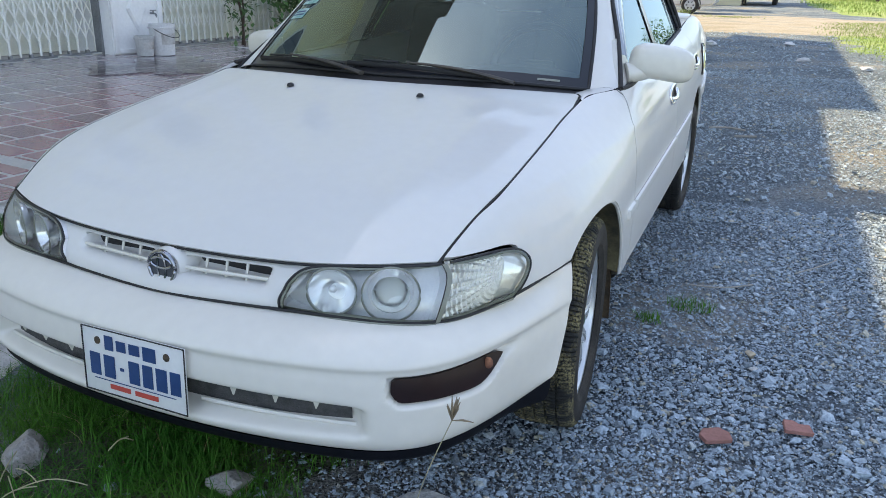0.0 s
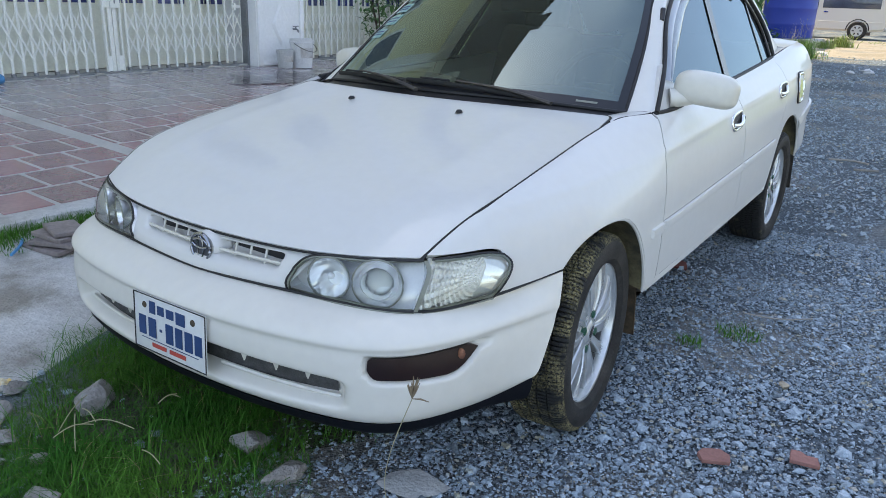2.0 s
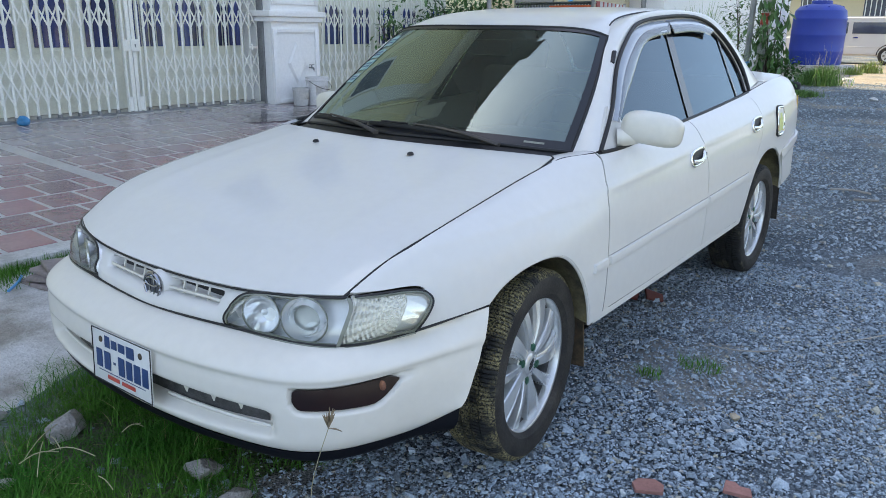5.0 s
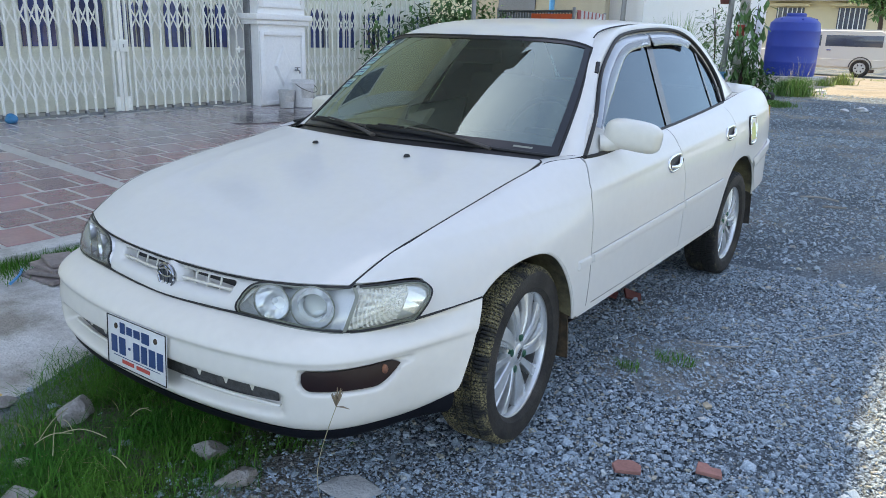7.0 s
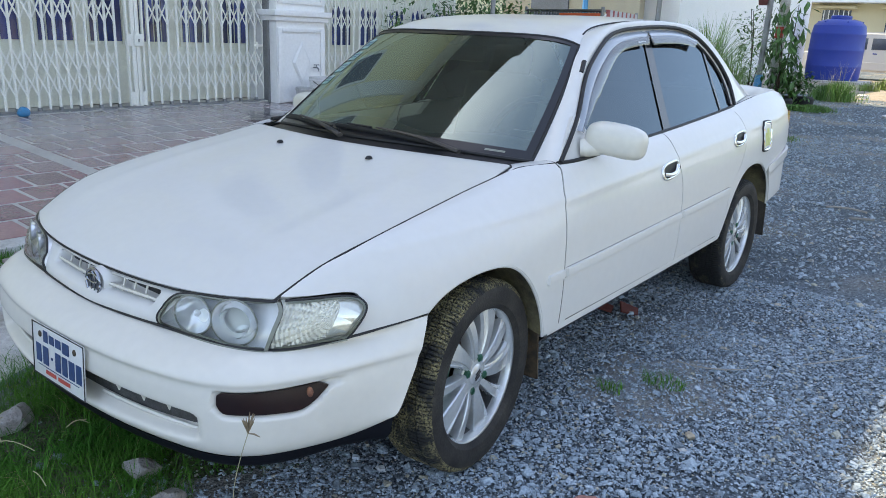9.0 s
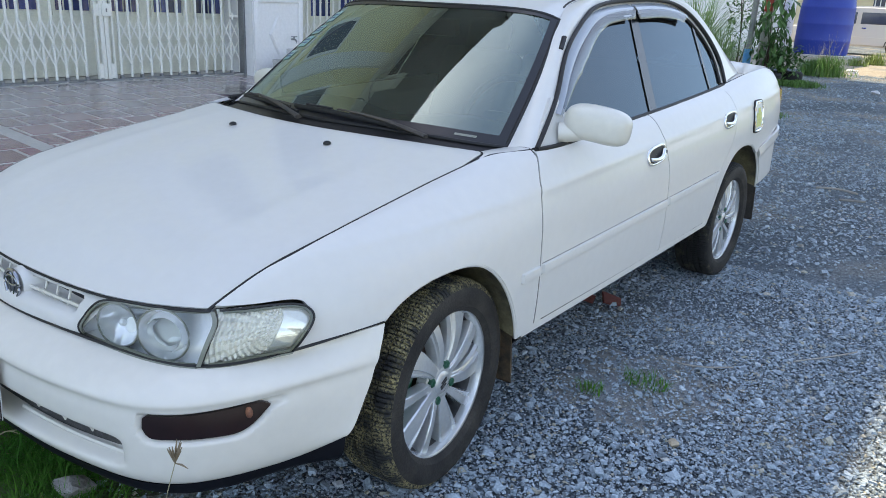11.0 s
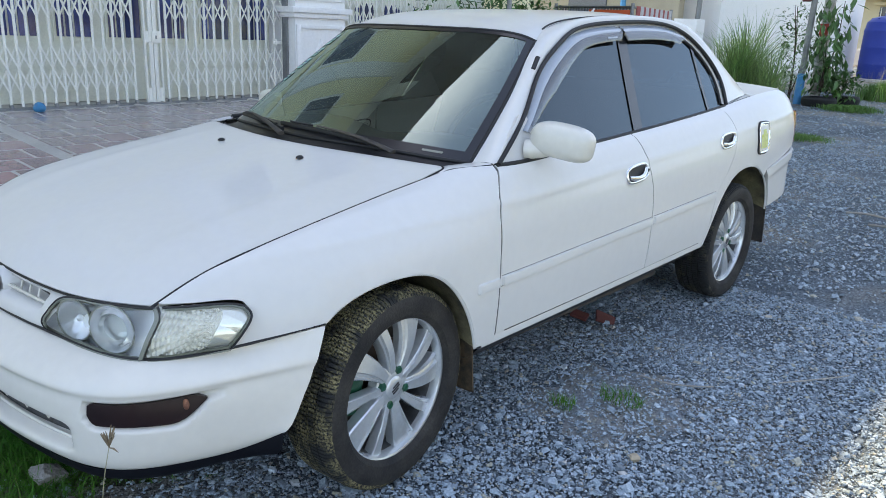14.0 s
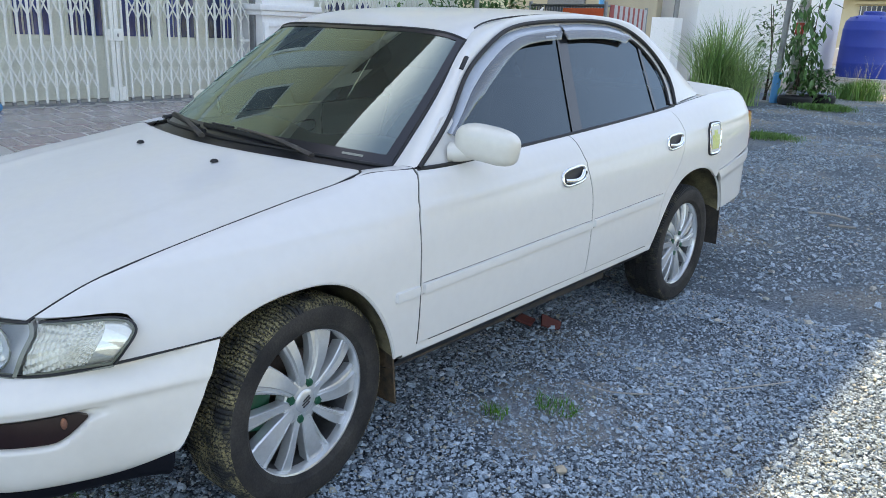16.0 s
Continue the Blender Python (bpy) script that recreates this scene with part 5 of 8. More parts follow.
def blade(w0, w1, sweep, twist):
    """A spoke: section lofted from the hub to the rim, swept round as it goes out."""
    secs = []
    for t in np.linspace(0, 1, 13):
        r = 0.046 + 0.158 * t
        w = (w0 + (w1 - w0) * t ** 1.2) / 2
        ang = sweep * (t ** 1.4) - sweep * 0.3
        x = 0.056 + 0.008 * math.sin(t * math.pi) - 0.002 * t
        # flat face, a stepped ledge along the trailing edge, deep flanks
        prof = [(-w, -0.034), (-w, -0.003), (-w * 0.90, 0.001), (w * 0.30, 0.002), (w * 0.42, -0.006 * min(1, 2 * t)), (w * 0.66, -0.007 * min(1, 2 * t)), (w * 0.74, -0.001), (w * 0.88, -0.003), (w, -0.014), (w, -0.036)]
        c, s_ = math.cos(ang), math.sin(ang)
        secs.append([(x + h + twist * t_ * min(1.0, 3 * t) * (1 - t ** 4), c * r - s_ * t_, s_ * r + c * t_) for t_, h in prof])
    g = np.array(secs)
    nv, nu = g.shape[:2]
    return g.reshape(-1, 3), grid_faces(nv, nu)


DISC = mat("brake_disc_iron", (0.10, 0.09, 0.085), 0.5, metal=0.8, vary=0.2, tint=(0.12, 0.06, 0.03), spread=0)
for x, y, mir, st in ((0.745, 0.003, False, 5.0), (-0.745, 0.003, True, 5.0), (0.725, 2.465, False, 0), (-0.725, 2.465, True, 0)):
    wheel(x, y, mir, st, TREAD if y < 1 else TREAD_DRY)


# warp the body shell so that it fits the refitted camera's view
def view_warp(v):
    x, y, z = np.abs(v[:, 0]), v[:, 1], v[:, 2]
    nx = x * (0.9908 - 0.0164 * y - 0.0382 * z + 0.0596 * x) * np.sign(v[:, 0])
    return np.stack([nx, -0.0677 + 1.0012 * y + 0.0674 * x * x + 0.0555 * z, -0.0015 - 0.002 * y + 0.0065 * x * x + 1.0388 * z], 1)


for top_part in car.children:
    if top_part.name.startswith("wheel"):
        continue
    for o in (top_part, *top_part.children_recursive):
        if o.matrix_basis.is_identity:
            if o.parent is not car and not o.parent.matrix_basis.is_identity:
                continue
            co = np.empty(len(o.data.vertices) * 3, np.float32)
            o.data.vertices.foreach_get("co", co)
            o.data.vertices.foreach_set("co", view_warp(co.reshape(-1, 3).astype(float)).astype(np.float32).ravel())
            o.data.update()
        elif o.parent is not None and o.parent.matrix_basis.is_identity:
            o.location = view_warp(np.array([tuple(o.matrix_basis.translation)]))[0]


# ---- ground ----
def ground_z(x, y):
    """Height of the lane: level by the car, rising gently away from it."""
    x, y = np.asarray(x, float), np.asarray(y, float)
    t = np.clip((y - 2.0) / 5.0, 0, 1)
    rise = 0.06 * t * t * (3 - 2 * t) + 0.10 * np.clip((y - 15.0) / 18.0, 0, 1) + 0.29 * np.clip((y - 33.0) / 27.0, 0, 1)
    left = 0.10 * np.clip((-0.9 - x) / 0.9, 0, 1) * np.clip((6 - y) / 3, 0, 1)
    return rise + left


def patchy(name, colours, rough=0.95, scale=0.8, fine=90.0, bump=0.8, speck=0.35):
    """Earth or gravel bed: three colours by slow noise, stones by cells, fine relief."""
    m = bpy.data.materials.new(name)
    m.use_nodes = True
    n, k = m.node_tree.nodes, m.node_tree.links
    b = n["Principled BSDF"]
    b.inputs["Roughness"].default_value = rough
    tc = n.new("ShaderNodeTexCoord")
    slow, cell, quick = n.new("ShaderNodeTexNoise"), n.new("ShaderNodeTexVoronoi"), n.new("ShaderNodeTexNoise")
    slow.inputs["Scale"].default_value, slow.inputs["Detail"].default_value = scale, 7.0
    cell.inputs["Scale"].default_value = fine
    quick.inputs["Scale"].default_value, quick.inputs["Detail"].default_value = fine * 2.2, 3.0
    for t in (slow, cell, quick):
        k.new(tc.outputs["Object"], t.inputs["Vector"])
    ramp = n.new("ShaderNodeValToRGB")
    e = ramp.color_ramp.elements
    e[0].position, e[1].position = 0.36, 0.66
    e[0].color, e[1].color = (*colours[0], 1), (*colours[2], 1)
    mid_ = e.new(0.5)
    mid_.color = (*colours[1], 1)
    k.new(slow.outputs["Fac"], ramp.inputs["Fac"])
    hsv = n.new("ShaderNodeHueSaturation")
    mr = n.new("ShaderNodeMapRange")
    mr.inputs["To Min"].default_value, mr.inputs["To Max"].default_value = 1 - speck, 1 + speck
    k.new(cell.outputs["Color"], mr.inputs["Value"])
    k.new(mr.outputs["Result"], hsv.inputs["Value"])
    k.new(ramp.outputs["Color"], hsv.inputs["Color"])
    k.new(hsv.outputs["Color"], b.inputs["Base Color"])
    bp, add = n.new("ShaderNodeBump"), n.new("ShaderNodeMath")
    add.operation = "ADD"
    k.new(cell.outputs["Distance"], add.inputs[0])
    k.new(quick.outputs["Fac"], add.inputs[1])
    bp.inputs["Strength"].default_value, bp.inputs["Distance"].default_value = bump, 0.012
    k.new(add.outputs[0], bp.inputs["Height"])
    k.new(bp.outputs["Normal"], b.inputs["Normal"])
    return m


# Bed coloured dark so that gaps between the stones look shaded.
GRAVELBED = patchy("gravel_bed", ((0.105, 0.13, 0.152), (0.155, 0.188, 0.215), (0.27, 0.255, 0.22)), scale=0.7, fine=125, speck=0.62)
CONCRETE = patchy("worn_concrete", ((0.30, 0.275, 0.235), (0.53, 0.515, 0.49), (0.64, 0.63, 0.61)), scale=3.6, fine=75, bump=0.5, speck=0.14)
MORTAR = mat("pale_joint_mortar", (0.55, 0.53, 0.50), 0.85, vary=0.15, scale=3, fine=60, bump=0.2, spread=0)
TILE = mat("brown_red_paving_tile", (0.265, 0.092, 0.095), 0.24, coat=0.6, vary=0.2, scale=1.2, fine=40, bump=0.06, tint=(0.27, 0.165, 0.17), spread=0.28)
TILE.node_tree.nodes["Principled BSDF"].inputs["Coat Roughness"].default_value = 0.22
# grey mixed in towards the gates paints the sky's pale sheen there
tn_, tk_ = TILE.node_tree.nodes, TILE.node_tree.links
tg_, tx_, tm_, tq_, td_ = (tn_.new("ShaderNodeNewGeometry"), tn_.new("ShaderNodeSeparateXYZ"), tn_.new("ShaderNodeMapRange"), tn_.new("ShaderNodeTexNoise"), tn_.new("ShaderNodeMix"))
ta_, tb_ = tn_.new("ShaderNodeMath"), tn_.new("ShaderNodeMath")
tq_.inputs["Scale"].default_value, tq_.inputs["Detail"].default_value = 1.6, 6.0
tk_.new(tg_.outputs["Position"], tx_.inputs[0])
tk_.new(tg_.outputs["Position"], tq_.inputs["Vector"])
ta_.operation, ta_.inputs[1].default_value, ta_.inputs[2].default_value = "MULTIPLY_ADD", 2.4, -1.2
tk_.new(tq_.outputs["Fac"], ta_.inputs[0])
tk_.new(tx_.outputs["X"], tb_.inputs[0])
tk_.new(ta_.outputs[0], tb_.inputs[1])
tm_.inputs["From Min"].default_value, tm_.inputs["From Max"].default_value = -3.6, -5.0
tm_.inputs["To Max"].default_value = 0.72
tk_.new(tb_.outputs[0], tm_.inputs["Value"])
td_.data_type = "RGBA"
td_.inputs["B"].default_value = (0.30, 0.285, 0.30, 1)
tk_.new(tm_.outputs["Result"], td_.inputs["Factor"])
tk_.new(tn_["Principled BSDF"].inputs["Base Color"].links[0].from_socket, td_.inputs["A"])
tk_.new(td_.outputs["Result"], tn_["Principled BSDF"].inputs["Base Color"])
TILE.node_tree.nodes["Principled BSDF"].inputs["Sheen Weight"].default_value = 0.05
TILE.node_tree.nodes["Principled BSDF"].inputs["Sheen Tint"].default_value = (0.82, 0.86, 1.0, 1)
BEIGE = mat("beige_render", (0.86, 0.80, 0.52), 0.85, vary=0.06, scale=1.0, fine=30, bump=0.08, spread=0)
WHITEWALL = mat("white_wall_paint", (0.84, 0.84, 0.83), 0.75, vary=0.05, scale=1.2, fine=30, bump=0.05, spread=0)
CREAM = mat("cream_gate_paint", (0.84, 0.84, 0.77), 0.5, vary=0.08, scale=3, fine=60, bump=0.05, spread=0.03)
CREAMDOOR = mat("cream_door_paint", (0.76, 0.76, 0.65), 0.55, vary=0.08, scale=2, fine=50, bump=0.05, spread=0)
PANE = mat("dark_blue_pane", (0.075, 0.09, 0.125), 0.08, vary=0.2, scale=2, bump=0.0, coat=0.5, spread=0.2)
SLITPANE = mat("blue_glass_slit", (0.055, 0.085, 0.26), 0.12, vary=0.2, scale=3, bump=0.0, coat=0.3, tint=(0.05, 0.045, 0.10), spread=0.5)
GREYPOST = mat("galvanised_post", (0.30, 0.31, 0.32), 0.5, metal=0.5, vary=0.2, scale=5, spread=0)

xs = np.r_[-300, -120, -60, -30, np.linspace(-16, 16, 161), 30, 60, 120, 300]
ys = np.r_[-200, -60, -20, np.linspace(-8, 34, 211), 40, 46, 52, 60, 80, 120, 300, 600]
gx, gy = np.meshgrid(xs, ys)
gz = ground_z(gx, gy)
bump_ = np.array([noise.noise((x * 1.3, y * 1.3, 0)) for x, y in zip(gx.ravel(), gy.ravel())]).reshape(gx.shape)
gz = gz + 0.012 * bump_ - 0.014
ground = sheet("ground", np.dstack([gx, gy, gz]), GRAVELBED, out=(0, 0, 1))
tagged(ground, "grey crushed gravel lane with earth showing through", "ground", kind="structure")

# cracked concrete apron between the lane and the terrace
ax, ay = np.meshgrid(np.linspace(0, 1, 40), np.linspace(0, 1, 60))
px = -0.80 - 1.35 * ax + 0.10 * np.sin(ay * 17) * (1 - ax) + 0.05 * np.sin(ay * 41 + 1) * (1 - ax)
py = -2.2 + 8.0 * ay
apron = sheet("apron", np.dstack([px, py, ground_z(px, py) + 0.022 - 0.05 * (1 - ax) ** 6]), CONCRETE, out=(0, 0, 1))
tagged(apron, "cracked stained concrete apron beside the lane", "pavement", kind="structure")

# terrace: sloping slab with a pale kerb and paving tiles
TZ = lambda x: 0.170 + (-2.15 - x) * 0.0545
slab_v = [(-2.15, -8, -0.1), (-2.15, 9.2, -0.1), (-6.4, 9.2, -0.1), (-6.4, -8, -0.1), (-2.15, -8, TZ(-2.15) - 0.006), (-2.15, 9.2, TZ(-2.15) - 0.006), (-6.4, 9.2, TZ(-6.4) - 0.006), (-6.4, -8, TZ(-6.4) - 0.006)]
terrace = mesh_object("terrace", slab_v, [[3, 2, 1, 0], [4, 5, 6, 7], [0, 1, 5, 4], [1, 2, 6, 5], [2, 3, 7, 6], [3, 0, 4, 7]], MORTAR, smooth=0)
tagged(terrace, "sloping terrace with pale joints between dark red tiles", "terrace", kind="structure")
kerb = box("kerb", (-2.15, -8, -0.1), (-1.99, 9.2, 0.172), CONCRETE, bevel=0.012)
tagged(kerb, "pale concrete kerb along the terrace", "kerb", kind="structure")

# ---- house row above the gates: it shades the lane ----
wall = box("wall_house", (-6.65, -9, 0.2), (-6.40, 10.5, 4.2), BEIGE)
tagged(wall, "yellow-beige rendered house front", "wall", kind="structure")
# Upper storeys out of view, carried on to y 18 to shade the lane.
wall = box("wall_upper", (-6.65, -9, 4.2), (-6.40, 18.3, 9.9), BEIGE)
tagged(wall, "yellow-beige rendered house front", "wall", kind="structure")
# Unseen storey added so the raised eaves' shade and reflection both fit.
wall = box("wall_attic", (-6.65, 6.9, 9.9), (-6.40, 18.3, 12.6), BEIGE)
tagged(wall, "unseen yellow-beige top storey added to carry the raised eaves", "wall", kind="structure")
EAVE = mat("red_brown_eave_boards", (0.10, 0.056, 0.048), 0.8, vary=0.2, scale=4, spread=0)
# Unseen eaves, stepped so the shade's edge falls in place on the lane.
for y0, y1, xe, yb, ze in ((-9, 0.7, -3.0, 0.7, 8.98), (0.7, 2.9, -3.055, 2.9, 8.98), (2.9, 3.5, -2.80, 3.5, 8.98), (3.5, 6.9, -3.13, 6.9, 8.98), (6.9, 18.2, -4.05, 19.5, 11.8)):
    r = mesh_object("roof", [(-6.7, y0, ze + 0.77), (xe, y0, ze), (xe, y1, ze), (-6.7, yb, ze + 0.77), (-6.7, y0, ze + 0.92), (xe, y0, ze + 0.08), (xe, y1, ze + 0.08), (-6.7, yb, ze + 0.92)],
                    [[3, 2, 1, 0], [4, 5, 6, 7], [0, 1, 5, 4], [1, 2, 6, 5], [2, 3, 7, 6], [3, 0, 4, 7]], EAVE, smooth=0)
    tagged(r, "dark overhanging eaves of the house row", "roof", kind="structure")
for z, hh in ((3.3, 0.22), (8.75, 0.85)):
    b = box("trim", (-6.40, -9, z), (-6.28, 10.5 if z < 5 else 18.3, z + hh), WHITEWALL)
    tagged(b, "white band on the house front", "trim", kind="structure")
for y in (-5.85, -1.55, 2.40, 6.20, 10.25, 14.05, 17.9):
    c = box("pilaster", (-6.40, y - 0.27, 3.52 if y < 10 else 4.2), (-6.16, y + 0.27, 8.75), WHITEWALL)
    tagged(c, "white pilaster on the house front", "pilaster", kind="structure")
b = box("beam_end", (-6.28, 1.12, 8.95), (-5.10, 1.70, 9.38), WHITEWALL)
tagged(b, "white concrete beam end under the eaves", "beam", kind="structure")
i = 0
for y, rows_z in ((-3.7, (4.2, 5.9)), (1.08, (5.2,)), (3.3, (4.05,)), (4.95, (4.05,)), (8.2, (5.9,)), (11.4, (5.9,)), (15.0, (5.9,))):
    for z in rows_z:
        i += 1
        w = box("window_%d" % i, (-6.40, y - 0.42, z), (-6.37, y + 0.42, z + 1.35), PANE)
        tagged(w, "dark upper window in a white frame", "window", kind="structure")
        for a0, a1, b0, b1 in ((y - 0.50, y - 0.42, z - 0.08, z + 1.43), (y + 0.42, y + 0.50, z - 0.08, z + 1.43), (y - 0.42, y + 0.42, z - 0.08, z), (y - 0.42, y + 0.42, z + 1.35, z + 1.43)):
            box("window_frame", (-6.40, a0, b0), (-6.34, a1, b1), WHITEWALL, w)

# folding doors behind the gates
doors_ = box("folding_door", (-6.30, 0.2, TZ(-6.3)), (-6.25, 4.66, 2.9), CREAMDOOR)
tagged(doors_, "cream folding doors with tall dark panes behind the gate", "door")


def slit(y, z0, z1, w, parent):
    """A narrow pane with a pointed top."""
    bm = bmesh.new()
    pts = [(-w, z0), (w, z0), (w, z1 - 0.10), (w * 0.6, z1 - 0.035), (0, z1), (-w * 0.6, z1 - 0.035), (-w, z1 - 0.10)]
    vs = [bm.verts.new((-6.238, y + a, b)) for a, b in pts]
    f = bm.faces.new(vs)
    ext = bmesh.ops.extrude_face_region(bm, geom=[f])
    bmesh.ops.translate(bm, vec=(-0.008, 0, 0), verts=[v for v in ext["geom"] if isinstance(v, bmesh.types.BMVert)])
    return part("pane", bm, SLITPANE, parent, smooth=0)


for y0 in (0.86, 1.42, 1.971, 2.521, 3.095, 3.650, 4.205):
    for j in range(4):
        slit(y0 + j * 0.094, 1.075, 1.62, 0.036, doors_)
    for a0, a1, b0, b1 in ((y0 - 0.075, y0 - 0.05, 1.02, 1.72), (y0 + 0.332, y0 + 0.357, 1.02, 1.72), (y0 - 0.05, y0 + 0.332, 1.02, 1.045)):
        box("panel_moulding", (-6.25, a0, b0), (-6.235, a1, b1), CREAMDOOR, doors_)
doors2 = box("folding_door", (-6.30, 5.40, TZ(-6.3)), (-6.25, 8.9, 2.9), CREAMDOOR)
tagged(doors2, "cream folding doors with tall dark panes behind the gate", "door")
for y0 in (5.50, 6.066, 6.640, 7.215, 7.79, 8.365):
    for j in range(4):
        slit(y0 + j * 0.094, 1.075, 1.62, 0.036, doors2)


# collapsible lattice gates
bar_me = bpy.data.meshes.new("bar")
bm = box_data((0.024, 0.025, 2.05), 0.006, 1)
bm.to_mesh(bar_me)
bm.free()
bar_me.materials.append(CREAM)
strip_me = bpy.data.meshes.new("lattice_strip")
bm = box_data((0.005, 0.017, 1.0), 0.0015, 1)
bm.to_mesh(strip_me)
bm.free()
strip_me.materials.append(CREAM)
knob_me = bpy.data.meshes.new("roller")
bm = box_data((0.05, 0.034, 0.05), 0.008, 1)
bm.to_mesh(knob_me)
bm.free()
knob_me.materials.append(GREYPOST)


def piece(name, me, parent, m):
    o = new(name, me)
    o.parent = parent
    o.matrix_basis = m
    return o


def lattice_gate(y0, n, pitch, x=-5.95):
    g = thing("collapsible_gate", "cream steel collapsible gate with a crossed lattice, closed", "gate", "gates along the terrace")
    zb = TZ(x) + 0.02
    for i in range(n):
        y = y0 + i * pitch
        piece("bar", bar_me, g, pose(x, y, zb + 1.025))
        if i % 2 == 0:
            piece("roller", knob_me, g, pose(x, y, zb + 0.0))
        if i < n - 1:
            for z0, z1 in ((0.525, 0.755), (0.755, 0.985), (1.255, 1.485), (1.485, 1.715)):
                a = math.degrees(math.atan2(pitch, z1 - z0))
                ln = math.hypot(pitch, z1 - z0)
                for s_ in (1, -1):
                    piece("lattice_strip", strip_me, g, pose(x + 0.018 * s_, y + pitch / 2, (z0 + z1) / 2, s_ * a) @ Matrix.Diagonal((1, 1, ln, 1)))
    return g


lattice_gate(0.895, 17, 0.1066)
g2 = lattice_gate(2.99, 14, 0.1205)
lattice_gate(5.447, 26, 0.1200)
latch = box("latch", (-5.94, 4.40, 1.045), (-5.915, 4.535, 1.075), CREAM, g2, bevel=0.004)
box("latch_eye", (-5.945, 4.43, 1.02), (-5.91, 4.455, 1.10), CREAM, latch, bevel=0.004)
# meeting posts: two stiles each, joined by plates, with open slots between
for y0, y1, lock in ((2.722, 2.820, False), (2.828, 2.926, True)):
    outer, inner_ = ((y0, y0 + 0.020), (y1 - 0.042, y1)) if not lock else ((y1 - 0.020, y1), (y0, y0 + 0.042))
    zb = TZ(-5.95)
    p = thing("gate_post", "cream steel meeting post of the gate with open slots", "gate post", "gate meeting posts", m=pose(-5.95, (y0 + y1) / 2, zb))
    ym = (y0 + y1) / 2
    for a0, a1 in (outer, inner_):
        box("stile", (-0.020, a0 - ym, 0.0), (0.020, a1 - ym, 2.05), CREAM, p, bevel=0.004)
    e0, e1 = min(outer[1], inner_[1]) - ym, max(outer[0], inner_[0]) - ym
    for z0, z1 in ((0.02, 0.17), (0.66, 0.78), (1.20, 1.30), (1.92, 2.04)):
        box("plate", (-0.017, e0, z0), (0.017, e1, z1), CREAM, p)
    if lock:
        box("lock_box", (0.021, -0.075, 0.655), (0.040, 0.028, 0.785), CREAM, p, "cream lock box", bevel=0.005)
        box("keyhole", (0.041, -0.034, 0.700), (0.044, -0.020, 0.735), GREYPOST, p)
t = box("gate_track", (-6.0, 0.8, TZ(-5.95) - 0.01), (-5.90, 8.6, TZ(-5.95) + 0.012), GREYPOST)
tagged(t, "grey steel floor track of the gates", "rail", kind="structure")
sp = box("side_post", (-5.935, 4.548, TZ(-5.93) - 0.01), (-5.835, 4.577, 2.6), GREYPOST, bevel=0.004)
tagged(sp, "dark grey side post where the gate folds", "post", kind="structure")

# white pillar with raised panels and a diamond
pil = thing("pillar", "white plastered pillar with raised panel frames and a diamond", "pillar", kind="structure")
PX = -5.70
box("shaft", (-6.40, 4.578, TZ(-6) - 0.05), (PX, 5.378, 3.35), WHITEWALL, pil)
box("ledge", (-6.3, 4.500, 1.43), (PX + 0.07, 5.456, 1.50), WHITEWALL, pil, bevel=0.01)
box("ledge", (-6.3, 4.535, 1.37), (PX + 0.04, 5.420, 1.43), WHITEWALL, pil, bevel=0.01)
for z0, z1 in ((0.37, 1.29), (1.58, 2.6)):
    for a0, a1, b0, b1 in ((4.590, 4.655, z0, z1), (5.300, 5.366, z0, z1), (4.655, 5.300, z0, z0 + 0.05), (4.655, 5.300, z1 - 0.05, z1)):
        box("panel_frame", (PX, a0, b0), (PX + 0.022, a1, b1), WHITEWALL, pil, bevel=0.004)
bm = bmesh.new()
vs = [bm.verts.new((PX + 0.004, 4.974 + a, 0.862 + b)) for a, b in ((0, -0.27), (0.152, 0), (0, 0.27), (-0.152, 0))]
tip = [bm.verts.new((PX + 0.026, 4.974 + a, 0.862 + b)) for a, b in ((0, -0.225), (0.12, 0), (0, 0.225), (-0.12, 0))]
bm.faces.new(tip)
for i in range(4):
    bm.faces.new([vs[i], vs[(i + 1) % 4], tip[(i + 1) % 4], tip[i]])
part("diamond", bm, WHITEWALL, pil, "raised white diamond", smooth=0)
tap = tube("garden_tap", spline([(PX, 5.190, 0.80), (PX + 0.05, 5.190, 0.80), (PX + 0.085, 5.190, 0.79), (PX + 0.09, 5.190, 0.755)], 10), 0.011, GREYPOST, pil, "grey metal tap", sides=8)
box("tap_lever", (PX + 0.04, 5.145, 0.828), (PX + 0.055, 5.235, 0.84), GREYPOST, tap, bevel=0.003)
box("tap_stem", (PX + 0.042, 5.183, 0.80), (PX + 0.054, 5.197, 0.83), GREYPOST, tap)

# buckets
BUCKET = mat("white_bucket_plastic", (0.76, 0.76, 0.76), 0.45, vary=0.12, scale=5, tint=(0.40, 0.39, 0.38), spread=0)
TUB = mat("grey_tub_plastic", (0.55, 0.55, 0.54), 0.5, vary=0.15, scale=5, spread=0)


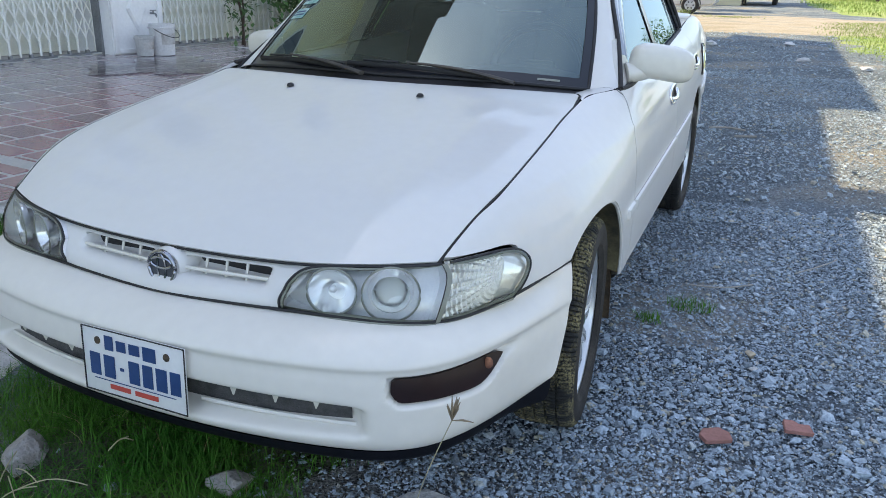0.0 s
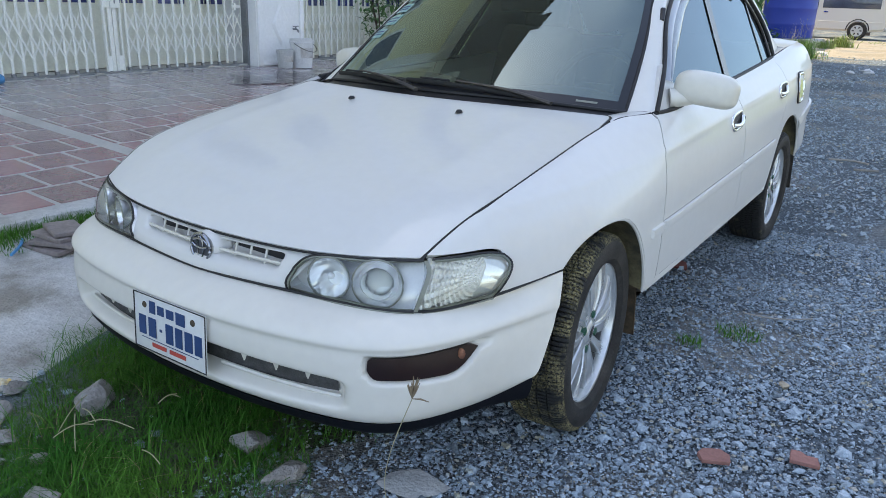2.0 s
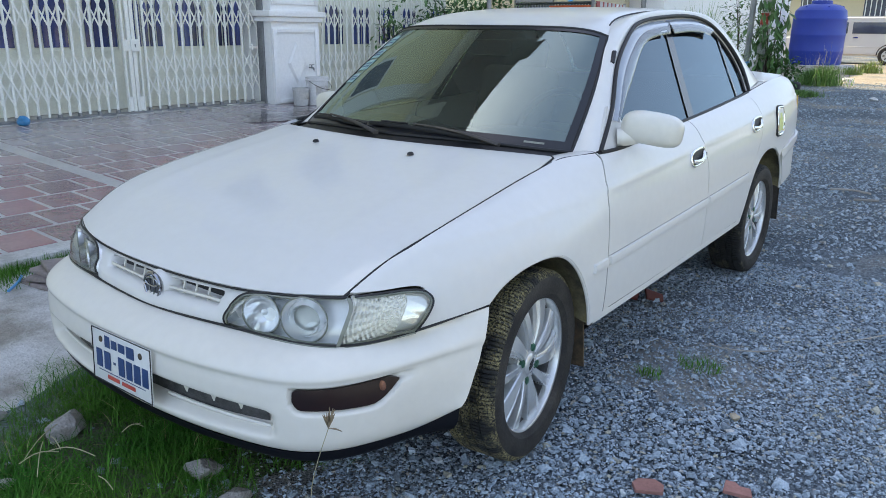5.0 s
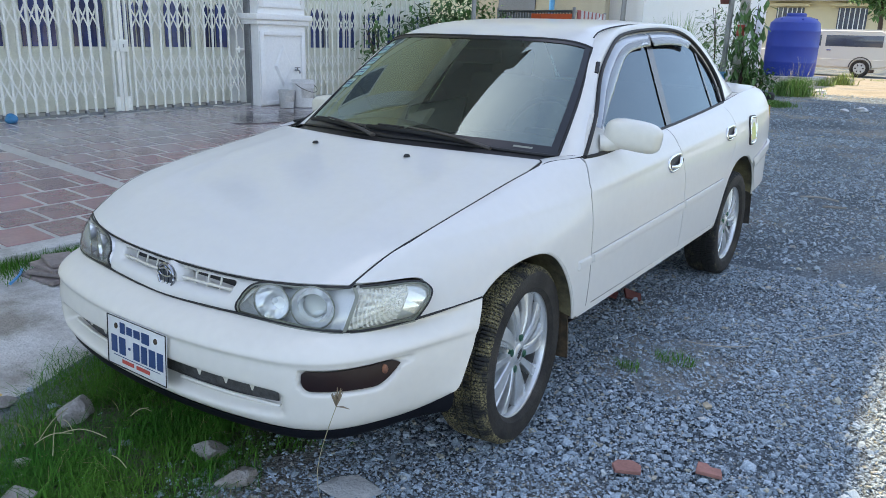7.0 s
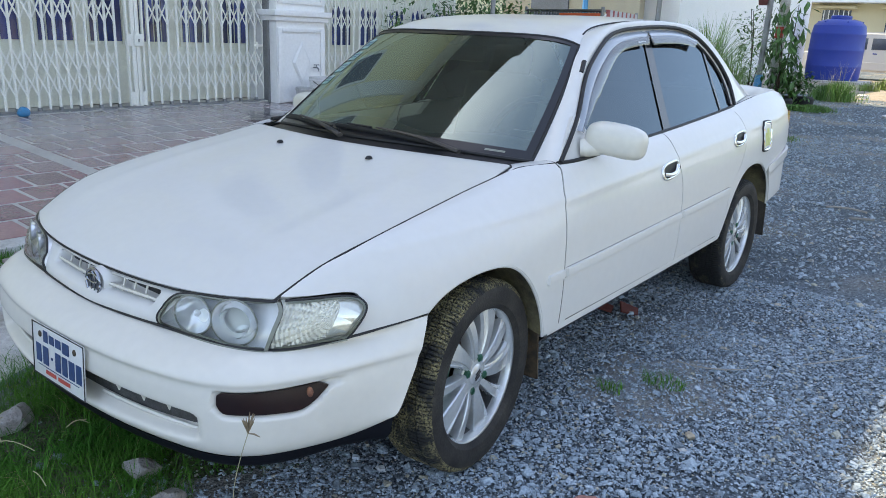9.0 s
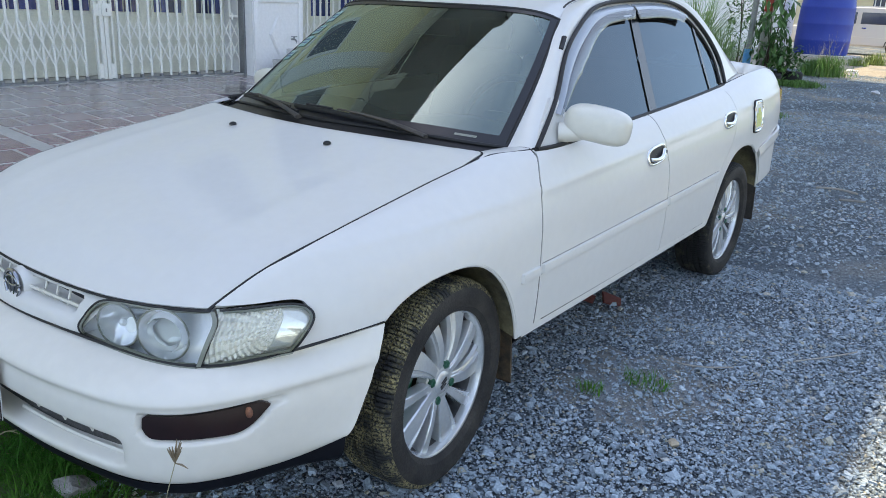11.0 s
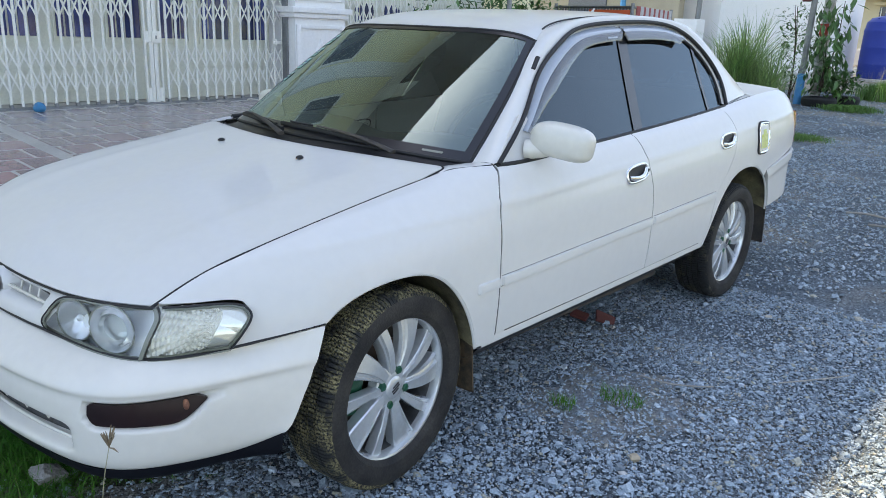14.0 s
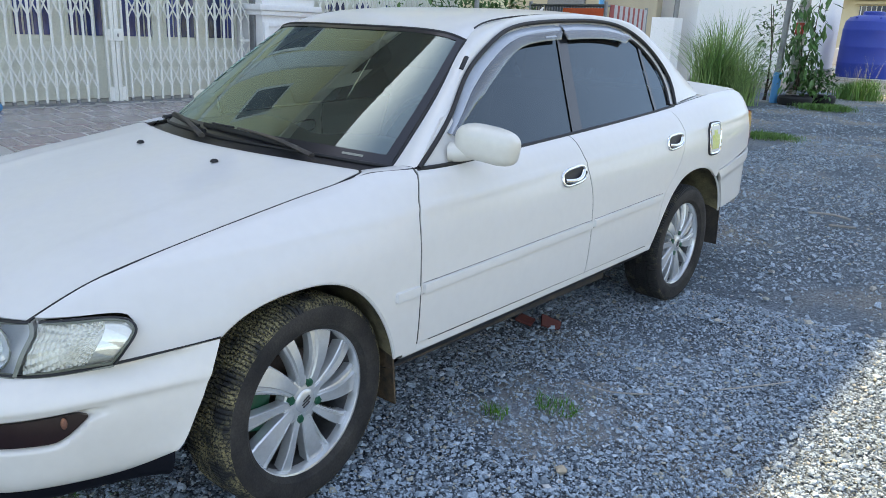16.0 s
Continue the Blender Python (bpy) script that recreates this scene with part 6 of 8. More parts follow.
def bucket(x, y, r, h, m, label, handle):
    o = thing("bucket", label, "bucket", "buckets by the pillar", m=pose(x, y, TZ(x)))
    v, f = revolve([(0.0, 0.0), (0.0, r * 0.82), (h * 0.85, r * 0.96), (h * 0.86, r * 1.04), (h * 0.90, r * 1.04), (h * 0.91, r * 0.98), (h, r), (h, r * 0.95), (0.02, r * 0.78), (0.02, 0.0)], 36, "z")
    mesh_object("body", v, f, m, o)
    v, f = revolve([(h * 0.35, r * 0.885 + 0.002), (h * 0.70, r * 0.935 + 0.002)], 20, "z", -0.9, 0.9)
    mesh_object("paper_label", v, f, CONCRETE, o, "faded printed label")
    if handle:
        a = np.linspace(0, math.pi, 16)
        tube("handle", np.stack([0.02 + 0.10 * np.sin(a) + r * 0.6 * np.sin(a), r * np.cos(a), h * 0.86 - 0.10 * np.sin(a)], 1), 0.004, BLACK, o, "thin wire handle")


bucket(-5.475, 4.82, 0.108, 0.22, TUB, "small grey plastic paint tub by the pillar", False)
bucket(-5.42, 5.055, 0.150, 0.35, BUCKET, "white plastic paint bucket by the pillar", True)

# blue bag and scraps at the gate's foot
BLUEBAG = mat("blue_plastic_bag", (0.05, 0.25, 0.50), 0.4, vary=0.2, scale=12, bump=0.3, spread=0)
bm = bmesh.new()
bmesh.ops.create_icosphere(bm, subdivisions=3, radius=0.056)
for v in bm.verts:
    v.co *= 1 + 0.5 * noise.noise(v.co * 14)
    v.co.z = max(v.co.z * 0.9, -0.05)
o = part("plastic_bag", bm, BLUEBAG, None, "", pose(-5.78, 1.51, TZ(-5.78) + 0.04))
tagged(o, "crumpled blue plastic bag at the foot of the gate", "bag")
rng = random.Random(5)
SCRAP = mat("pale_scrap", (0.55, 0.54, 0.50), 0.8, vary=0.2, spread=0.3)
for i in range(9):
    y = 1.8 + i * 0.36 + rng.uniform(-0.1, 0.1)
    pts = [(-5.80 + rng.uniform(-0.06, 0.06), y + k * 0.05, TZ(-5.8) + 0.008 + rng.uniform(0, 0.008)) for k in range(4)]
    s_ = tube("rope_scrap", spline(pts, 10), 0.008, SCRAP, None)
    tagged(s_, "pale scrap of rope on the terrace", "scrap", "scraps by the gate")

# puddle on the terrace
WATER = glass("water_film", (0.96, 0.96, 0.96), ior=1.33, rough=0.10)
a = np.linspace(0, 2 * math.pi, 60)
rr = 1 + 0.25 * np.sin(a * 3 + 1) + 0.15 * np.sin(a * 7)
ring = np.stack([-4.75 + 0.55 * rr * np.cos(a), 4.35 + 0.75 * rr * np.sin(a)], 1)
pud = np.array([[(-4.75 + (q[0] + 4.75) * k, 4.35 + (q[1] - 4.35) * k, 0) for q in ring] for k in (0.02, 0.5, 1.0)])
pud[..., 2] = TZ(pud[..., 0]) + 0.0085
o = sheet("puddle", pud, WATER, out=(0, 0, 1))
tagged(o, "thin film of water on the terrace tiles", "puddle", kind="structure")


# ---- loose stones of the lane ----
def stones(count, region, sizes, seed, name, keep=None, flat=(0.22, 0.48)):
    """Many angular stone chips as one mesh: jittered, flattened blocks."""
    g = np.random.default_rng(seed)
    x0, x1, y0, y1 = region
    p = np.stack([g.uniform(x0, x1, count), g.uniform(y0, y1, count)], 1)
    if keep is not None:
        p = p[keep(p[:, 0], p[:, 1], g)]
    n = len(p)
    s = sizes[0] * np.exp(g.normal(0, sizes[1], n))
    s = np.clip(s, sizes[0] * 0.4, sizes[2])
    cube = np.array([(-1, -1, -1), (1, -1, -1), (1, 1, -1), (-1, 1, -1), (-1, -1, 1), (1, -1, 1), (1, 1, 1), (-1, 1, 1)], float) * 0.5
    v = cube[None] * np.stack([np.ones(n), g.uniform(0.45, 1.0, n), g.uniform(*flat, n)], 1)[:, None]
    v = v * (1 + g.uniform(-0.42, 0.28, (n, 8, 1)) * np.array((1.0, 1.0, 0.35))) + g.uniform(-0.10, 0.10, (n, 8, 3)) * np.array((1.0, 1.0, 0.5))
    # the upper face is smaller and off centre, so that the flanks slope
    v[:, 4:, :2] = v[:, 4:, :2] * g.uniform(0.45, 0.92, (n, 1, 2)) + g.uniform(-0.16, 0.16, (n, 1, 2))
    v *= 1.12 * s[:, None, None]
    a = g.uniform(0, 2 * math.pi, n)
    tx, ty = g.normal(0, 0.23, n), g.normal(0, 0.23, n)
    c, si = np.cos(a)[:, None], np.sin(a)[:, None]
    v = np.stack([v[..., 0], v[..., 1] * np.cos(tx)[:, None] - v[..., 2] * np.sin(tx)[:, None], v[..., 1] * np.sin(tx)[:, None] + v[..., 2] * np.cos(tx)[:, None]], -1)
    v = np.stack([v[..., 0] * np.cos(ty)[:, None] + v[..., 2] * np.sin(ty)[:, None], v[..., 1], -v[..., 0] * np.sin(ty)[:, None] + v[..., 2] * np.cos(ty)[:, None]], -1)
    v = np.stack([v[..., 0] * c - v[..., 1] * si, v[..., 0] * si + v[..., 1] * c, v[..., 2]], -1)
    low = ground_z(p[:, 0], p[:, 1]) - 0.012 + s * 0.18 + g.uniform(0, 0.011, n)
    v += np.c_[p, low][:, None]
    quads = np.array([(4, 5, 6, 7), (0, 1, 5, 4), (1, 2, 6, 5), (2, 3, 7, 6), (3, 0, 4, 7)])
    f = (quads[None] + (np.arange(n) * 8)[:, None, None]).reshape(-1)
    me = bpy.data.meshes.new(name)
    me.vertices.add(n * 8)
    me.vertices.foreach_set("co", v.reshape(-1).astype(np.float32))
    me.loops.add(len(f))
    me.loops.foreach_set("vertex_index", f.astype(np.int32))
    me.polygons.add(n * 5)
    me.polygons.foreach_set("loop_start", np.arange(0, len(f), 4, dtype=np.int32))
    me.update(calc_edges=True)
    me.validate()
    me.shade_flat()
    me.materials.append(CHIPS)
    return new(name, me)


def chip_material():
    m = bpy.data.materials.new("stone_chips")
    m.use_nodes = True
    n, k = m.node_tree.nodes, m.node_tree.links
    b = n["Principled BSDF"]
    b.inputs["Roughness"].default_value = 0.8
    geo, ramp = n.new("ShaderNodeNewGeometry"), n.new("ShaderNodeValToRGB")
    e = ramp.color_ramp.elements
    e[0].position, e[0].color = 0.0, (0.145, 0.175, 0.20, 1)
    e[1].position, e[1].color = 1.0, (0.52, 0.52, 0.50, 1)
    for pos, col in ((0.40, (0.325, 0.397, 0.455, 1)), (0.78, (0.40, 0.48, 0.55, 1)), (0.91, (0.49, 0.57, 0.64, 1)), (0.925, (0.40, 0.40, 0.32, 1)), (0.975, (0.42, 0.40, 0.34, 1))):
        q = e.new(pos)
        q.color = col
    k.new(geo.outputs["Random Per Island"], ramp.inputs["Fac"])
    tc, ns = n.new("ShaderNodeTexCoord"), n.new("ShaderNodeTexNoise")
    ns.inputs["Scale"].default_value, ns.inputs["Detail"].default_value = 140, 4
    k.new(tc.outputs["Object"], ns.inputs["Vector"])
    mx = n.new("ShaderNodeMix")
    mx.data_type, mx.blend_type = "RGBA", "MULTIPLY"
    mr = n.new("ShaderNodeMapRange")
    mr.inputs["From Min"].default_value, mr.inputs["From Max"].default_value = 0.3, 0.7
    mr.inputs["To Min"].default_value, mr.inputs["To Max"].default_value = 0.65, 1.2
    k.new(ns.outputs["Fac"], mr.inputs["Value"])
    mx.inputs["Factor"].default_value = 0.8
    k.new(ramp.outputs["Color"], mx.inputs["A"])
    k.new(mr.outputs["Result"], mx.inputs["B"])
    k.new(mx.outputs["Result"], b.inputs["Base Color"])
    bp = n.new("ShaderNodeBump")
    bp.inputs["Strength"].default_value, bp.inputs["Distance"].default_value = 0.3, 0.004
    k.new(ns.outputs["Fac"], bp.inputs["Height"])
    k.new(bp.outputs["Normal"], b.inputs["Normal"])
    return m


CHIPS = chip_material()


def lane_near(x, y, g):
    lawn = (x < 0.24 + 0.14 * np.sin(y * 9)) & (y < -0.44)
    bare = (np.array([noise.noise((a * 1.4, b * 1.4, 3.0)) for a, b in zip(x, y)]) > 0.34) | (((x - 1.0) / 0.34) ** 2 + ((y - 0.98) / 0.40) ** 2 < 0.8 + 0.5 * np.sin(x * 23) * np.sin(y * 19))
    return ~(lawn & (g.uniform(0, 1, len(x)) > 0.16)) & ~(bare & (g.uniform(0, 1, len(x)) > 0.45))


def lane_coarse(x, y, g):
    # coarser stones lie further out from the car
    return lane_near(x, y, g) & (g.uniform(0, 1, len(x)) < np.clip((x - 0.45) / 1.1 + 0.5 * np.clip(-y - 0.5, 0, 1), 0.18, 1))


def lane_far(x, y, g):
    fade = np.clip(1.25 - (y - 2.6) / 20, 0.15, 1)
    bare = np.array([noise.noise((a * 0.9, b * 0.9, 3.0)) for a, b in zip(x, y)]) > 0.36
    return (g.uniform(0, 1, len(x)) < fade) & ~(bare & (g.uniform(0, 1, len(x)) > 0.3))


def lane_back(x, y, g):
    return (g.uniform(0, 1, len(x)) < np.clip((y + 6.2) / 2.5, 0.1, 1)) & ((x > 0.5 + 0.2 * np.sin(y * 5)) | (y < -2.0 - 0.3 * np.sin(x * 4)))


# dusty earth showing through the stones beside the front wheel
EARTH = patchy("grey_brown_earth", ((0.21, 0.215, 0.195), (0.25, 0.255, 0.245), (0.24, 0.26, 0.28)), scale=6, fine=160, bump=0.6, speck=0.25)
a_, k_ = np.meshgrid(np.linspace(0, 2 * math.pi, 72), np.linspace(0, 1, 10))
rr_ = k_ * (1 + 0.16 * np.sin(a_ * 5 + 1) + 0.10 * np.sin(a_ * 11))
ex_, ey_ = 1.0 + 0.33 * rr_ * np.cos(a_), 0.98 + 0.40 * rr_ * np.sin(a_)
en_ = np.array([noise.noise((x * 1.3, y * 1.3, 0)) for x, y in zip(ex_.ravel(), ey_.ravel())]).reshape(ex_.shape)
o = sheet("earth_patch", np.dstack([ex_, ey_, 0.012 * en_ - 0.008 - 0.012 * k_ ** 4]), EARTH, out=(0, 0, 1))
tagged(o, "bare dusty earth among the gravel", "ground", kind="structure")

lane = [stones(185000, (0.0, 3.0, -1.5, 2.7), (0.0060, 0.42, 0.020), 1, "gravel", lane_near),
        stones(15000, (0.0, 3.0, -1.5, 2.7), (0.0125, 0.38, 0.036), 2, "gravel", lane_coarse, (0.22, 0.45)),
        stones(74000, (-0.8, 4.0, 2.6, 10.0), (0.0090, 0.50, 0.036), 3, "gravel", lane_far),
        stones(20000, (-3.0, 5.0, 9.5, 21.0), (0.015, 0.50, 0.050), 8, "gravel", lane_far),
        stones(700, (0.1, 3.0, -1.5, 0.6), (0.022, 0.28, 0.048), 4, "gravel", lane_near, (0.25, 0.5)),
        stones(6000, (-0.85, 0.6, -1.5, 3.0), (0.011, 0.5, 0.036), 6, "gravel", lambda x, y, g: (y > -0.45) | (g.uniform(0, 1, len(x)) < 0.10)),
        stones(8000, (3.0, 6.5, -1.5, 5.0), (0.018, 0.45, 0.05), 7, "gravel", lane_near),
        stones(12000, (-0.7, 7.0, -6.0, -1.4), (0.021, 0.45, 0.05), 9, "gravel", lane_back),
        stones(5000, (4.0, 8.0, 4.5, 12.0), (0.022, 0.45, 0.06), 10, "gravel", lane_far)]
for o in lane:
    tagged(o, "grey angular crushed gravel lying on the lane", "gravel", kind="stuff")


def rock(name, x, y, s, seed, label, category="stone", m=None, group="stones by the bumper", flat=0.6):
    bm = bmesh.new()
    bmesh.ops.create_icosphere(bm, subdivisions=4, radius=1.0)
    off = Vector((seed * 3.1, seed * 1.7, 0))
    for v in bm.verts:
        d = 1 + 0.30 * noise.noise(v.co * 1.1 + off) + 0.04 * noise.noise(v.co * 6 + off)
        for k in range(10):
            c = Vector((math.sin(seed * 2.3 + k * 1.9), math.cos(seed * 1.1 + k * 2.7), math.sin(seed + k * 3.3) * 0.9 + 0.3)).normalized()
            d = min(d, (0.64 + 0.03 * noise.noise(v.co * 5 + off)) / max(v.co.dot(c), 0.05))
        v.co = Vector((v.co.x * s[0], v.co.y * s[1], v.co.z * s[2])) * d
    bmesh.ops.recalc_face_normals(bm, faces=bm.faces)
    o = part(name, bm, m, None, "", pose(x, y, float(ground_z(x, y)) + s[2] * 0.45, 0, 0, seed * 40), smooth=18)
    return tagged(o, label, category, group)


ROCK = mat("grey_limestone", (0.40, 0.385, 0.37), 0.9, vary=0.22, scale=22, fine=110, bump=0.7, tint=(0.24, 0.215, 0.19), spread=0.15)
rock("stone", 0.105, -0.725, (0.062, 0.050, 0.045), 1, "grey rough stone in the grass before the bumper", m=ROCK)
rock("stone", 0.290, -0.755, (0.075, 0.045, 0.030), 2, "flat grey stone at the edge of the grass", m=ROCK)
rock("stone", -0.465, -0.850, (0.095, 0.060, 0.052), 3, "broken pale stone lying in the grass", m=ROCK)
for i, (x, y, a) in enumerate(((-0.629, -1.061, 0.055), (-0.478, -1.139, 0.062), (-0.385, -1.215, 0.050), (-0.745, -0.965, 0.045))):
    rock("stone", x, y, (a, a * 0.8, a * 0.45), 31 + i, "dull grey lump of concrete half sunk in the grass", m=ROCK)
rock("stone", -0.110, -1.220, (0.070, 0.050, 0.035), 4, "pale stone in the grass", m=ROCK)
rock("stone", 0.585, -0.575, (0.12, 0.075, 0.006), 5, "flat slab of broken pale concrete among the gravel", m=mat("broken_pale_concrete", (0.56, 0.56, 0.55), 0.9, vary=0.15, scale=16, fine=90, bump=0.5, tint=(0.38, 0.38, 0.36), spread=0))
rock("stone", -0.30, -1.12, (0.035, 0.03, 0.02), 6, "small grey stone in the grass", m=ROCK)
rock("stone", 1.275, 0.650, (0.024, 0.020, 0.014), 7, "pale buff pebble on the gravel", m=mat("buff_pebble", (0.42, 0.36, 0.26), 0.8, vary=0.1, spread=0))

BRICK = mat("terracotta_fragment", (0.36, 0.175, 0.145), 0.85, vary=0.16, scale=15, fine=120, bump=0.15, spread=0.1)


# Darker copy of BRICK, shade under the car put in; also the pot's red.
DARKRED = mat("shade_dark_red", (0.17, 0.055, 0.045), 0.85, vary=0.2, scale=15, fine=120, bump=0.15, spread=0.1)


def shard(x, y, pts, turn, tilt, label, m=BRICK):
    bm = bmesh.new()
    f = bm.faces.new([bm.verts.new((a * 0.85, b * 0.85, 0)) for a, b in pts])
    ex = bmesh.ops.extrude_face_region(bm, geom=[f])
    bmesh.ops.translate(bm, vec=(0, 0, 0.014), verts=[v for v in ex["geom"] if isinstance(v, bmesh.types.BMVert)])
    bmesh.ops.recalc_face_normals(bm, faces=bm.faces)
    bmesh.ops.bevel(bm, geom=bm.edges[:], offset=0.0015, segments=1, affect="EDGES")
    o = part("tile_fragment", bm, m, None, "", pose(x, y, float(ground_z(x, y)) + 0.010, tilt, tilt * 0.5, turn), smooth=0)
    tagged(o, label, "tile fragment", "terracotta fragments")


shard(1.208, 0.035, [(-0.050, -0.030), (0.045, -0.034), (0.055, 0.005), (0.030, 0.035), (-0.030, 0.034), (-0.055, 0.010)], 35, 6, "broken terracotta tile fragment on the gravel")
shard(1.425, 0.178, [(-0.045, -0.028), (0.050, -0.018), (0.040, 0.024), (0.005, 0.020), (-0.012, 0.034), (-0.045, 0.030)], 10, 8, "smaller broken terracotta tile fragment on the gravel")
shard(0.560, 1.66, [(-0.06, -0.035), (0.05, -0.04), (0.065, 0.02), (-0.05, 0.045)], 50, 30, "tile fragment under the car, its red darkened for the shade there", DARKRED)
shard(0.46, 1.60, [(-0.05, -0.03), (0.05, -0.035), (0.045, 0.03), (-0.045, 0.035)], 10, 12, "tile fragment under the car, its red darkened for the shade there", DARKRED)

# stack of broken slabs by the kerb, thin blue pipe, loose sticks
SLATE = mat("grey_brown_slab", (0.30, 0.255, 0.24), 0.75, vary=0.2, scale=8, fine=60, bump=0.2, spread=0.25)
for i, (dx, dy, a, w, l) in enumerate(((0, 0, 12, 0.24, 0.17), (0.03, 0.02, 25, 0.22, 0.16), (0.0, 0.04, 5, 0.21, 0.16), (0.02, 0.05, -14, 0.19, 0.14))):
    z = float(ground_z(-1.70, 0.0)) + 0.03 + i * 0.024
    o = part("slab", box_data((w, l, 0.022), 0.004, 1), SLATE, None, "", pose(-1.70 + dx, -0.28 + dy, z, 1.5 * (-1) ** i, 1, a))
    tagged(o, "broken grey-brown paving slab in a low stack", "slab", "stacked slabs by the kerb")
BLUEPIPE = mat("blue_pipe_plastic", (0.08, 0.30, 0.60), 0.4, vary=0.1, spread=0)
o = tube("pipe_offcut", spline([(-1.84, -0.35, 0.135), (-1.74, -0.41, 0.14), (-1.66, -0.49, 0.135)], 10), 0.007, BLUEPIPE)
tagged(o, "thin blue plastic pipe offcut on the concrete", "pipe")
STICK = mat("dry_stick", (0.36, 0.34, 0.30), 0.9, vary=0.2, spread=0.2)
for pts, r in (([(1.42, 1.55, 0.02), (1.55, 1.72, 0.03), (1.60, 1.84, 0.02)], 0.0028), ([(0.72, 5.05, 0.055), (0.86, 5.10, 0.06), (1.02, 5.06, 0.055)], 0.009), ([(1.0, 1.2, 0.02), (1.12, 1.22, 0.02), (1.25, 1.32, 0.02)], 0.003), ([(0.95, 4.75, 0.05), (1.12, 4.80, 0.055)], 0.010)):
    o = tube("stick", spline(pts, 10), r, STICK)
    tagged(o, "dry stick lying on the gravel", "stick", "sticks on the lane")


# ---- grass ----
def blades(name, roots, height, width, seed, material, lean=0.6, label="", bend=0.9):
    """Grass blades as one mesh: each a thin bent ribbon of three pieces."""
    g = np.random.default_rng(seed)
    n = len(roots)
    h = height * g.uniform(0.45, 1.25, n)
    a = g.uniform(0, 2 * math.pi, n)
    d = np.stack([np.cos(a), np.sin(a)], 1)
    side_ = np.stack([-d[:, 1], d[:, 0]], 1)
    l = lean * g.uniform(0.1, 1.0, n)
    rows_ = []
    for t, w in ((0, 1.0), (0.45, 0.85), (0.8, 0.5), (1.0, 0.06)):
        off = (l * h * (t ** (1.0 + bend)))[:, None] * d
        z = roots[:, 2] + h * (t - 0.35 * l * t * t)
        c = np.c_[roots[:, :2] + off, z]
        wv = np.c_[side_ * (width * w / 2), np.zeros(n)]
        rows_ += [c - wv, c + wv]
    v = np.stack(rows_, 1)
    f = np.array([(0, 1, 3, 2), (2, 3, 5, 4), (4, 5, 7, 6)])
    f = (f[None] + (np.arange(n) * 8)[:, None, None]).reshape(-1)
    me = bpy.data.meshes.new(name)
    me.vertices.add(n * 8)
    me.vertices.foreach_set("co", v.reshape(-1).astype(np.float32))
    me.loops.add(len(f))
    me.loops.foreach_set("vertex_index", f.astype(np.int32))
    me.polygons.add(n * 3)
    me.polygons.foreach_set("loop_start", np.arange(0, len(f), 4, dtype=np.int32))
    me.update(calc_edges=True)
    me.materials.append(material)
    o = new(name, me)
    return o


def leaf_mat(name, colour, tint, island=0.35, rough=0.5):
    m = mat(name, colour, rough, vary=0.2, scale=2.0, fine=30, bump=0.0, tint=tint, island=island, spread=0)
    b = m.node_tree.nodes["Principled BSDF"]
    b.inputs["Subsurface Weight"].default_value = 0.0
    return m


GRASS = leaf_mat("lawn_grass", (0.038, 0.148, 0.016), (0.118, 0.245, 0.030), rough=0.75)
GRASS.node_tree.nodes["Principled BSDF"].inputs["Specular IOR Level"].default_value = 0.2
DRY = leaf_mat("dry_grass", (0.30, 0.25, 0.11), (0.38, 0.33, 0.17))
REED = leaf_mat("lemongrass_leaf", (0.17, 0.31, 0.085), (0.34, 0.44, 0.17))
LEAF = leaf_mat("shrub_leaf", (0.065, 0.155, 0.042), (0.13, 0.23, 0.07))


def root_points(n, region, seed, keep=None, z=None):
    g = np.random.default_rng(seed)
    p = np.stack([g.uniform(region[0], region[1], n), g.uniform(region[2], region[3], n)], 1)
    if keep is not None:
        p = p[keep(p[:, 0], p[:, 1], g)]
    return np.c_[p, (ground_z(p[:, 0], p[:, 1]) if z is None else np.full(len(p), z)) - 0.008]


def lawn(x, y, g):
    edge = -0.45 - 0.10 * np.sin(x * 7) - 0.06 * np.sin(x * 19)
    inside = (x > -0.98 + 0.06 * np.sin(y * 11) + 0.75 * np.clip(-0.65 - y, 0, 0.6)) & (x < 0.36 + 0.10 * np.sin(y * 13)) & (y < edge + 0.15)
    dens = np.array([noise.noise((a * 4, b * 4, 0)) for a, b in zip(x, y)])
    left = -0.98 + 0.75 * np.clip(-0.65 - y, 0, 0.6)
    fade = np.clip((0.36 - x) / 0.35, 0.05, 1) * np.clip((x - left) / 0.40, 0.12, 1)
    return inside & (g.uniform(0, 1, len(x)) < np.clip(0.80 + 1.3 * dens, 0.15, 1) * fade)


# Damp soil, its colours also dark to paint the shade under the bumper.
SOIL = patchy("dark_lawn_soil", ((0.045, 0.045, 0.032), (0.075, 0.07, 0.052), (0.11, 0.105, 0.085)), scale=7, fine=120, bump=0.8, speck=0.35)
sx_, sy_ = np.meshgrid(np.linspace(0, 1, 40), np.linspace(0, 1, 44))
lx_ = -0.74 + 0.75 * np.clip(1.40 - 1.75 * sy_, 0, 0.6) + (1.02 - 0.75 * np.clip(1.40 - 1.75 * sy_, 0, 0.6)) * sx_ + 0.08 * np.sin(sy_ * 23) * (2 * sx_ - 1)
ly_ = -2.05 + 1.75 * sy_
en_ = np.array([noise.noise((x * 1.3, y * 1.3, 0)) for x, y in zip(lx_.ravel(), ly_.ravel())]).reshape(lx_.shape)
low_ = np.maximum(np.abs(2 * sx_ - 1), np.abs(2 * sy_ - 1)) ** 10
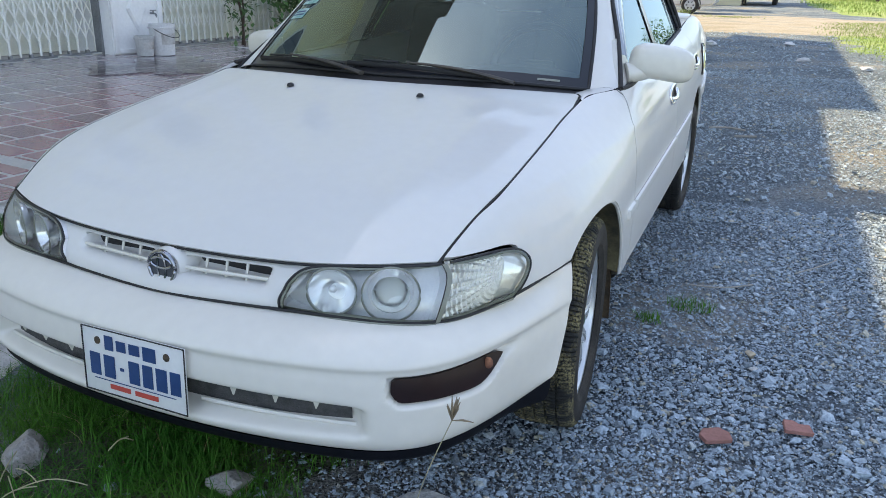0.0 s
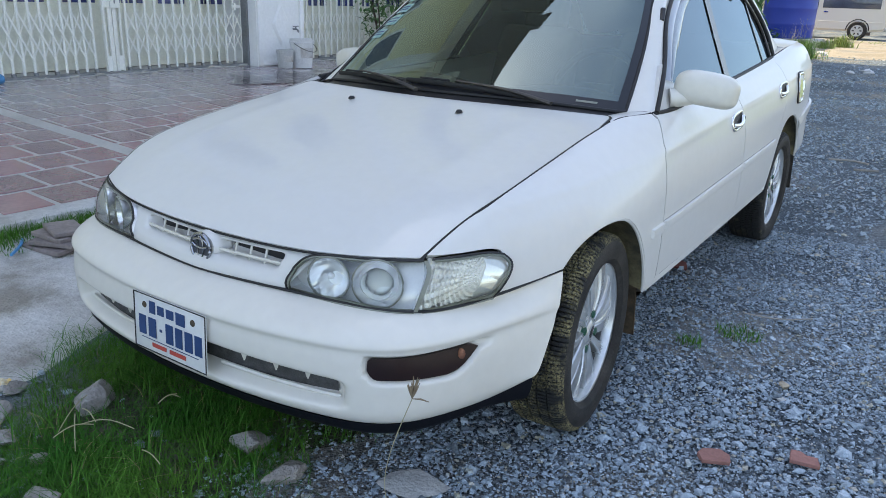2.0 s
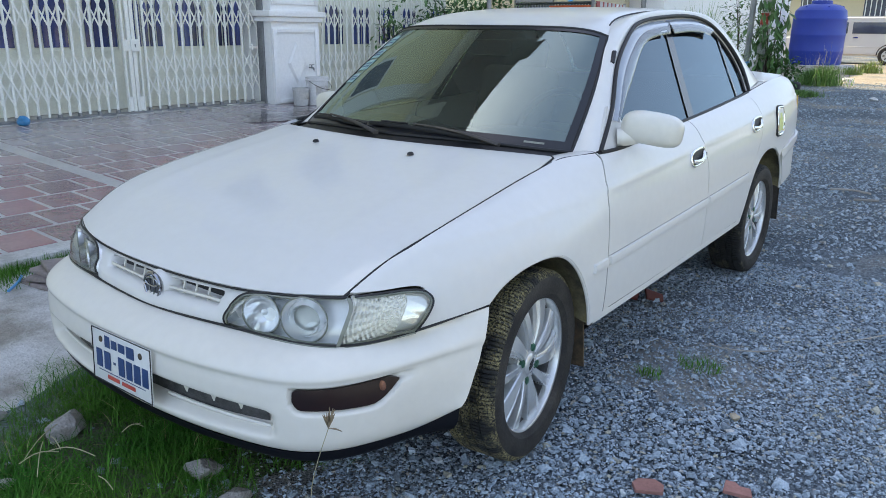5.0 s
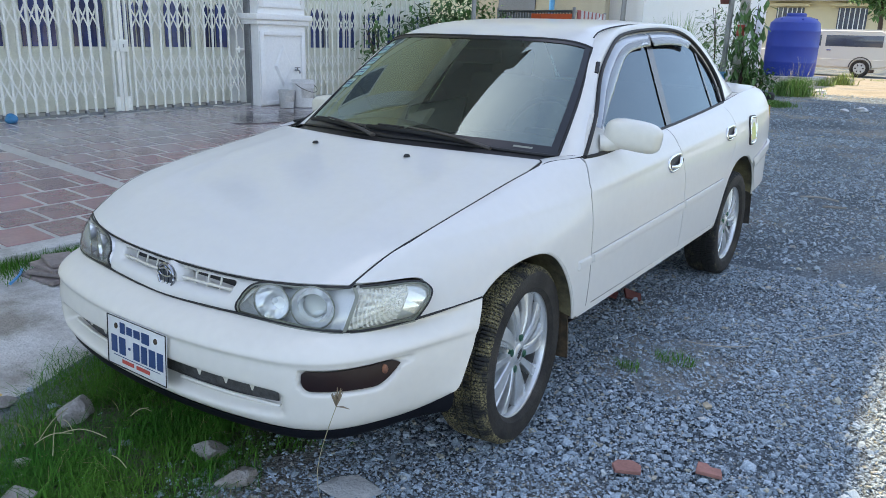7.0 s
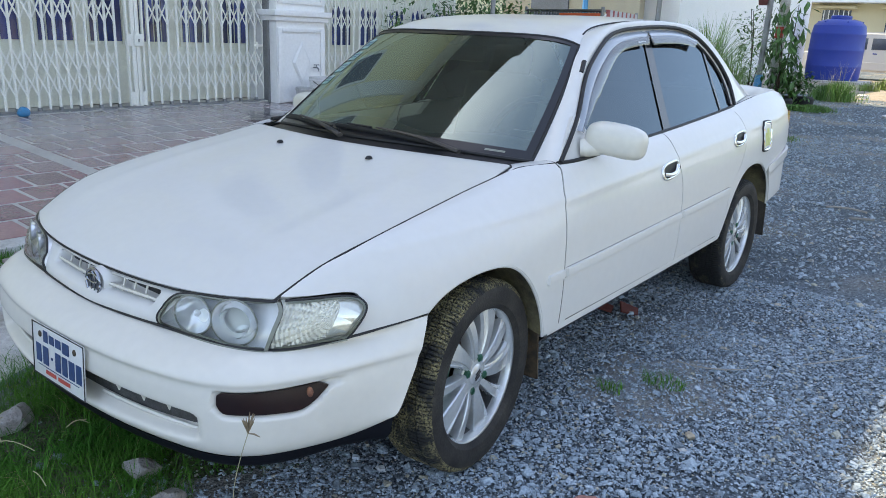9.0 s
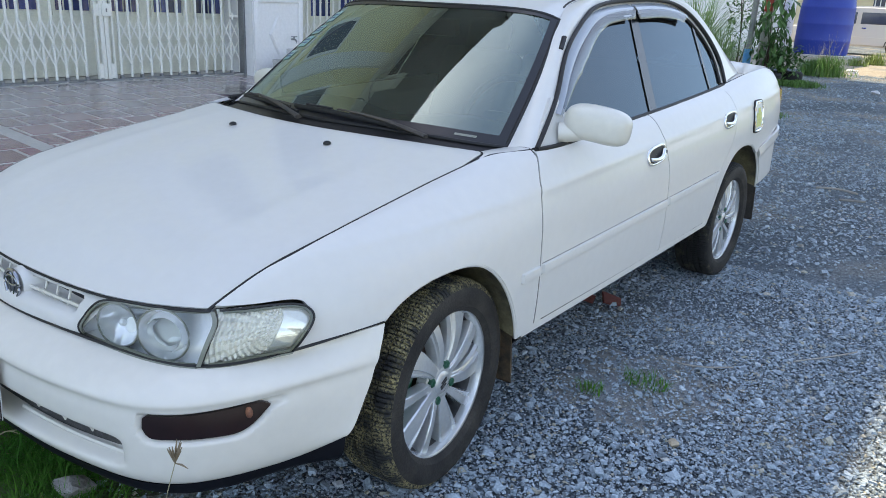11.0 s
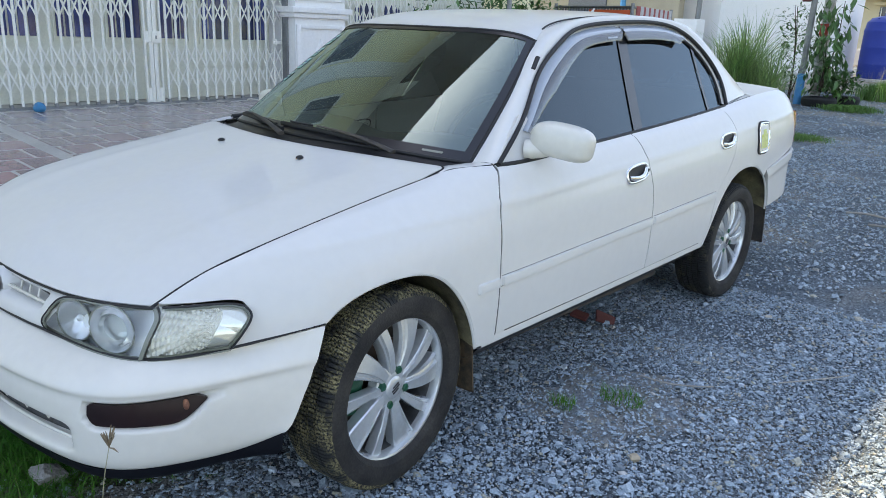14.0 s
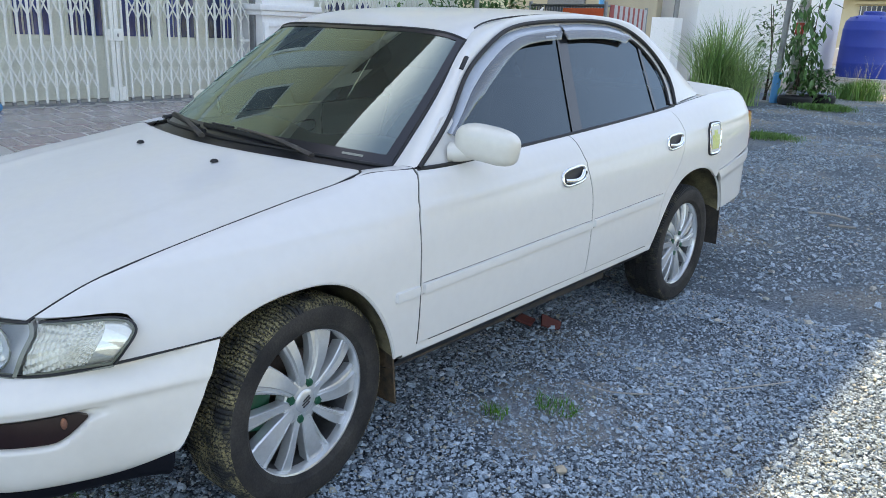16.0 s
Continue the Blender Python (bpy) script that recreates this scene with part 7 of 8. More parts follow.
o = sheet("lawn_soil", np.dstack([lx_, ly_, ground_z(lx_, ly_) + 0.012 * en_ - 0.004 - 0.03 * low_]), SOIL, out=(0, 0, 1))
tagged(o, "dark damp soil under the grass, darker still for the bumper's shade", "soil", kind="structure")
for nm, n, h, w, m, sd in (("lawn", 105000, 0.046, 0.0020, GRASS, 1), ("lawn", 17000, 0.100, 0.0026, GRASS, 2), ("dry_grass", 1600, 0.07, 0.0022, DRY, 3)):
    o = blades(nm, root_points(n, (-1.1, 0.5, -2.0, 0.0), sd, lawn), h, w, sd, m, lean=1.9)
    tagged(o, "short green grass growing in front of the bumper" if nm == "lawn" else "dry straw among the green grass", "grass", kind="stuff")
kg = root_points(9000, (-2.00, -1.70, -1.10, 0.45), 11, lambda x, y, g: g.uniform(0, 1, len(x)) < np.clip((-1.72 - x) / 0.25, 0.1, 1))
o = blades("kerb_grass", kg, 0.085, 0.004, 12, GRASS, lean=0.8)
tagged(o, "tuft of green grass along the kerb", "grass", kind="stuff")
for i, (x, y, r, n) in enumerate(((0.905, 0.79, 0.040, 90), (1.03, 0.99, 0.065, 140))):
    g = np.random.default_rng(30 + i)
    a, q = g.uniform(0, 6.28, n), np.sqrt(g.uniform(0, 1, n)) * r
    pts = np.c_[x + q * np.cos(a) * 1.4, y + q * np.sin(a), np.zeros(n)]
    o = blades("weed_tuft", pts, 0.040, 0.003, 31 + i, GRASS, lean=1.1)
    tagged(o, "small sparse weed in the gravel", "weed", "weeds in the gravel")

STRAW = mat("pale_straw", (0.40, 0.37, 0.23), 0.8, vary=0.1, spread=0)
# long dry straws lying over the grass
g = random.Random(8)
bent = [((-0.20, -1.07), (-0.37, -0.97)), ((-0.44, -0.89), (-0.32, -1.05)), ((-0.31, -0.99), (-0.17, -0.91)), ((-0.38, -0.94), (-0.28, -0.96))]
bent += [((x, y), (x + q * math.cos(t), y + q * math.sin(t))) for x, y, q, t in [(g.uniform(-0.35, 0.25), g.uniform(-1.2, -0.7), g.uniform(0.06, 0.11), g.uniform(0, 6.28)) for _ in range(4)]]
for (xa, ya), (xb, yb) in bent:
    pts = [(xa + (xb - xa) * k, ya + (yb - ya) * k, 0.046 + 0.016 * math.sin(k * 3.0) + 0.010 * g.random()) for k in (0, 0.5, 1)]
    o = tube("straw", spline(pts, 8), 0.0016, STRAW, None, sides=5)
    tagged(o, "long dry straw lying over the grass", "straw", "straws in the grass")

# one dry seed stalk standing before the bumper
stalk_p = spline([(0.620, -0.720, 0.0), (0.656, -0.790, 0.18), (0.738, -0.800, 0.415)], 14)
stalk = tube("seed_stalk", stalk_p, 0.0011, STRAW)
tagged(stalk, "dry grass stalk with a spread seed head", "grass stalk")
SEEDHEAD = mat("brown_seed_head", (0.30, 0.235, 0.15), 0.85, vary=0.2, scale=60, spread=0)
g = random.Random(3)
for i in range(15):
    d = Vector((g.uniform(-0.42, 0.42), g.uniform(-0.3, 0.3), g.uniform(0.6, 1.0))).normalized() * g.uniform(0.028, 0.052)
    if i == 0:
        d = Vector((0.045, 0, 0.008))
    e = Vector(stalk_p[-1])
    tube("seed_spike", [tuple(e), tuple(e + d * 0.5 + Vector((0, 0, 0.003))), tuple(e + d)], [0.001, 0.0024, 0.0008], SEEDHEAD, stalk, sides=5)

# a snack wrapper at the edge of the grass
WRAP = mat("yellow_wrapper_foil", (0.70, 0.66, 0.52), 0.35, vary=0.25, scale=38, bump=0.2, tint=(0.66, 0.42, 0.04), spread=0)
bm = bmesh.new()
bmesh.ops.create_grid(bm, x_segments=10, y_segments=7, size=0.5)
for v in bm.verts:
    v.co = (v.co.x * 0.060, v.co.y * 0.034, 0.010 * noise.noise(v.co * 4.0) + 0.006)
bmesh.ops.solidify(bm, geom=bm.faces[:], thickness=0.001)
o = part("wrapper", bm, WRAP, None, "", pose(-0.780, -0.988, 0.024, 4, 3, 35), smooth=30)
tagged(o, "crumpled yellow and red snack wrapper at the edge of the grass", "wrapper")


# ---- things along the lane behind the car ----
def eye_scale(k):
    """Scale about the camera's eye: sets things down the lane to fit its view."""
    e = Matrix.Translation((1.9, -1.9, 1.32))
    return e @ Matrix.Scale(k, 4) @ e.inverted()


far_house = thing("far_house", "white house side wall along the lane", "house")
box("wall", (-12.0, 17.3, -0.1), (-5.75, 29.6, 6.8), WHITEWALL, far_house, "white painted wall")
box("wall_foot", (-5.77, 17.3, -0.1), (-5.70, 29.6, 0.42), CONCRETE, far_house, "grey concrete plinth")
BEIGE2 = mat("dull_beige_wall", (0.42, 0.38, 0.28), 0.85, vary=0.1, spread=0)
porch = thing("porch", "shaded beige porch wall with a dark panel painting the doorway's shade", "porch", m=eye_scale(1.43))
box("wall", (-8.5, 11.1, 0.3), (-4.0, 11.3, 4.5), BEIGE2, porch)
# Dark panel on the wall, painting the shaded inside of a doorway.
box("doorway", (-6.2, 11.06, 0.5), (-5.4, 11.095, 2.6), PANE, porch, "dark panel painting the doorway's shade")
box("pier", (-3.86, 10.7, 0.3), (-3.46, 11.0, 1.62), WHITEWALL, porch, "short white pier")
BLUETANK = mat("blue_tank_plastic", (0.02, 0.05, 0.36), 0.42, vary=0.1, scale=2, fine=30, bump=0.03, spread=0)
ORANGE = mat("orange_plastic", (0.55, 0.09, 0.02), 0.5, vary=0.1, spread=0)
PALECLOTH = mat("pale_cloth", (0.55, 0.53, 0.52), 0.9, vary=0.15, scale=20, spread=0)
CLOTH = mat("red_striped_cloth", (0.35, 0.08, 0.07), 0.9, vary=0.15, scale=12, tint=(0.28, 0.12, 0.11), spread=0)


WOODDARK = mat("dark_wood", (0.08, 0.05, 0.035), 0.7, vary=0.2, scale=8, spread=0)
FENCESTEEL = mat("dark_grey_fence_steel", (0.10, 0.11, 0.12), 0.5, metal=0.3, vary=0.2, scale=6, spread=0)
# low steel fence of the neighbouring yard: a front run and a side run that meet at a corner post
FC = (-3.86, 9.60)
fence = thing("yard_fence", "dark grey steel fence with upright slats round a yard", "fence")
fx = np.linspace(-5.45, FC[0] - 0.05, 26)
for x in fx:
    y = FC[1] + (FC[0] - x) * 0.20
    box("slat", (x - 0.014, y - 0.010, 0.25), (x + 0.014, y + 0.010, 1.73), FENCESTEEL, fence)
for z in (0.22, 1.74):
    tube("rail", line([(-5.50, FC[1] + 0.33, z), (FC[0], FC[1], z)], 3), 0.024, FENCESTEEL, fence)
    tube("rail", line([(FC[0], FC[1], z), (-4.43, 12.05, z)], 3), 0.018, GREYPOST, fence)
for x, y in ((-5.50, FC[1] + 0.33), FC, (-4.43, 12.05)):
    tube("post", line([(x, y, -0.05), (x, y, 1.80)], 3), 0.030, GREYPOST, fence, sides=10)
panel = thing("orange_panel", "bright orange plastic sheet tied to the yard fence", "panel")
for i in range(4):
    x0 = -4.72 + i * 0.21
    y0 = FC[1] + (FC[0] - x0) * 0.20 - 0.045
    box("fold", (x0, y0 - 0.012 * (i % 2), 1.12), (x0 + 0.208, y0 + 0.006, 1.70), ORANGE, panel, bevel=0.003)
rack = thing("hanging_cloth", "red and white striped cloths hung over the fence rail", "cloth")
for i in range(14):
    k = 0.10 + i * 0.062
    x, y = FC[0] + (-4.43 - FC[0]) * k, FC[1] + (12.05 - FC[1]) * k
    box("stripe", (x + 0.02, y - 0.062, 1.05), (x + 0.036 + 0.010 * (i % 2), y + 0.062, 1.765), CLOTH if i % 2 == 0 else PALECLOTH, rack, bevel=0.003)
gp_ = thing("post", "pale grey steel post standing at the end of the gates", "post", "posts of the porch roof", m=pose(-3.03, 5.42, 0.15))
tube("shaft", line([(0, 0, 0), (0, 0, 4.0)], 3), 0.026, GREYPOST, gp_, sides=12)

# posts
gz0 = lambda x, y: float(ground_z(x, y))


def post(x, y, h, blue, lean=0.0):
    z = float(ground_z(x, y))
    o = thing("post", "grey steel post with a blue pipe sleeve at its foot" if blue else "grey steel post of the porch roof", "post", "posts of the porch roof", m=pose(x, y, z - 0.05, 0, lean))
    tube("shaft", line([(0, 0, 0), (0, 0, h)], 4), 0.062, GREYPOST, o, sides=12)
    if blue:
        tube("sleeve", line([(0, 0, 0.02), (0, 0, 0.68)], 4), 0.085, BLUEPIPE, o, sides=14, label="light blue plastic sleeve")


post(-3.18, 15.85, 6.0, True, 0.5)
post(-6.18, 17.0, 6.0, False, 0.5)
pole = thing("utility_pole", "weathered grey concrete pole behind the climbing plant", "pole", m=pose(-2.97, 16.25, gz0(-2.97, 16.25) - 0.05))
tube("shaft", line([(0, 0, 0), (0, 0, 6.4)], 6), np.linspace(0.115, 0.095, 6), CONCRETE, pole, sides=16)
plate_ = box("number_sign", (-0.085, -0.135, 1.46), (0.085, -0.120, 1.70), PLATERED, pole, "small red plate with a white bar", bevel=0.004)
box("white_bar", (-0.028, -0.139, 1.52), (0.028, -0.136, 1.64), PLATEWHITE, plate_)
lantern = thing("hanging_pot", "red-brown plastic pot tied to the steel post", "pot", m=pose(-3.30, 15.80, 2.14))
v, f = revolve([(0.0, 0.0), (0.0, 0.085), (0.18, 0.115), (0.19, 0.125), (0.21, 0.125), (0.21, 0.110), (0.02, 0.08), (0.02, 0.0)], 28, "z")
mesh_object("body", v, f, DARKRED, lantern)
tube("tie", [(0.125, -0.03, 0.17), (0.19, 0.05, 0.17), (0.125, 0.13, 0.17), (0.0, 0.115, 0.17)], 0.006, BLACK, lantern)
tube_b = tube("drain_pipe", line([(-7.9, 16.4, -0.05), (-7.9, 16.4, 5.4)], 4), 0.07, BLUEPIPE)
tagged(tube_b, "blue plastic drain pipe on the porch wall", "pipe")

# water tank
tank = thing("water_tank", "large blue plastic water tank on a concrete pad", "water tank", m=pose(-4.45, 28.6, float(ground_z(-4.45, 28.6)) - 0.02) @ Matrix.Diagonal((1.14, 1.14, 1.09, 1)))
v, f = revolve([(0.10, 0.0), (0.10, 0.74), (0.16, 0.77), (0.5, 0.78), (0.52, 0.786), (0.56, 0.786), (0.58, 0.78), (1.0, 0.78), (1.02, 0.786), (1.06, 0.786), (1.08, 0.78), (1.5, 0.77), (1.52, 0.776), (1.56, 0.776), (1.58, 0.765), (1.80, 0.73), (1.93, 0.60), (1.99, 0.40), (2.0, 0.28), (2.0, 0.0)], 48, "z")
mesh_object("body", v, f, BLUETANK, tank, smooth=30)
v, f = revolve([(1.98, 0.30), (2.09, 0.30), (2.11, 0.27), (2.11, 0.0)], 32, "z")
mesh_object("lid", v, f, BLUETANK, tank)
for a in np.linspace(0, 2 * math.pi, 6, endpoint=False):
    tube("lifting_rib", line([(0.35 * math.cos(a), 0.35 * math.sin(a), 1.98), (0.64 * math.cos(a), 0.64 * math.sin(a), 1.90)], 4), 0.03, BLUETANK, tank)
box("pad", (-1.0, -1.0, -0.1), (1.0, 1.0, 0.10), CONCRETE, tank, "concrete pad")

# van, side on
VAN = mat("silver_white_van_paint", (0.62, 0.61, 0.58), 0.3, vary=0.03, coat=0.8, bump=0.0, spread=0)
van = thing("van", "silver-white passenger van parked across the lane", "van", m=pose(-2.65, 33.3, float(ground_z(-2.65, 33.3)) - 0.01) @ Matrix.Diagonal((1.09, 1.09, 1.07, 1)))
prof = [(-3.6, 0.30), (-3.75, 0.75), (-3.55, 0.95), (-2.7, 1.10), (-2.1, 1.62), (-1.6, 1.70), (0.55, 1.70), (0.80, 1.55), (0.92, 0.95), (0.90, 0.35), (0.45, 0.28)]
bm = bmesh.new()
fr_ = [bm.verts.new((x, -0.80, z)) for x, z in prof]
bk = [bm.verts.new((x, 0.80, z)) for x, z in prof]
bm.faces.new(fr_)
bm.faces.new(bk[::-1])
for i in range(len(prof)):
    bm.faces.new([fr_[i], fr_[(i + 1) % len(prof)], bk[(i + 1) % len(prof)], bk[i]])
bmesh.ops.recalc_face_normals(bm, faces=bm.faces)
bmesh.ops.bevel(bm, geom=bm.edges[:], offset=0.07, segments=3, affect="EDGES")
part("body", bm, VAN, van)
for x0, x1 in ((-1.25, 0.62), (-2.25, -1.40)):
    bm = box_data((x1 - x0, 0.02, 0.40), 0.008)
    part("side_window", bm, PANE, van, "dark side window", Matrix.Translation(((x0 + x1) / 2, -0.802, 1.28)))
for x in (-2.95, 0.0):
    v, f = revolve([(-0.10, 0.0), (-0.10, 0.18), (-0.11, 0.19), (-0.115, 0.29), (-0.09, 0.32), (0.09, 0.32), (0.10, 0.0)], 32, "y")
    w = mesh_object("wheel", v + (x, -0.74, 0.32), f, TYRE, van)
    v, f = revolve([(-0.118, 0.0), (-0.122, 0.06), (-0.112, 0.15), (-0.116, 0.20), (-0.10, 0.205)], 24, "y")
    mesh_object("hub", v + (x, -0.74, 0.32), f, ALLOY, w)
    for k in range(6):
        a = k * math.pi / 3
        part("opening", box_data((0.045, 0.02, 0.07), 0.008, 1), BLACK, w, "", Matrix.Translation((x + 0.125 * math.cos(a), -0.862, 0.32 + 0.125 * math.sin(a))) @ Matrix.Rotation(-a + math.pi / 2, 4, "Y"))
    tube("arch", [(x + 0.37 * math.cos(a), -0.80, 0.34 + 0.37 * math.sin(a)) for a in np.linspace(0, math.pi, 20)], 0.02, BLACK, van)
box("tail_light", (0.84, -0.815, 0.80), (0.93, -0.72, 1.15), REDLENS, van, "red tail light", bevel=0.02)
box("door_handle", (-1.18, -0.82, 0.92), (-1.04, -0.80, 0.96), CHROME, van)
tube("side_line", line([(-3.4, -0.805, 0.62), (0.80, -0.805, 0.62)], 4), 0.012, VAN, van)

# planters, shrubs and grasses along the wall
POT = mat("black_tyre_planter", (0.02, 0.02, 0.02), 0.8, vary=0.2, spread=0)


def planter(x, y, r):
    o = thing("planter", "black tyre used as a planter", "planter", "tyre planters", m=pose(x, y, float(ground_z(x, y)) - 0.01))
    v, f = revolve([(0.0, r * 0.9), (0.05, r), (0.15, r), (0.19, r * 0.9), (0.17, r * 0.7), (0.10, r * 0.66)], 32, "z")
    mesh_object("tyre", v, f, POT, o)
    v, f = revolve([(0.13, r * 0.7), (0.14, 0.0)], 20, "z")
    mesh_object("soil", v, f, GRAVELBED, o)


planter(-2.72, 15.75, 0.34)
planter(-2.50, 16.7, 0.32)


def leaf_cloud(name, centre, radii, count, size, seed, material, stems=(), label="", category="shrub", droop=0.5, narrow=0.45, group=""):
    """A shrub: stems and many separate folded leaves with gaps between them."""
    g = np.random.default_rng(seed)
    o = thing(name, label, category, group, m=pose(*centre))
    d = g.normal(0, 1, (count, 3))
    d /= np.linalg.norm(d, axis=1, keepdims=True)
    r = g.uniform(0.25, 1.0, count) ** 0.6
    p = d * r[:, None] * np.array(radii)
    p *= (1 + 0.35 * np.sin(d[:, :1] * 5 + seed) * np.cos(d[:, 2:] * 4))
    p[:, 2] += radii[2]
    a, el = g.uniform(0, 2 * math.pi, count), g.normal(-droop, 0.5, count)
    t = np.stack([np.cos(a) * np.cos(el), np.sin(a) * np.cos(el), np.sin(el)], 1)
    s_ = np.stack([-np.sin(a), np.cos(a), np.zeros(count)], 1)
    up = np.cross(t, s_)
    L = size * g.uniform(0.6, 1.3, count)[:, None]
    W = L * narrow * 0.5
    v = np.stack([p, p + t * L * 0.5 + s_ * W + up * W * 0.3, p + t * L, p + t * L * 0.5 - s_ * W + up * W * 0.3, p + t * L * 0.5], 1)
    f = (np.array([(0, 1, 4), (1, 2, 4), (2, 3, 4), (3, 0, 4)])[None] + (np.arange(count) * 5)[:, None, None]).reshape(-1, 3)
    mesh_object("crown", v.reshape(-1, 3), f.tolist(), material, o, smooth=0)
    for i in range(max(3, len(stems))):
        b = Vector((g.uniform(-0.1, 0.1) * radii[0], g.uniform(-0.1, 0.1) * radii[1], -0.02))
        e = Vector((g.uniform(-0.6, 0.6) * radii[0], g.uniform(-0.6, 0.6) * radii[1], radii[2] * g.uniform(1.1, 1.8)))
        tube("stem", spline([tuple(b), tuple((b + e) / 2 + Vector((0.05, 0.03, 0))), tuple(e)], 8), np.linspace(0.009, 0.003, 8) * (1 + radii[2]), WOODDARK, o)
    return o


gz_ = lambda x, y: float(ground_z(x, y))
leaf_cloud("climbing_plant", (-2.80, 16.0, gz_(-2.8, 16.0) + 0.30), (0.44, 0.40, 1.02), 330, 0.24, 1, LEAF, label="large-leaved climbing plant beside the post", droop=1.0, narrow=0.36)
leaf_cloud("shrub", (-2.55, 16.2, gz_(-2.5, 16.2) + 0.15), (0.42, 0.36, 0.32), 480, 0.15, 2, leaf_mat("light_shrub_leaf", (0.06, 0.15, 0.03), (0.10, 0.2, 0.05)), label="light green shrub in the tyre planter", droop=0.2)
leaf_cloud("shrub", (-3.55, 16.3, gz_(-3.5, 16.3)), (0.50, 0.40, 1.12), 900, 0.10, 3, LEAF, label="thin leafy shrub against the white wall", droop=0.1)
leaf_cloud("shrub", (-5.55, 6.68, TZ(-5.55)), (0.20, 0.32, 0.75), 380, 0.10, 4, LEAF, label="leafy shrub in front of the second gate", droop=0.3)
leaf_cloud("shrub", (-5.4, 8.4, TZ(-5.4)), (0.5, 1.3, 0.85), 3200, 0.13, 5, LEAF, label="dense green shrub beyond the gates", droop=0.4)
leaf_cloud("shrub", (-5.0, 9.3, TZ(-5.0)), (0.4, 0.7, 0.70), 1300, 0.15, 6, LEAF, label="dense green shrub beyond the gates", droop=0.4)


def clump(name, x, y, r, n, h, w, m, label, seed, lean=0.9, z=None, bend=0.9):
    g = np.random.default_rng(seed)
    a, q = g.uniform(0, 6.283, n), np.minimum(g.rayleigh(r * 0.48, n), r * 1.7)
    px_, py_ = x + q * np.cos(a), y + q * np.sin(a)
    o = blades(name, np.c_[px_, py_, ground_z(px_, py_) if z is None else np.full(n, z)], h, w, seed, m, lean=lean, bend=bend)
    return tagged(o, label, "grass", kind="stuff")


SUNGRASS = leaf_mat("yellow_green_grass", (0.16, 0.24, 0.05), (0.28, 0.32, 0.10))
clump("lemongrass", -3.95, 14.5, 0.40, 760, 1.62, 0.022, REED, "tall clump of lemongrass beside the lane", 40, lean=0.85)
clump("lemongrass", -3.35, 14.4, 0.25, 420, 1.15, 0.016, REED, "tall clump of lemongrass beside the lane", 41, lean=1.1)
MIDGRASS = leaf_mat("roadside_grass", (0.085, 0.19, 0.035), (0.15, 0.27, 0.06), rough=0.7)
SEED = leaf_mat("pale_seed_stalk", (0.24, 0.24, 0.15), (0.32, 0.31, 0.22))
clump("roadside_weeds", -2.27, 18.9, 0.46, 1300, 0.46, 0.013, MIDGRASS, "green weeds with seed heads by the lane", 42, lean=0.75)
clump("roadside_weeds", -2.27, 18.9, 0.40, 70, 0.90, 0.008, SEED, "pale seed stalks among the weeds", 43, lean=0.5)
clump("roadside_weeds", -1.20, 9.6, 0.42, 1500, 0.075, 0.009, MIDGRASS, "low green grass by the lane", 44, lean=1.0)
clump("roadside_weeds", -1.98, 15.3, 0.46, 2600, 0.13, 0.010, MIDGRASS, "low green grass by the planters", 45, lean=1.0)
clump("roadside_weeds", -2.40, 24.0, 0.28, 170, 0.30, 0.02, SUNGRASS, "sunlit weeds before the van", 46, lean=0.9)
clump("roadside_weeds", -2.12, 25.3, 0.36, 240, 0.42, 0.02, SUNGRASS, "sunlit weeds before the van", 47, lean=0.9)
clump("roadside_weeds", -0.9, 29.8, 1.2, 380, 0.08, 0.022, SUNGRASS, "low sunlit grass along the dirt track", 48, lean=1.0)

# crumpled pale scraps on the lane
PAPER = mat("pale_plastic_sheet", (0.62, 0.63, 0.64), 0.5, vary=0.15, scale=10, bump=0.2, spread=0.1)
for x, y, r, sd in ((-0.23, 15.6, 0.12, 1), (-1.95, 20.8, 0.15, 2), (-0.5, 15.2, 0.08, 3), (1.30, 16.6, 0.10, 4), (2.43, 11.5, 0.09, 5), (1.55, 12.6, 0.09, 6)):
    bm = bmesh.new()
    bmesh.ops.create_icosphere(bm, subdivisions=3, radius=r)
    for v in bm.verts:
        v.co *= 1 + 0.5 * noise.noise(v.co * 12 + Vector((sd * 3.0, 0, 0)))
        v.co.z *= 0.45
    o = part("plastic_scrap", bm, PAPER, None, "", pose(x, y, gz_(x, y) + r * 0.2, 0, 0, sd * 50), smooth=20)
    tagged(o, "crumpled pale plastic scrap lying on the lane", "scrap", "scraps on the lane")

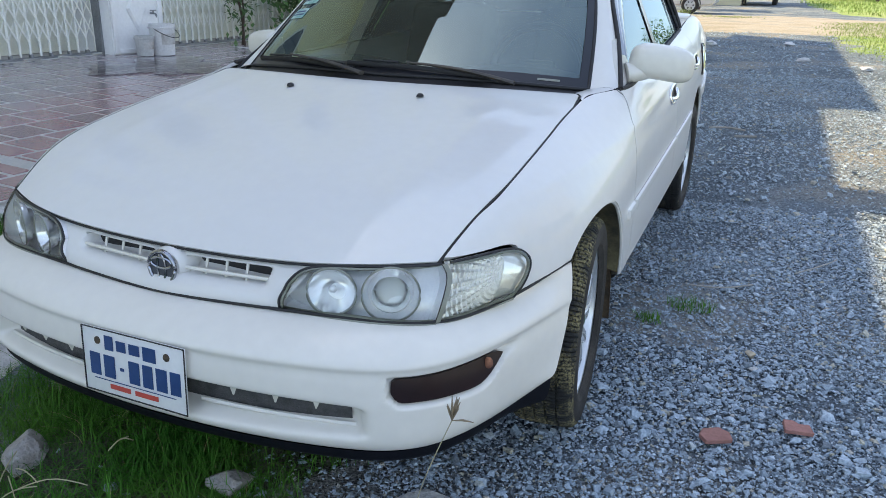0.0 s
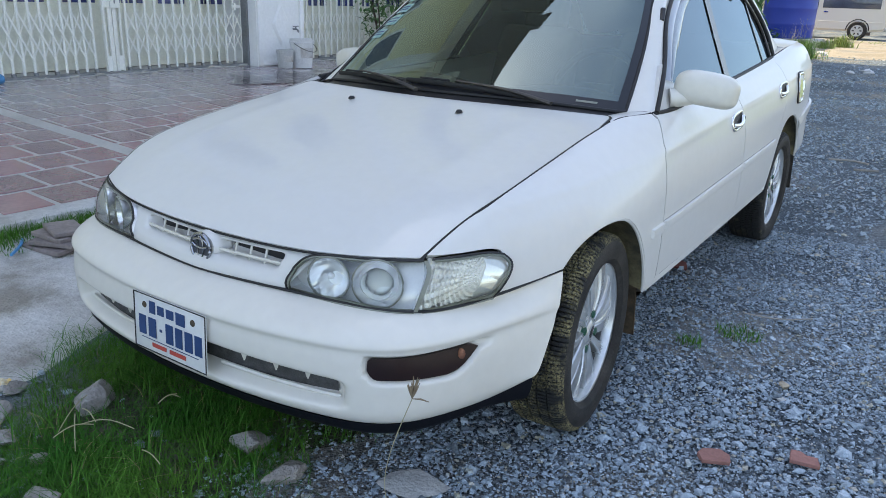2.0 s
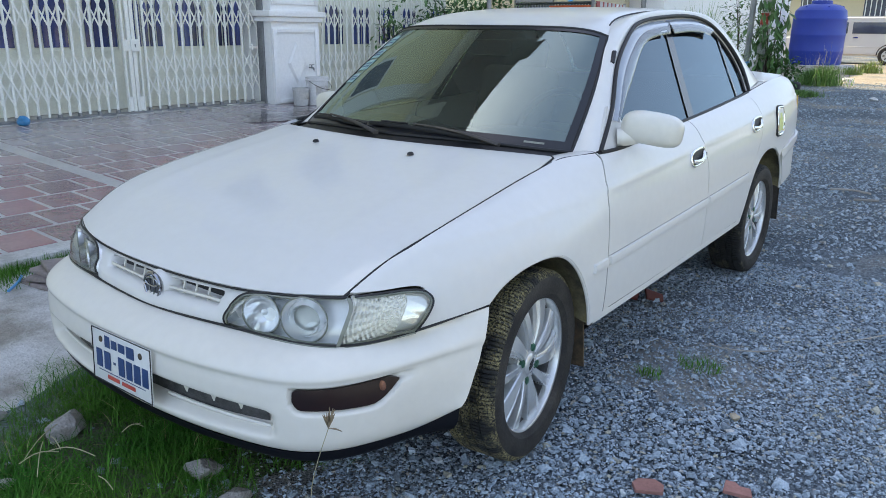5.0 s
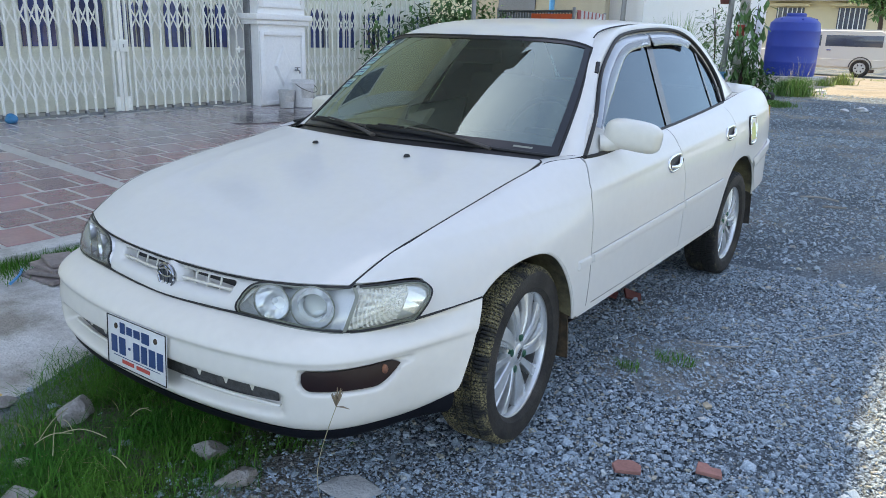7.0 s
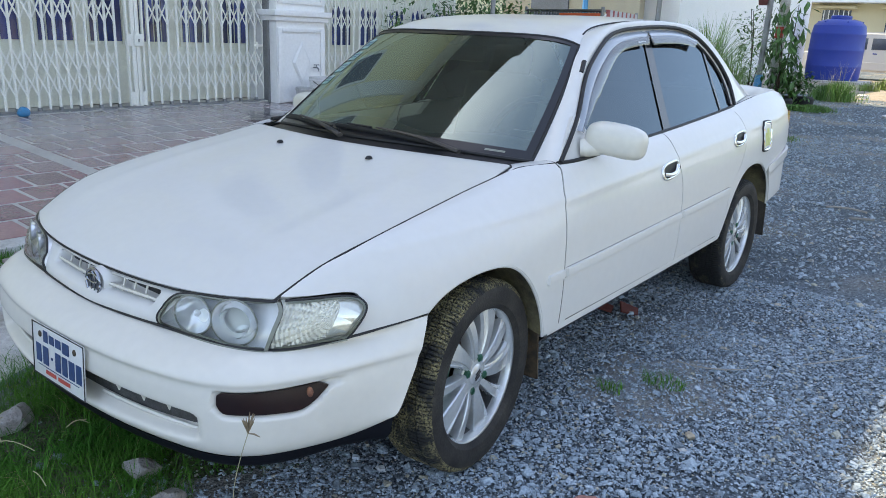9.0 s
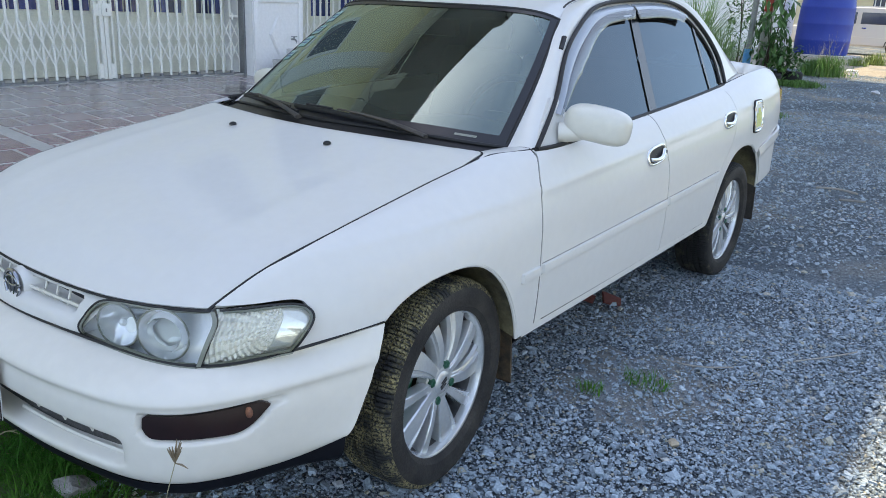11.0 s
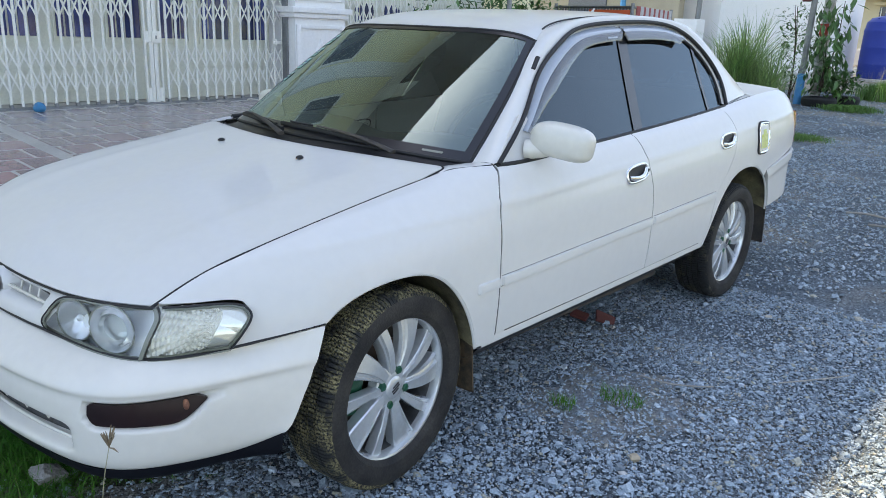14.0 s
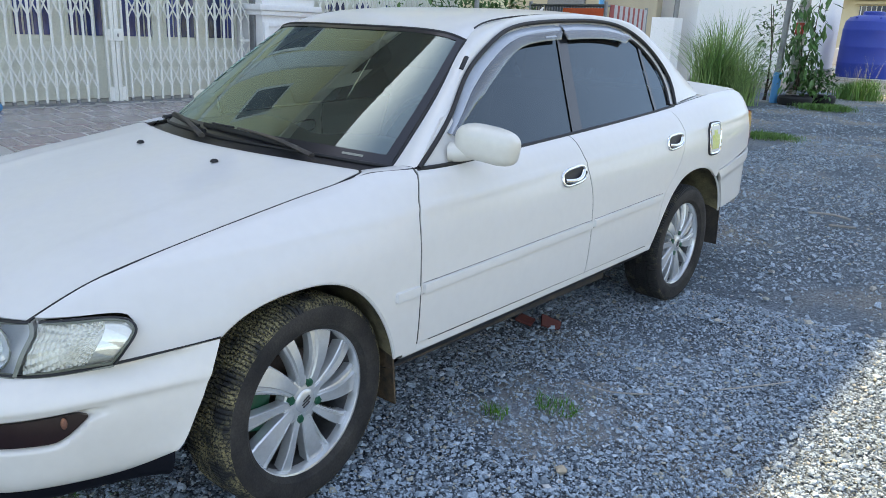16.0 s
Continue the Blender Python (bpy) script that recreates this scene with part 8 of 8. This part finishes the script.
# sunlit field on the open side and the dirt crossing
FIELD = patchy("field_grass_ground", ((0.17, 0.25, 0.05), (0.23, 0.30, 0.08), (0.32, 0.33, 0.14)), scale=0.5, fine=25, bump=0.4, speck=0.2)
FIELDBLADE = leaf_mat("field_grass_blade", (0.19, 0.31, 0.05), (0.28, 0.34, 0.09))
for far, knots_y, knots_x in ((False, (12.4, 13.25, 14.5, 15.6, 19.9, 24.0, 27.5, 29.0), (3.5, 2.85, 2.5, 2.27, 2.0, 2.0, 2.5, 3.6)), (True, (34.5, 36.0, 49.0, 120.0), (4.6, 3.2, 1.7, 1.0))):
    edge_x = lambda q: np.interp(q, knots_y, knots_x) + 0.10 * np.sin(q * 2.3) + 0.06 * np.sin(q * 5.1)
    ax, ay = np.meshgrid(np.linspace(0, 1, 30), np.linspace(0, 1, 60))
    fy_ = knots_y[0] + (knots_y[-1] - knots_y[0]) * ay ** (1.6 if far else 1.0)
    fx_ = edge_x(fy_) + ax ** 1.5 * 90
    o = sheet("field", np.dstack([fx_, fy_, ground_z(fx_, fy_) + 0.034 - 0.06 * (1 - ax) ** 10 - (0 if far else 0.06) * np.abs(2 * ay - 1) ** 14]), FIELD, out=(0, 0, 1))
    tagged(o, "sunlit green field beside the lane", "field", kind="structure")
    fp = root_points(9000 if far else 26000, (1.5, 14.0 if far else 9.0, knots_y[0], 70.0 if far else 28.8), 51 + far,
                     lambda x, y, g: (x > edge_x(y) - 0.15 * g.uniform(0, 1, len(x))) & (g.uniform(0, 1, len(x)) < np.clip((x - edge_x(y)) / 0.8, 0.25, 1)))
    o = blades("field_grass", fp + (0, 0, 0.03), 0.16 if far else 0.055, 0.03 if far else 0.012, 53 + far, FIELDBLADE, lean=1.0)
    tagged(o, "sunlit field grass beside the lane", "grass", kind="stuff")
DIRT = patchy("pale_dirt", ((0.27, 0.235, 0.175), (0.34, 0.30, 0.235), (0.24, 0.23, 0.20)), scale=0.8, fine=30, bump=0.6, speck=0.25)
ax, ay = np.meshgrid(np.linspace(-1, 1, 90), np.linspace(0, 1, 24))
dx_ = -7.0 + ax * 24.0
dy_ = 20.0 + 0.35 * np.sin(dx_ * 1.3) + 0.2 * np.sin(dx_ * 3.1) + (13.0 + 0.4 * np.sin(dx_ * 0.9 + 1)) * ay
o = sheet("dirt_crossing", np.dstack([dx_, dy_, ground_z(dx_, dy_) + 0.022 - 0.06 * np.abs(2 * ay - 1) ** 6]), DIRT, out=(0, 0, 1))
tagged(o, "pale dirt track crossing the end of the lane", "road", kind="structure")

# far yellow house with windows and a balcony, trees
FARWALL = mat("pale_yellow_wall", (0.66, 0.58, 0.38), 0.85, vary=0.06, spread=0)
fh = thing("far_building", "pale yellow two-storey house with barred windows", "house", m=eye_scale(1.42))
box("wall", (-12, 31.0, 0.3), (-0.4, 37.0, 7.0), FARWALL, fh)
box("balcony", (-12.2, 30.2, 2.95), (-0.2, 31.0, 3.2), WHITEWALL, fh)
for i, x in enumerate((-9.5, -7.4, -5.2, -3.0, -0.9)):
    w = box("window", (x - 0.5, 30.96, 1.2), (x + 0.5, 30.99, 2.7), PANE, fh, "dark barred window")
    for k in range(6):
        box("window_bar", (x - 0.45 + k * 0.17, 30.92, 1.2), (x - 0.42 + k * 0.17, 30.95, 2.7), WHITEWALL, w)
    box("window_hood", (x - 0.7, 30.7, 2.75), (x + 0.7, 31.0, 2.85), FARWALL, fh)


def tree(x, y, h, r, seed, n=2600):
    z = gz_(x, y)
    o = leaf_cloud("tree", (x, y, z + h - 1.3 * r), (r, r, r * 0.75), n, 0.34, seed, LEAF, label="leafy green tree behind the houses", category="tree", droop=0.2, group="trees in the distance")
    tube("trunk", spline([(0, 0, -(h - 1.3 * r) - 0.1), (0.1, 0.05, -(h - r) / 2), (0, 0, r * 0.6)], 10), np.linspace(0.16, 0.07, 10), WOODDARK, o)
    return o


tree(-2.9, 37.6, 4.3, 1.35, 61, 1500)
tree(3.2, 66, 5.0, 2.6, 62)
tree(9.5, 70, 6.0, 3.2, 63)
tree(6.5, 60, 4.0, 2.0, 64)
tree(15, 62, 6.0, 3.2, 65)
tree(22, 66, 7.0, 3.6, 66)

# dark car far down the lane
dk = thing("parked_car", "dark car parked far down the lane", "car", m=pose(-0.55, 47.5, gz_(-0.5, 47.5) + 0.02) @ Matrix.Diagonal((1.15, 1.15, 1.15, 1)))
DARKPAINT = mat("dark_car_paint", (0.03, 0.032, 0.036), 0.3, coat=1.0, vary=0.05, bump=0, spread=0)
part("body", box_data((1.7, 3.9, 0.55), 0.12, 3), DARKPAINT, dk, "", Matrix.Translation((0, 0, 0.62)))
part("cabin", box_data((1.45, 2.1, 0.55), 0.2, 3), PANE, dk, "", Matrix.Translation((0, 0.2, 1.1)))
for sx in (-1, 1):
    for sy in (-1.25, 1.25):
        v, f = revolve([(-0.1, 0.0), (-0.1, 0.3), (0.1, 0.3), (0.1, 0.0)], 24, "x")
        mesh_object("wheel", v + (sx * 0.76, sy, 0.30), f, TYRE, dk)


# house across the lane, sunlit, seen in the car's glass; added also to bounce light
op = thing("opposite_house", "pale sunlit house across the lane with balconies", "house")
box("wall", (13.0, 3.0, 0.0), (19.0, 15.0, 6.6), FARWALL, op)
box("roof", (12.7, 2.7, 6.6), (19.3, 15.3, 6.9), WHITEWALL, op)
for z in (3.1,):
    box("balcony", (12.0, 3.0, z), (13.0, 15.0, z + 0.2), WHITEWALL, op)
    for y in np.linspace(3.2, 14.8, 25):
        box("baluster", (12.05, y - 0.05, z + 0.2), (12.15, y + 0.05, z + 0.95), WHITEWALL, op)
    box("handrail", (12.0, 3.0, z + 0.95), (12.2, 15.0, z + 1.05), WHITEWALL, op)
for y in (4.5, 7.5, 10.5, 13.2):
    for z in (0.9, 4.2):
        box("window", (12.96, y - 0.6, z), (12.99, y + 0.6, z + 1.5), PANE, op, "dark window")


# ---- paving tiles of the terrace, laid in rows on both sides of a pale joint ----
TILE_ME = {}


def tile_mesh(length):
    key = round(length, 3)
    if key not in TILE_ME:
        me = bpy.data.meshes.new("tile")
        bm = box_data((0.302, key, 0.016), 0.003, 1)
        bm.to_mesh(me)
        bm.free()
        me.materials.append(TILE)
        TILE_ME[key] = me
    return TILE_ME[key]


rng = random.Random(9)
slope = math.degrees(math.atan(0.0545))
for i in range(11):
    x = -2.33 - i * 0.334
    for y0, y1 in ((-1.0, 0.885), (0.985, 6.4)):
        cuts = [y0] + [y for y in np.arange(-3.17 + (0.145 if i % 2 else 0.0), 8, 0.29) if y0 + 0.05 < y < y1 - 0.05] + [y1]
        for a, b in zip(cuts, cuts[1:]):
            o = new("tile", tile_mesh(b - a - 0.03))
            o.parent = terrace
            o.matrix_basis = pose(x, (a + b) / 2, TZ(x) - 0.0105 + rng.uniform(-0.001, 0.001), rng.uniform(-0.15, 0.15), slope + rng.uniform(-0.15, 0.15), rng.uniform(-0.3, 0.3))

# the terrace's further tiles, joined into one piece
tv, tf = [], []
for i in range(11):
    x = -2.33 - i * 0.334
    for y0, y1 in ((-6.0, -1.0), (6.4, 9.1)):
        for y in np.arange(y0 + (0.145 if i % 2 else 0.0), y1 - 0.25, 0.29):
            b = len(tv)
            tv += [(x + dx, y + dy, TZ(x + dx) - 0.0025 - dz) for dz in (0.0, 0.01) for dx, dy in ((-0.15, 0.0), (0.15, 0.0), (0.15, 0.26), (-0.15, 0.26))]
            tf += [[b, b + 1, b + 2, b + 3], [b, b + 4, b + 5, b + 1], [b + 1, b + 5, b + 6, b + 2], [b + 2, b + 6, b + 7, b + 3], [b + 3, b + 7, b + 4, b]]
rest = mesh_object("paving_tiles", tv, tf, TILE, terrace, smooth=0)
tagged(rest, "dark red paving tiles further along the terrace", "", kind="stuff")
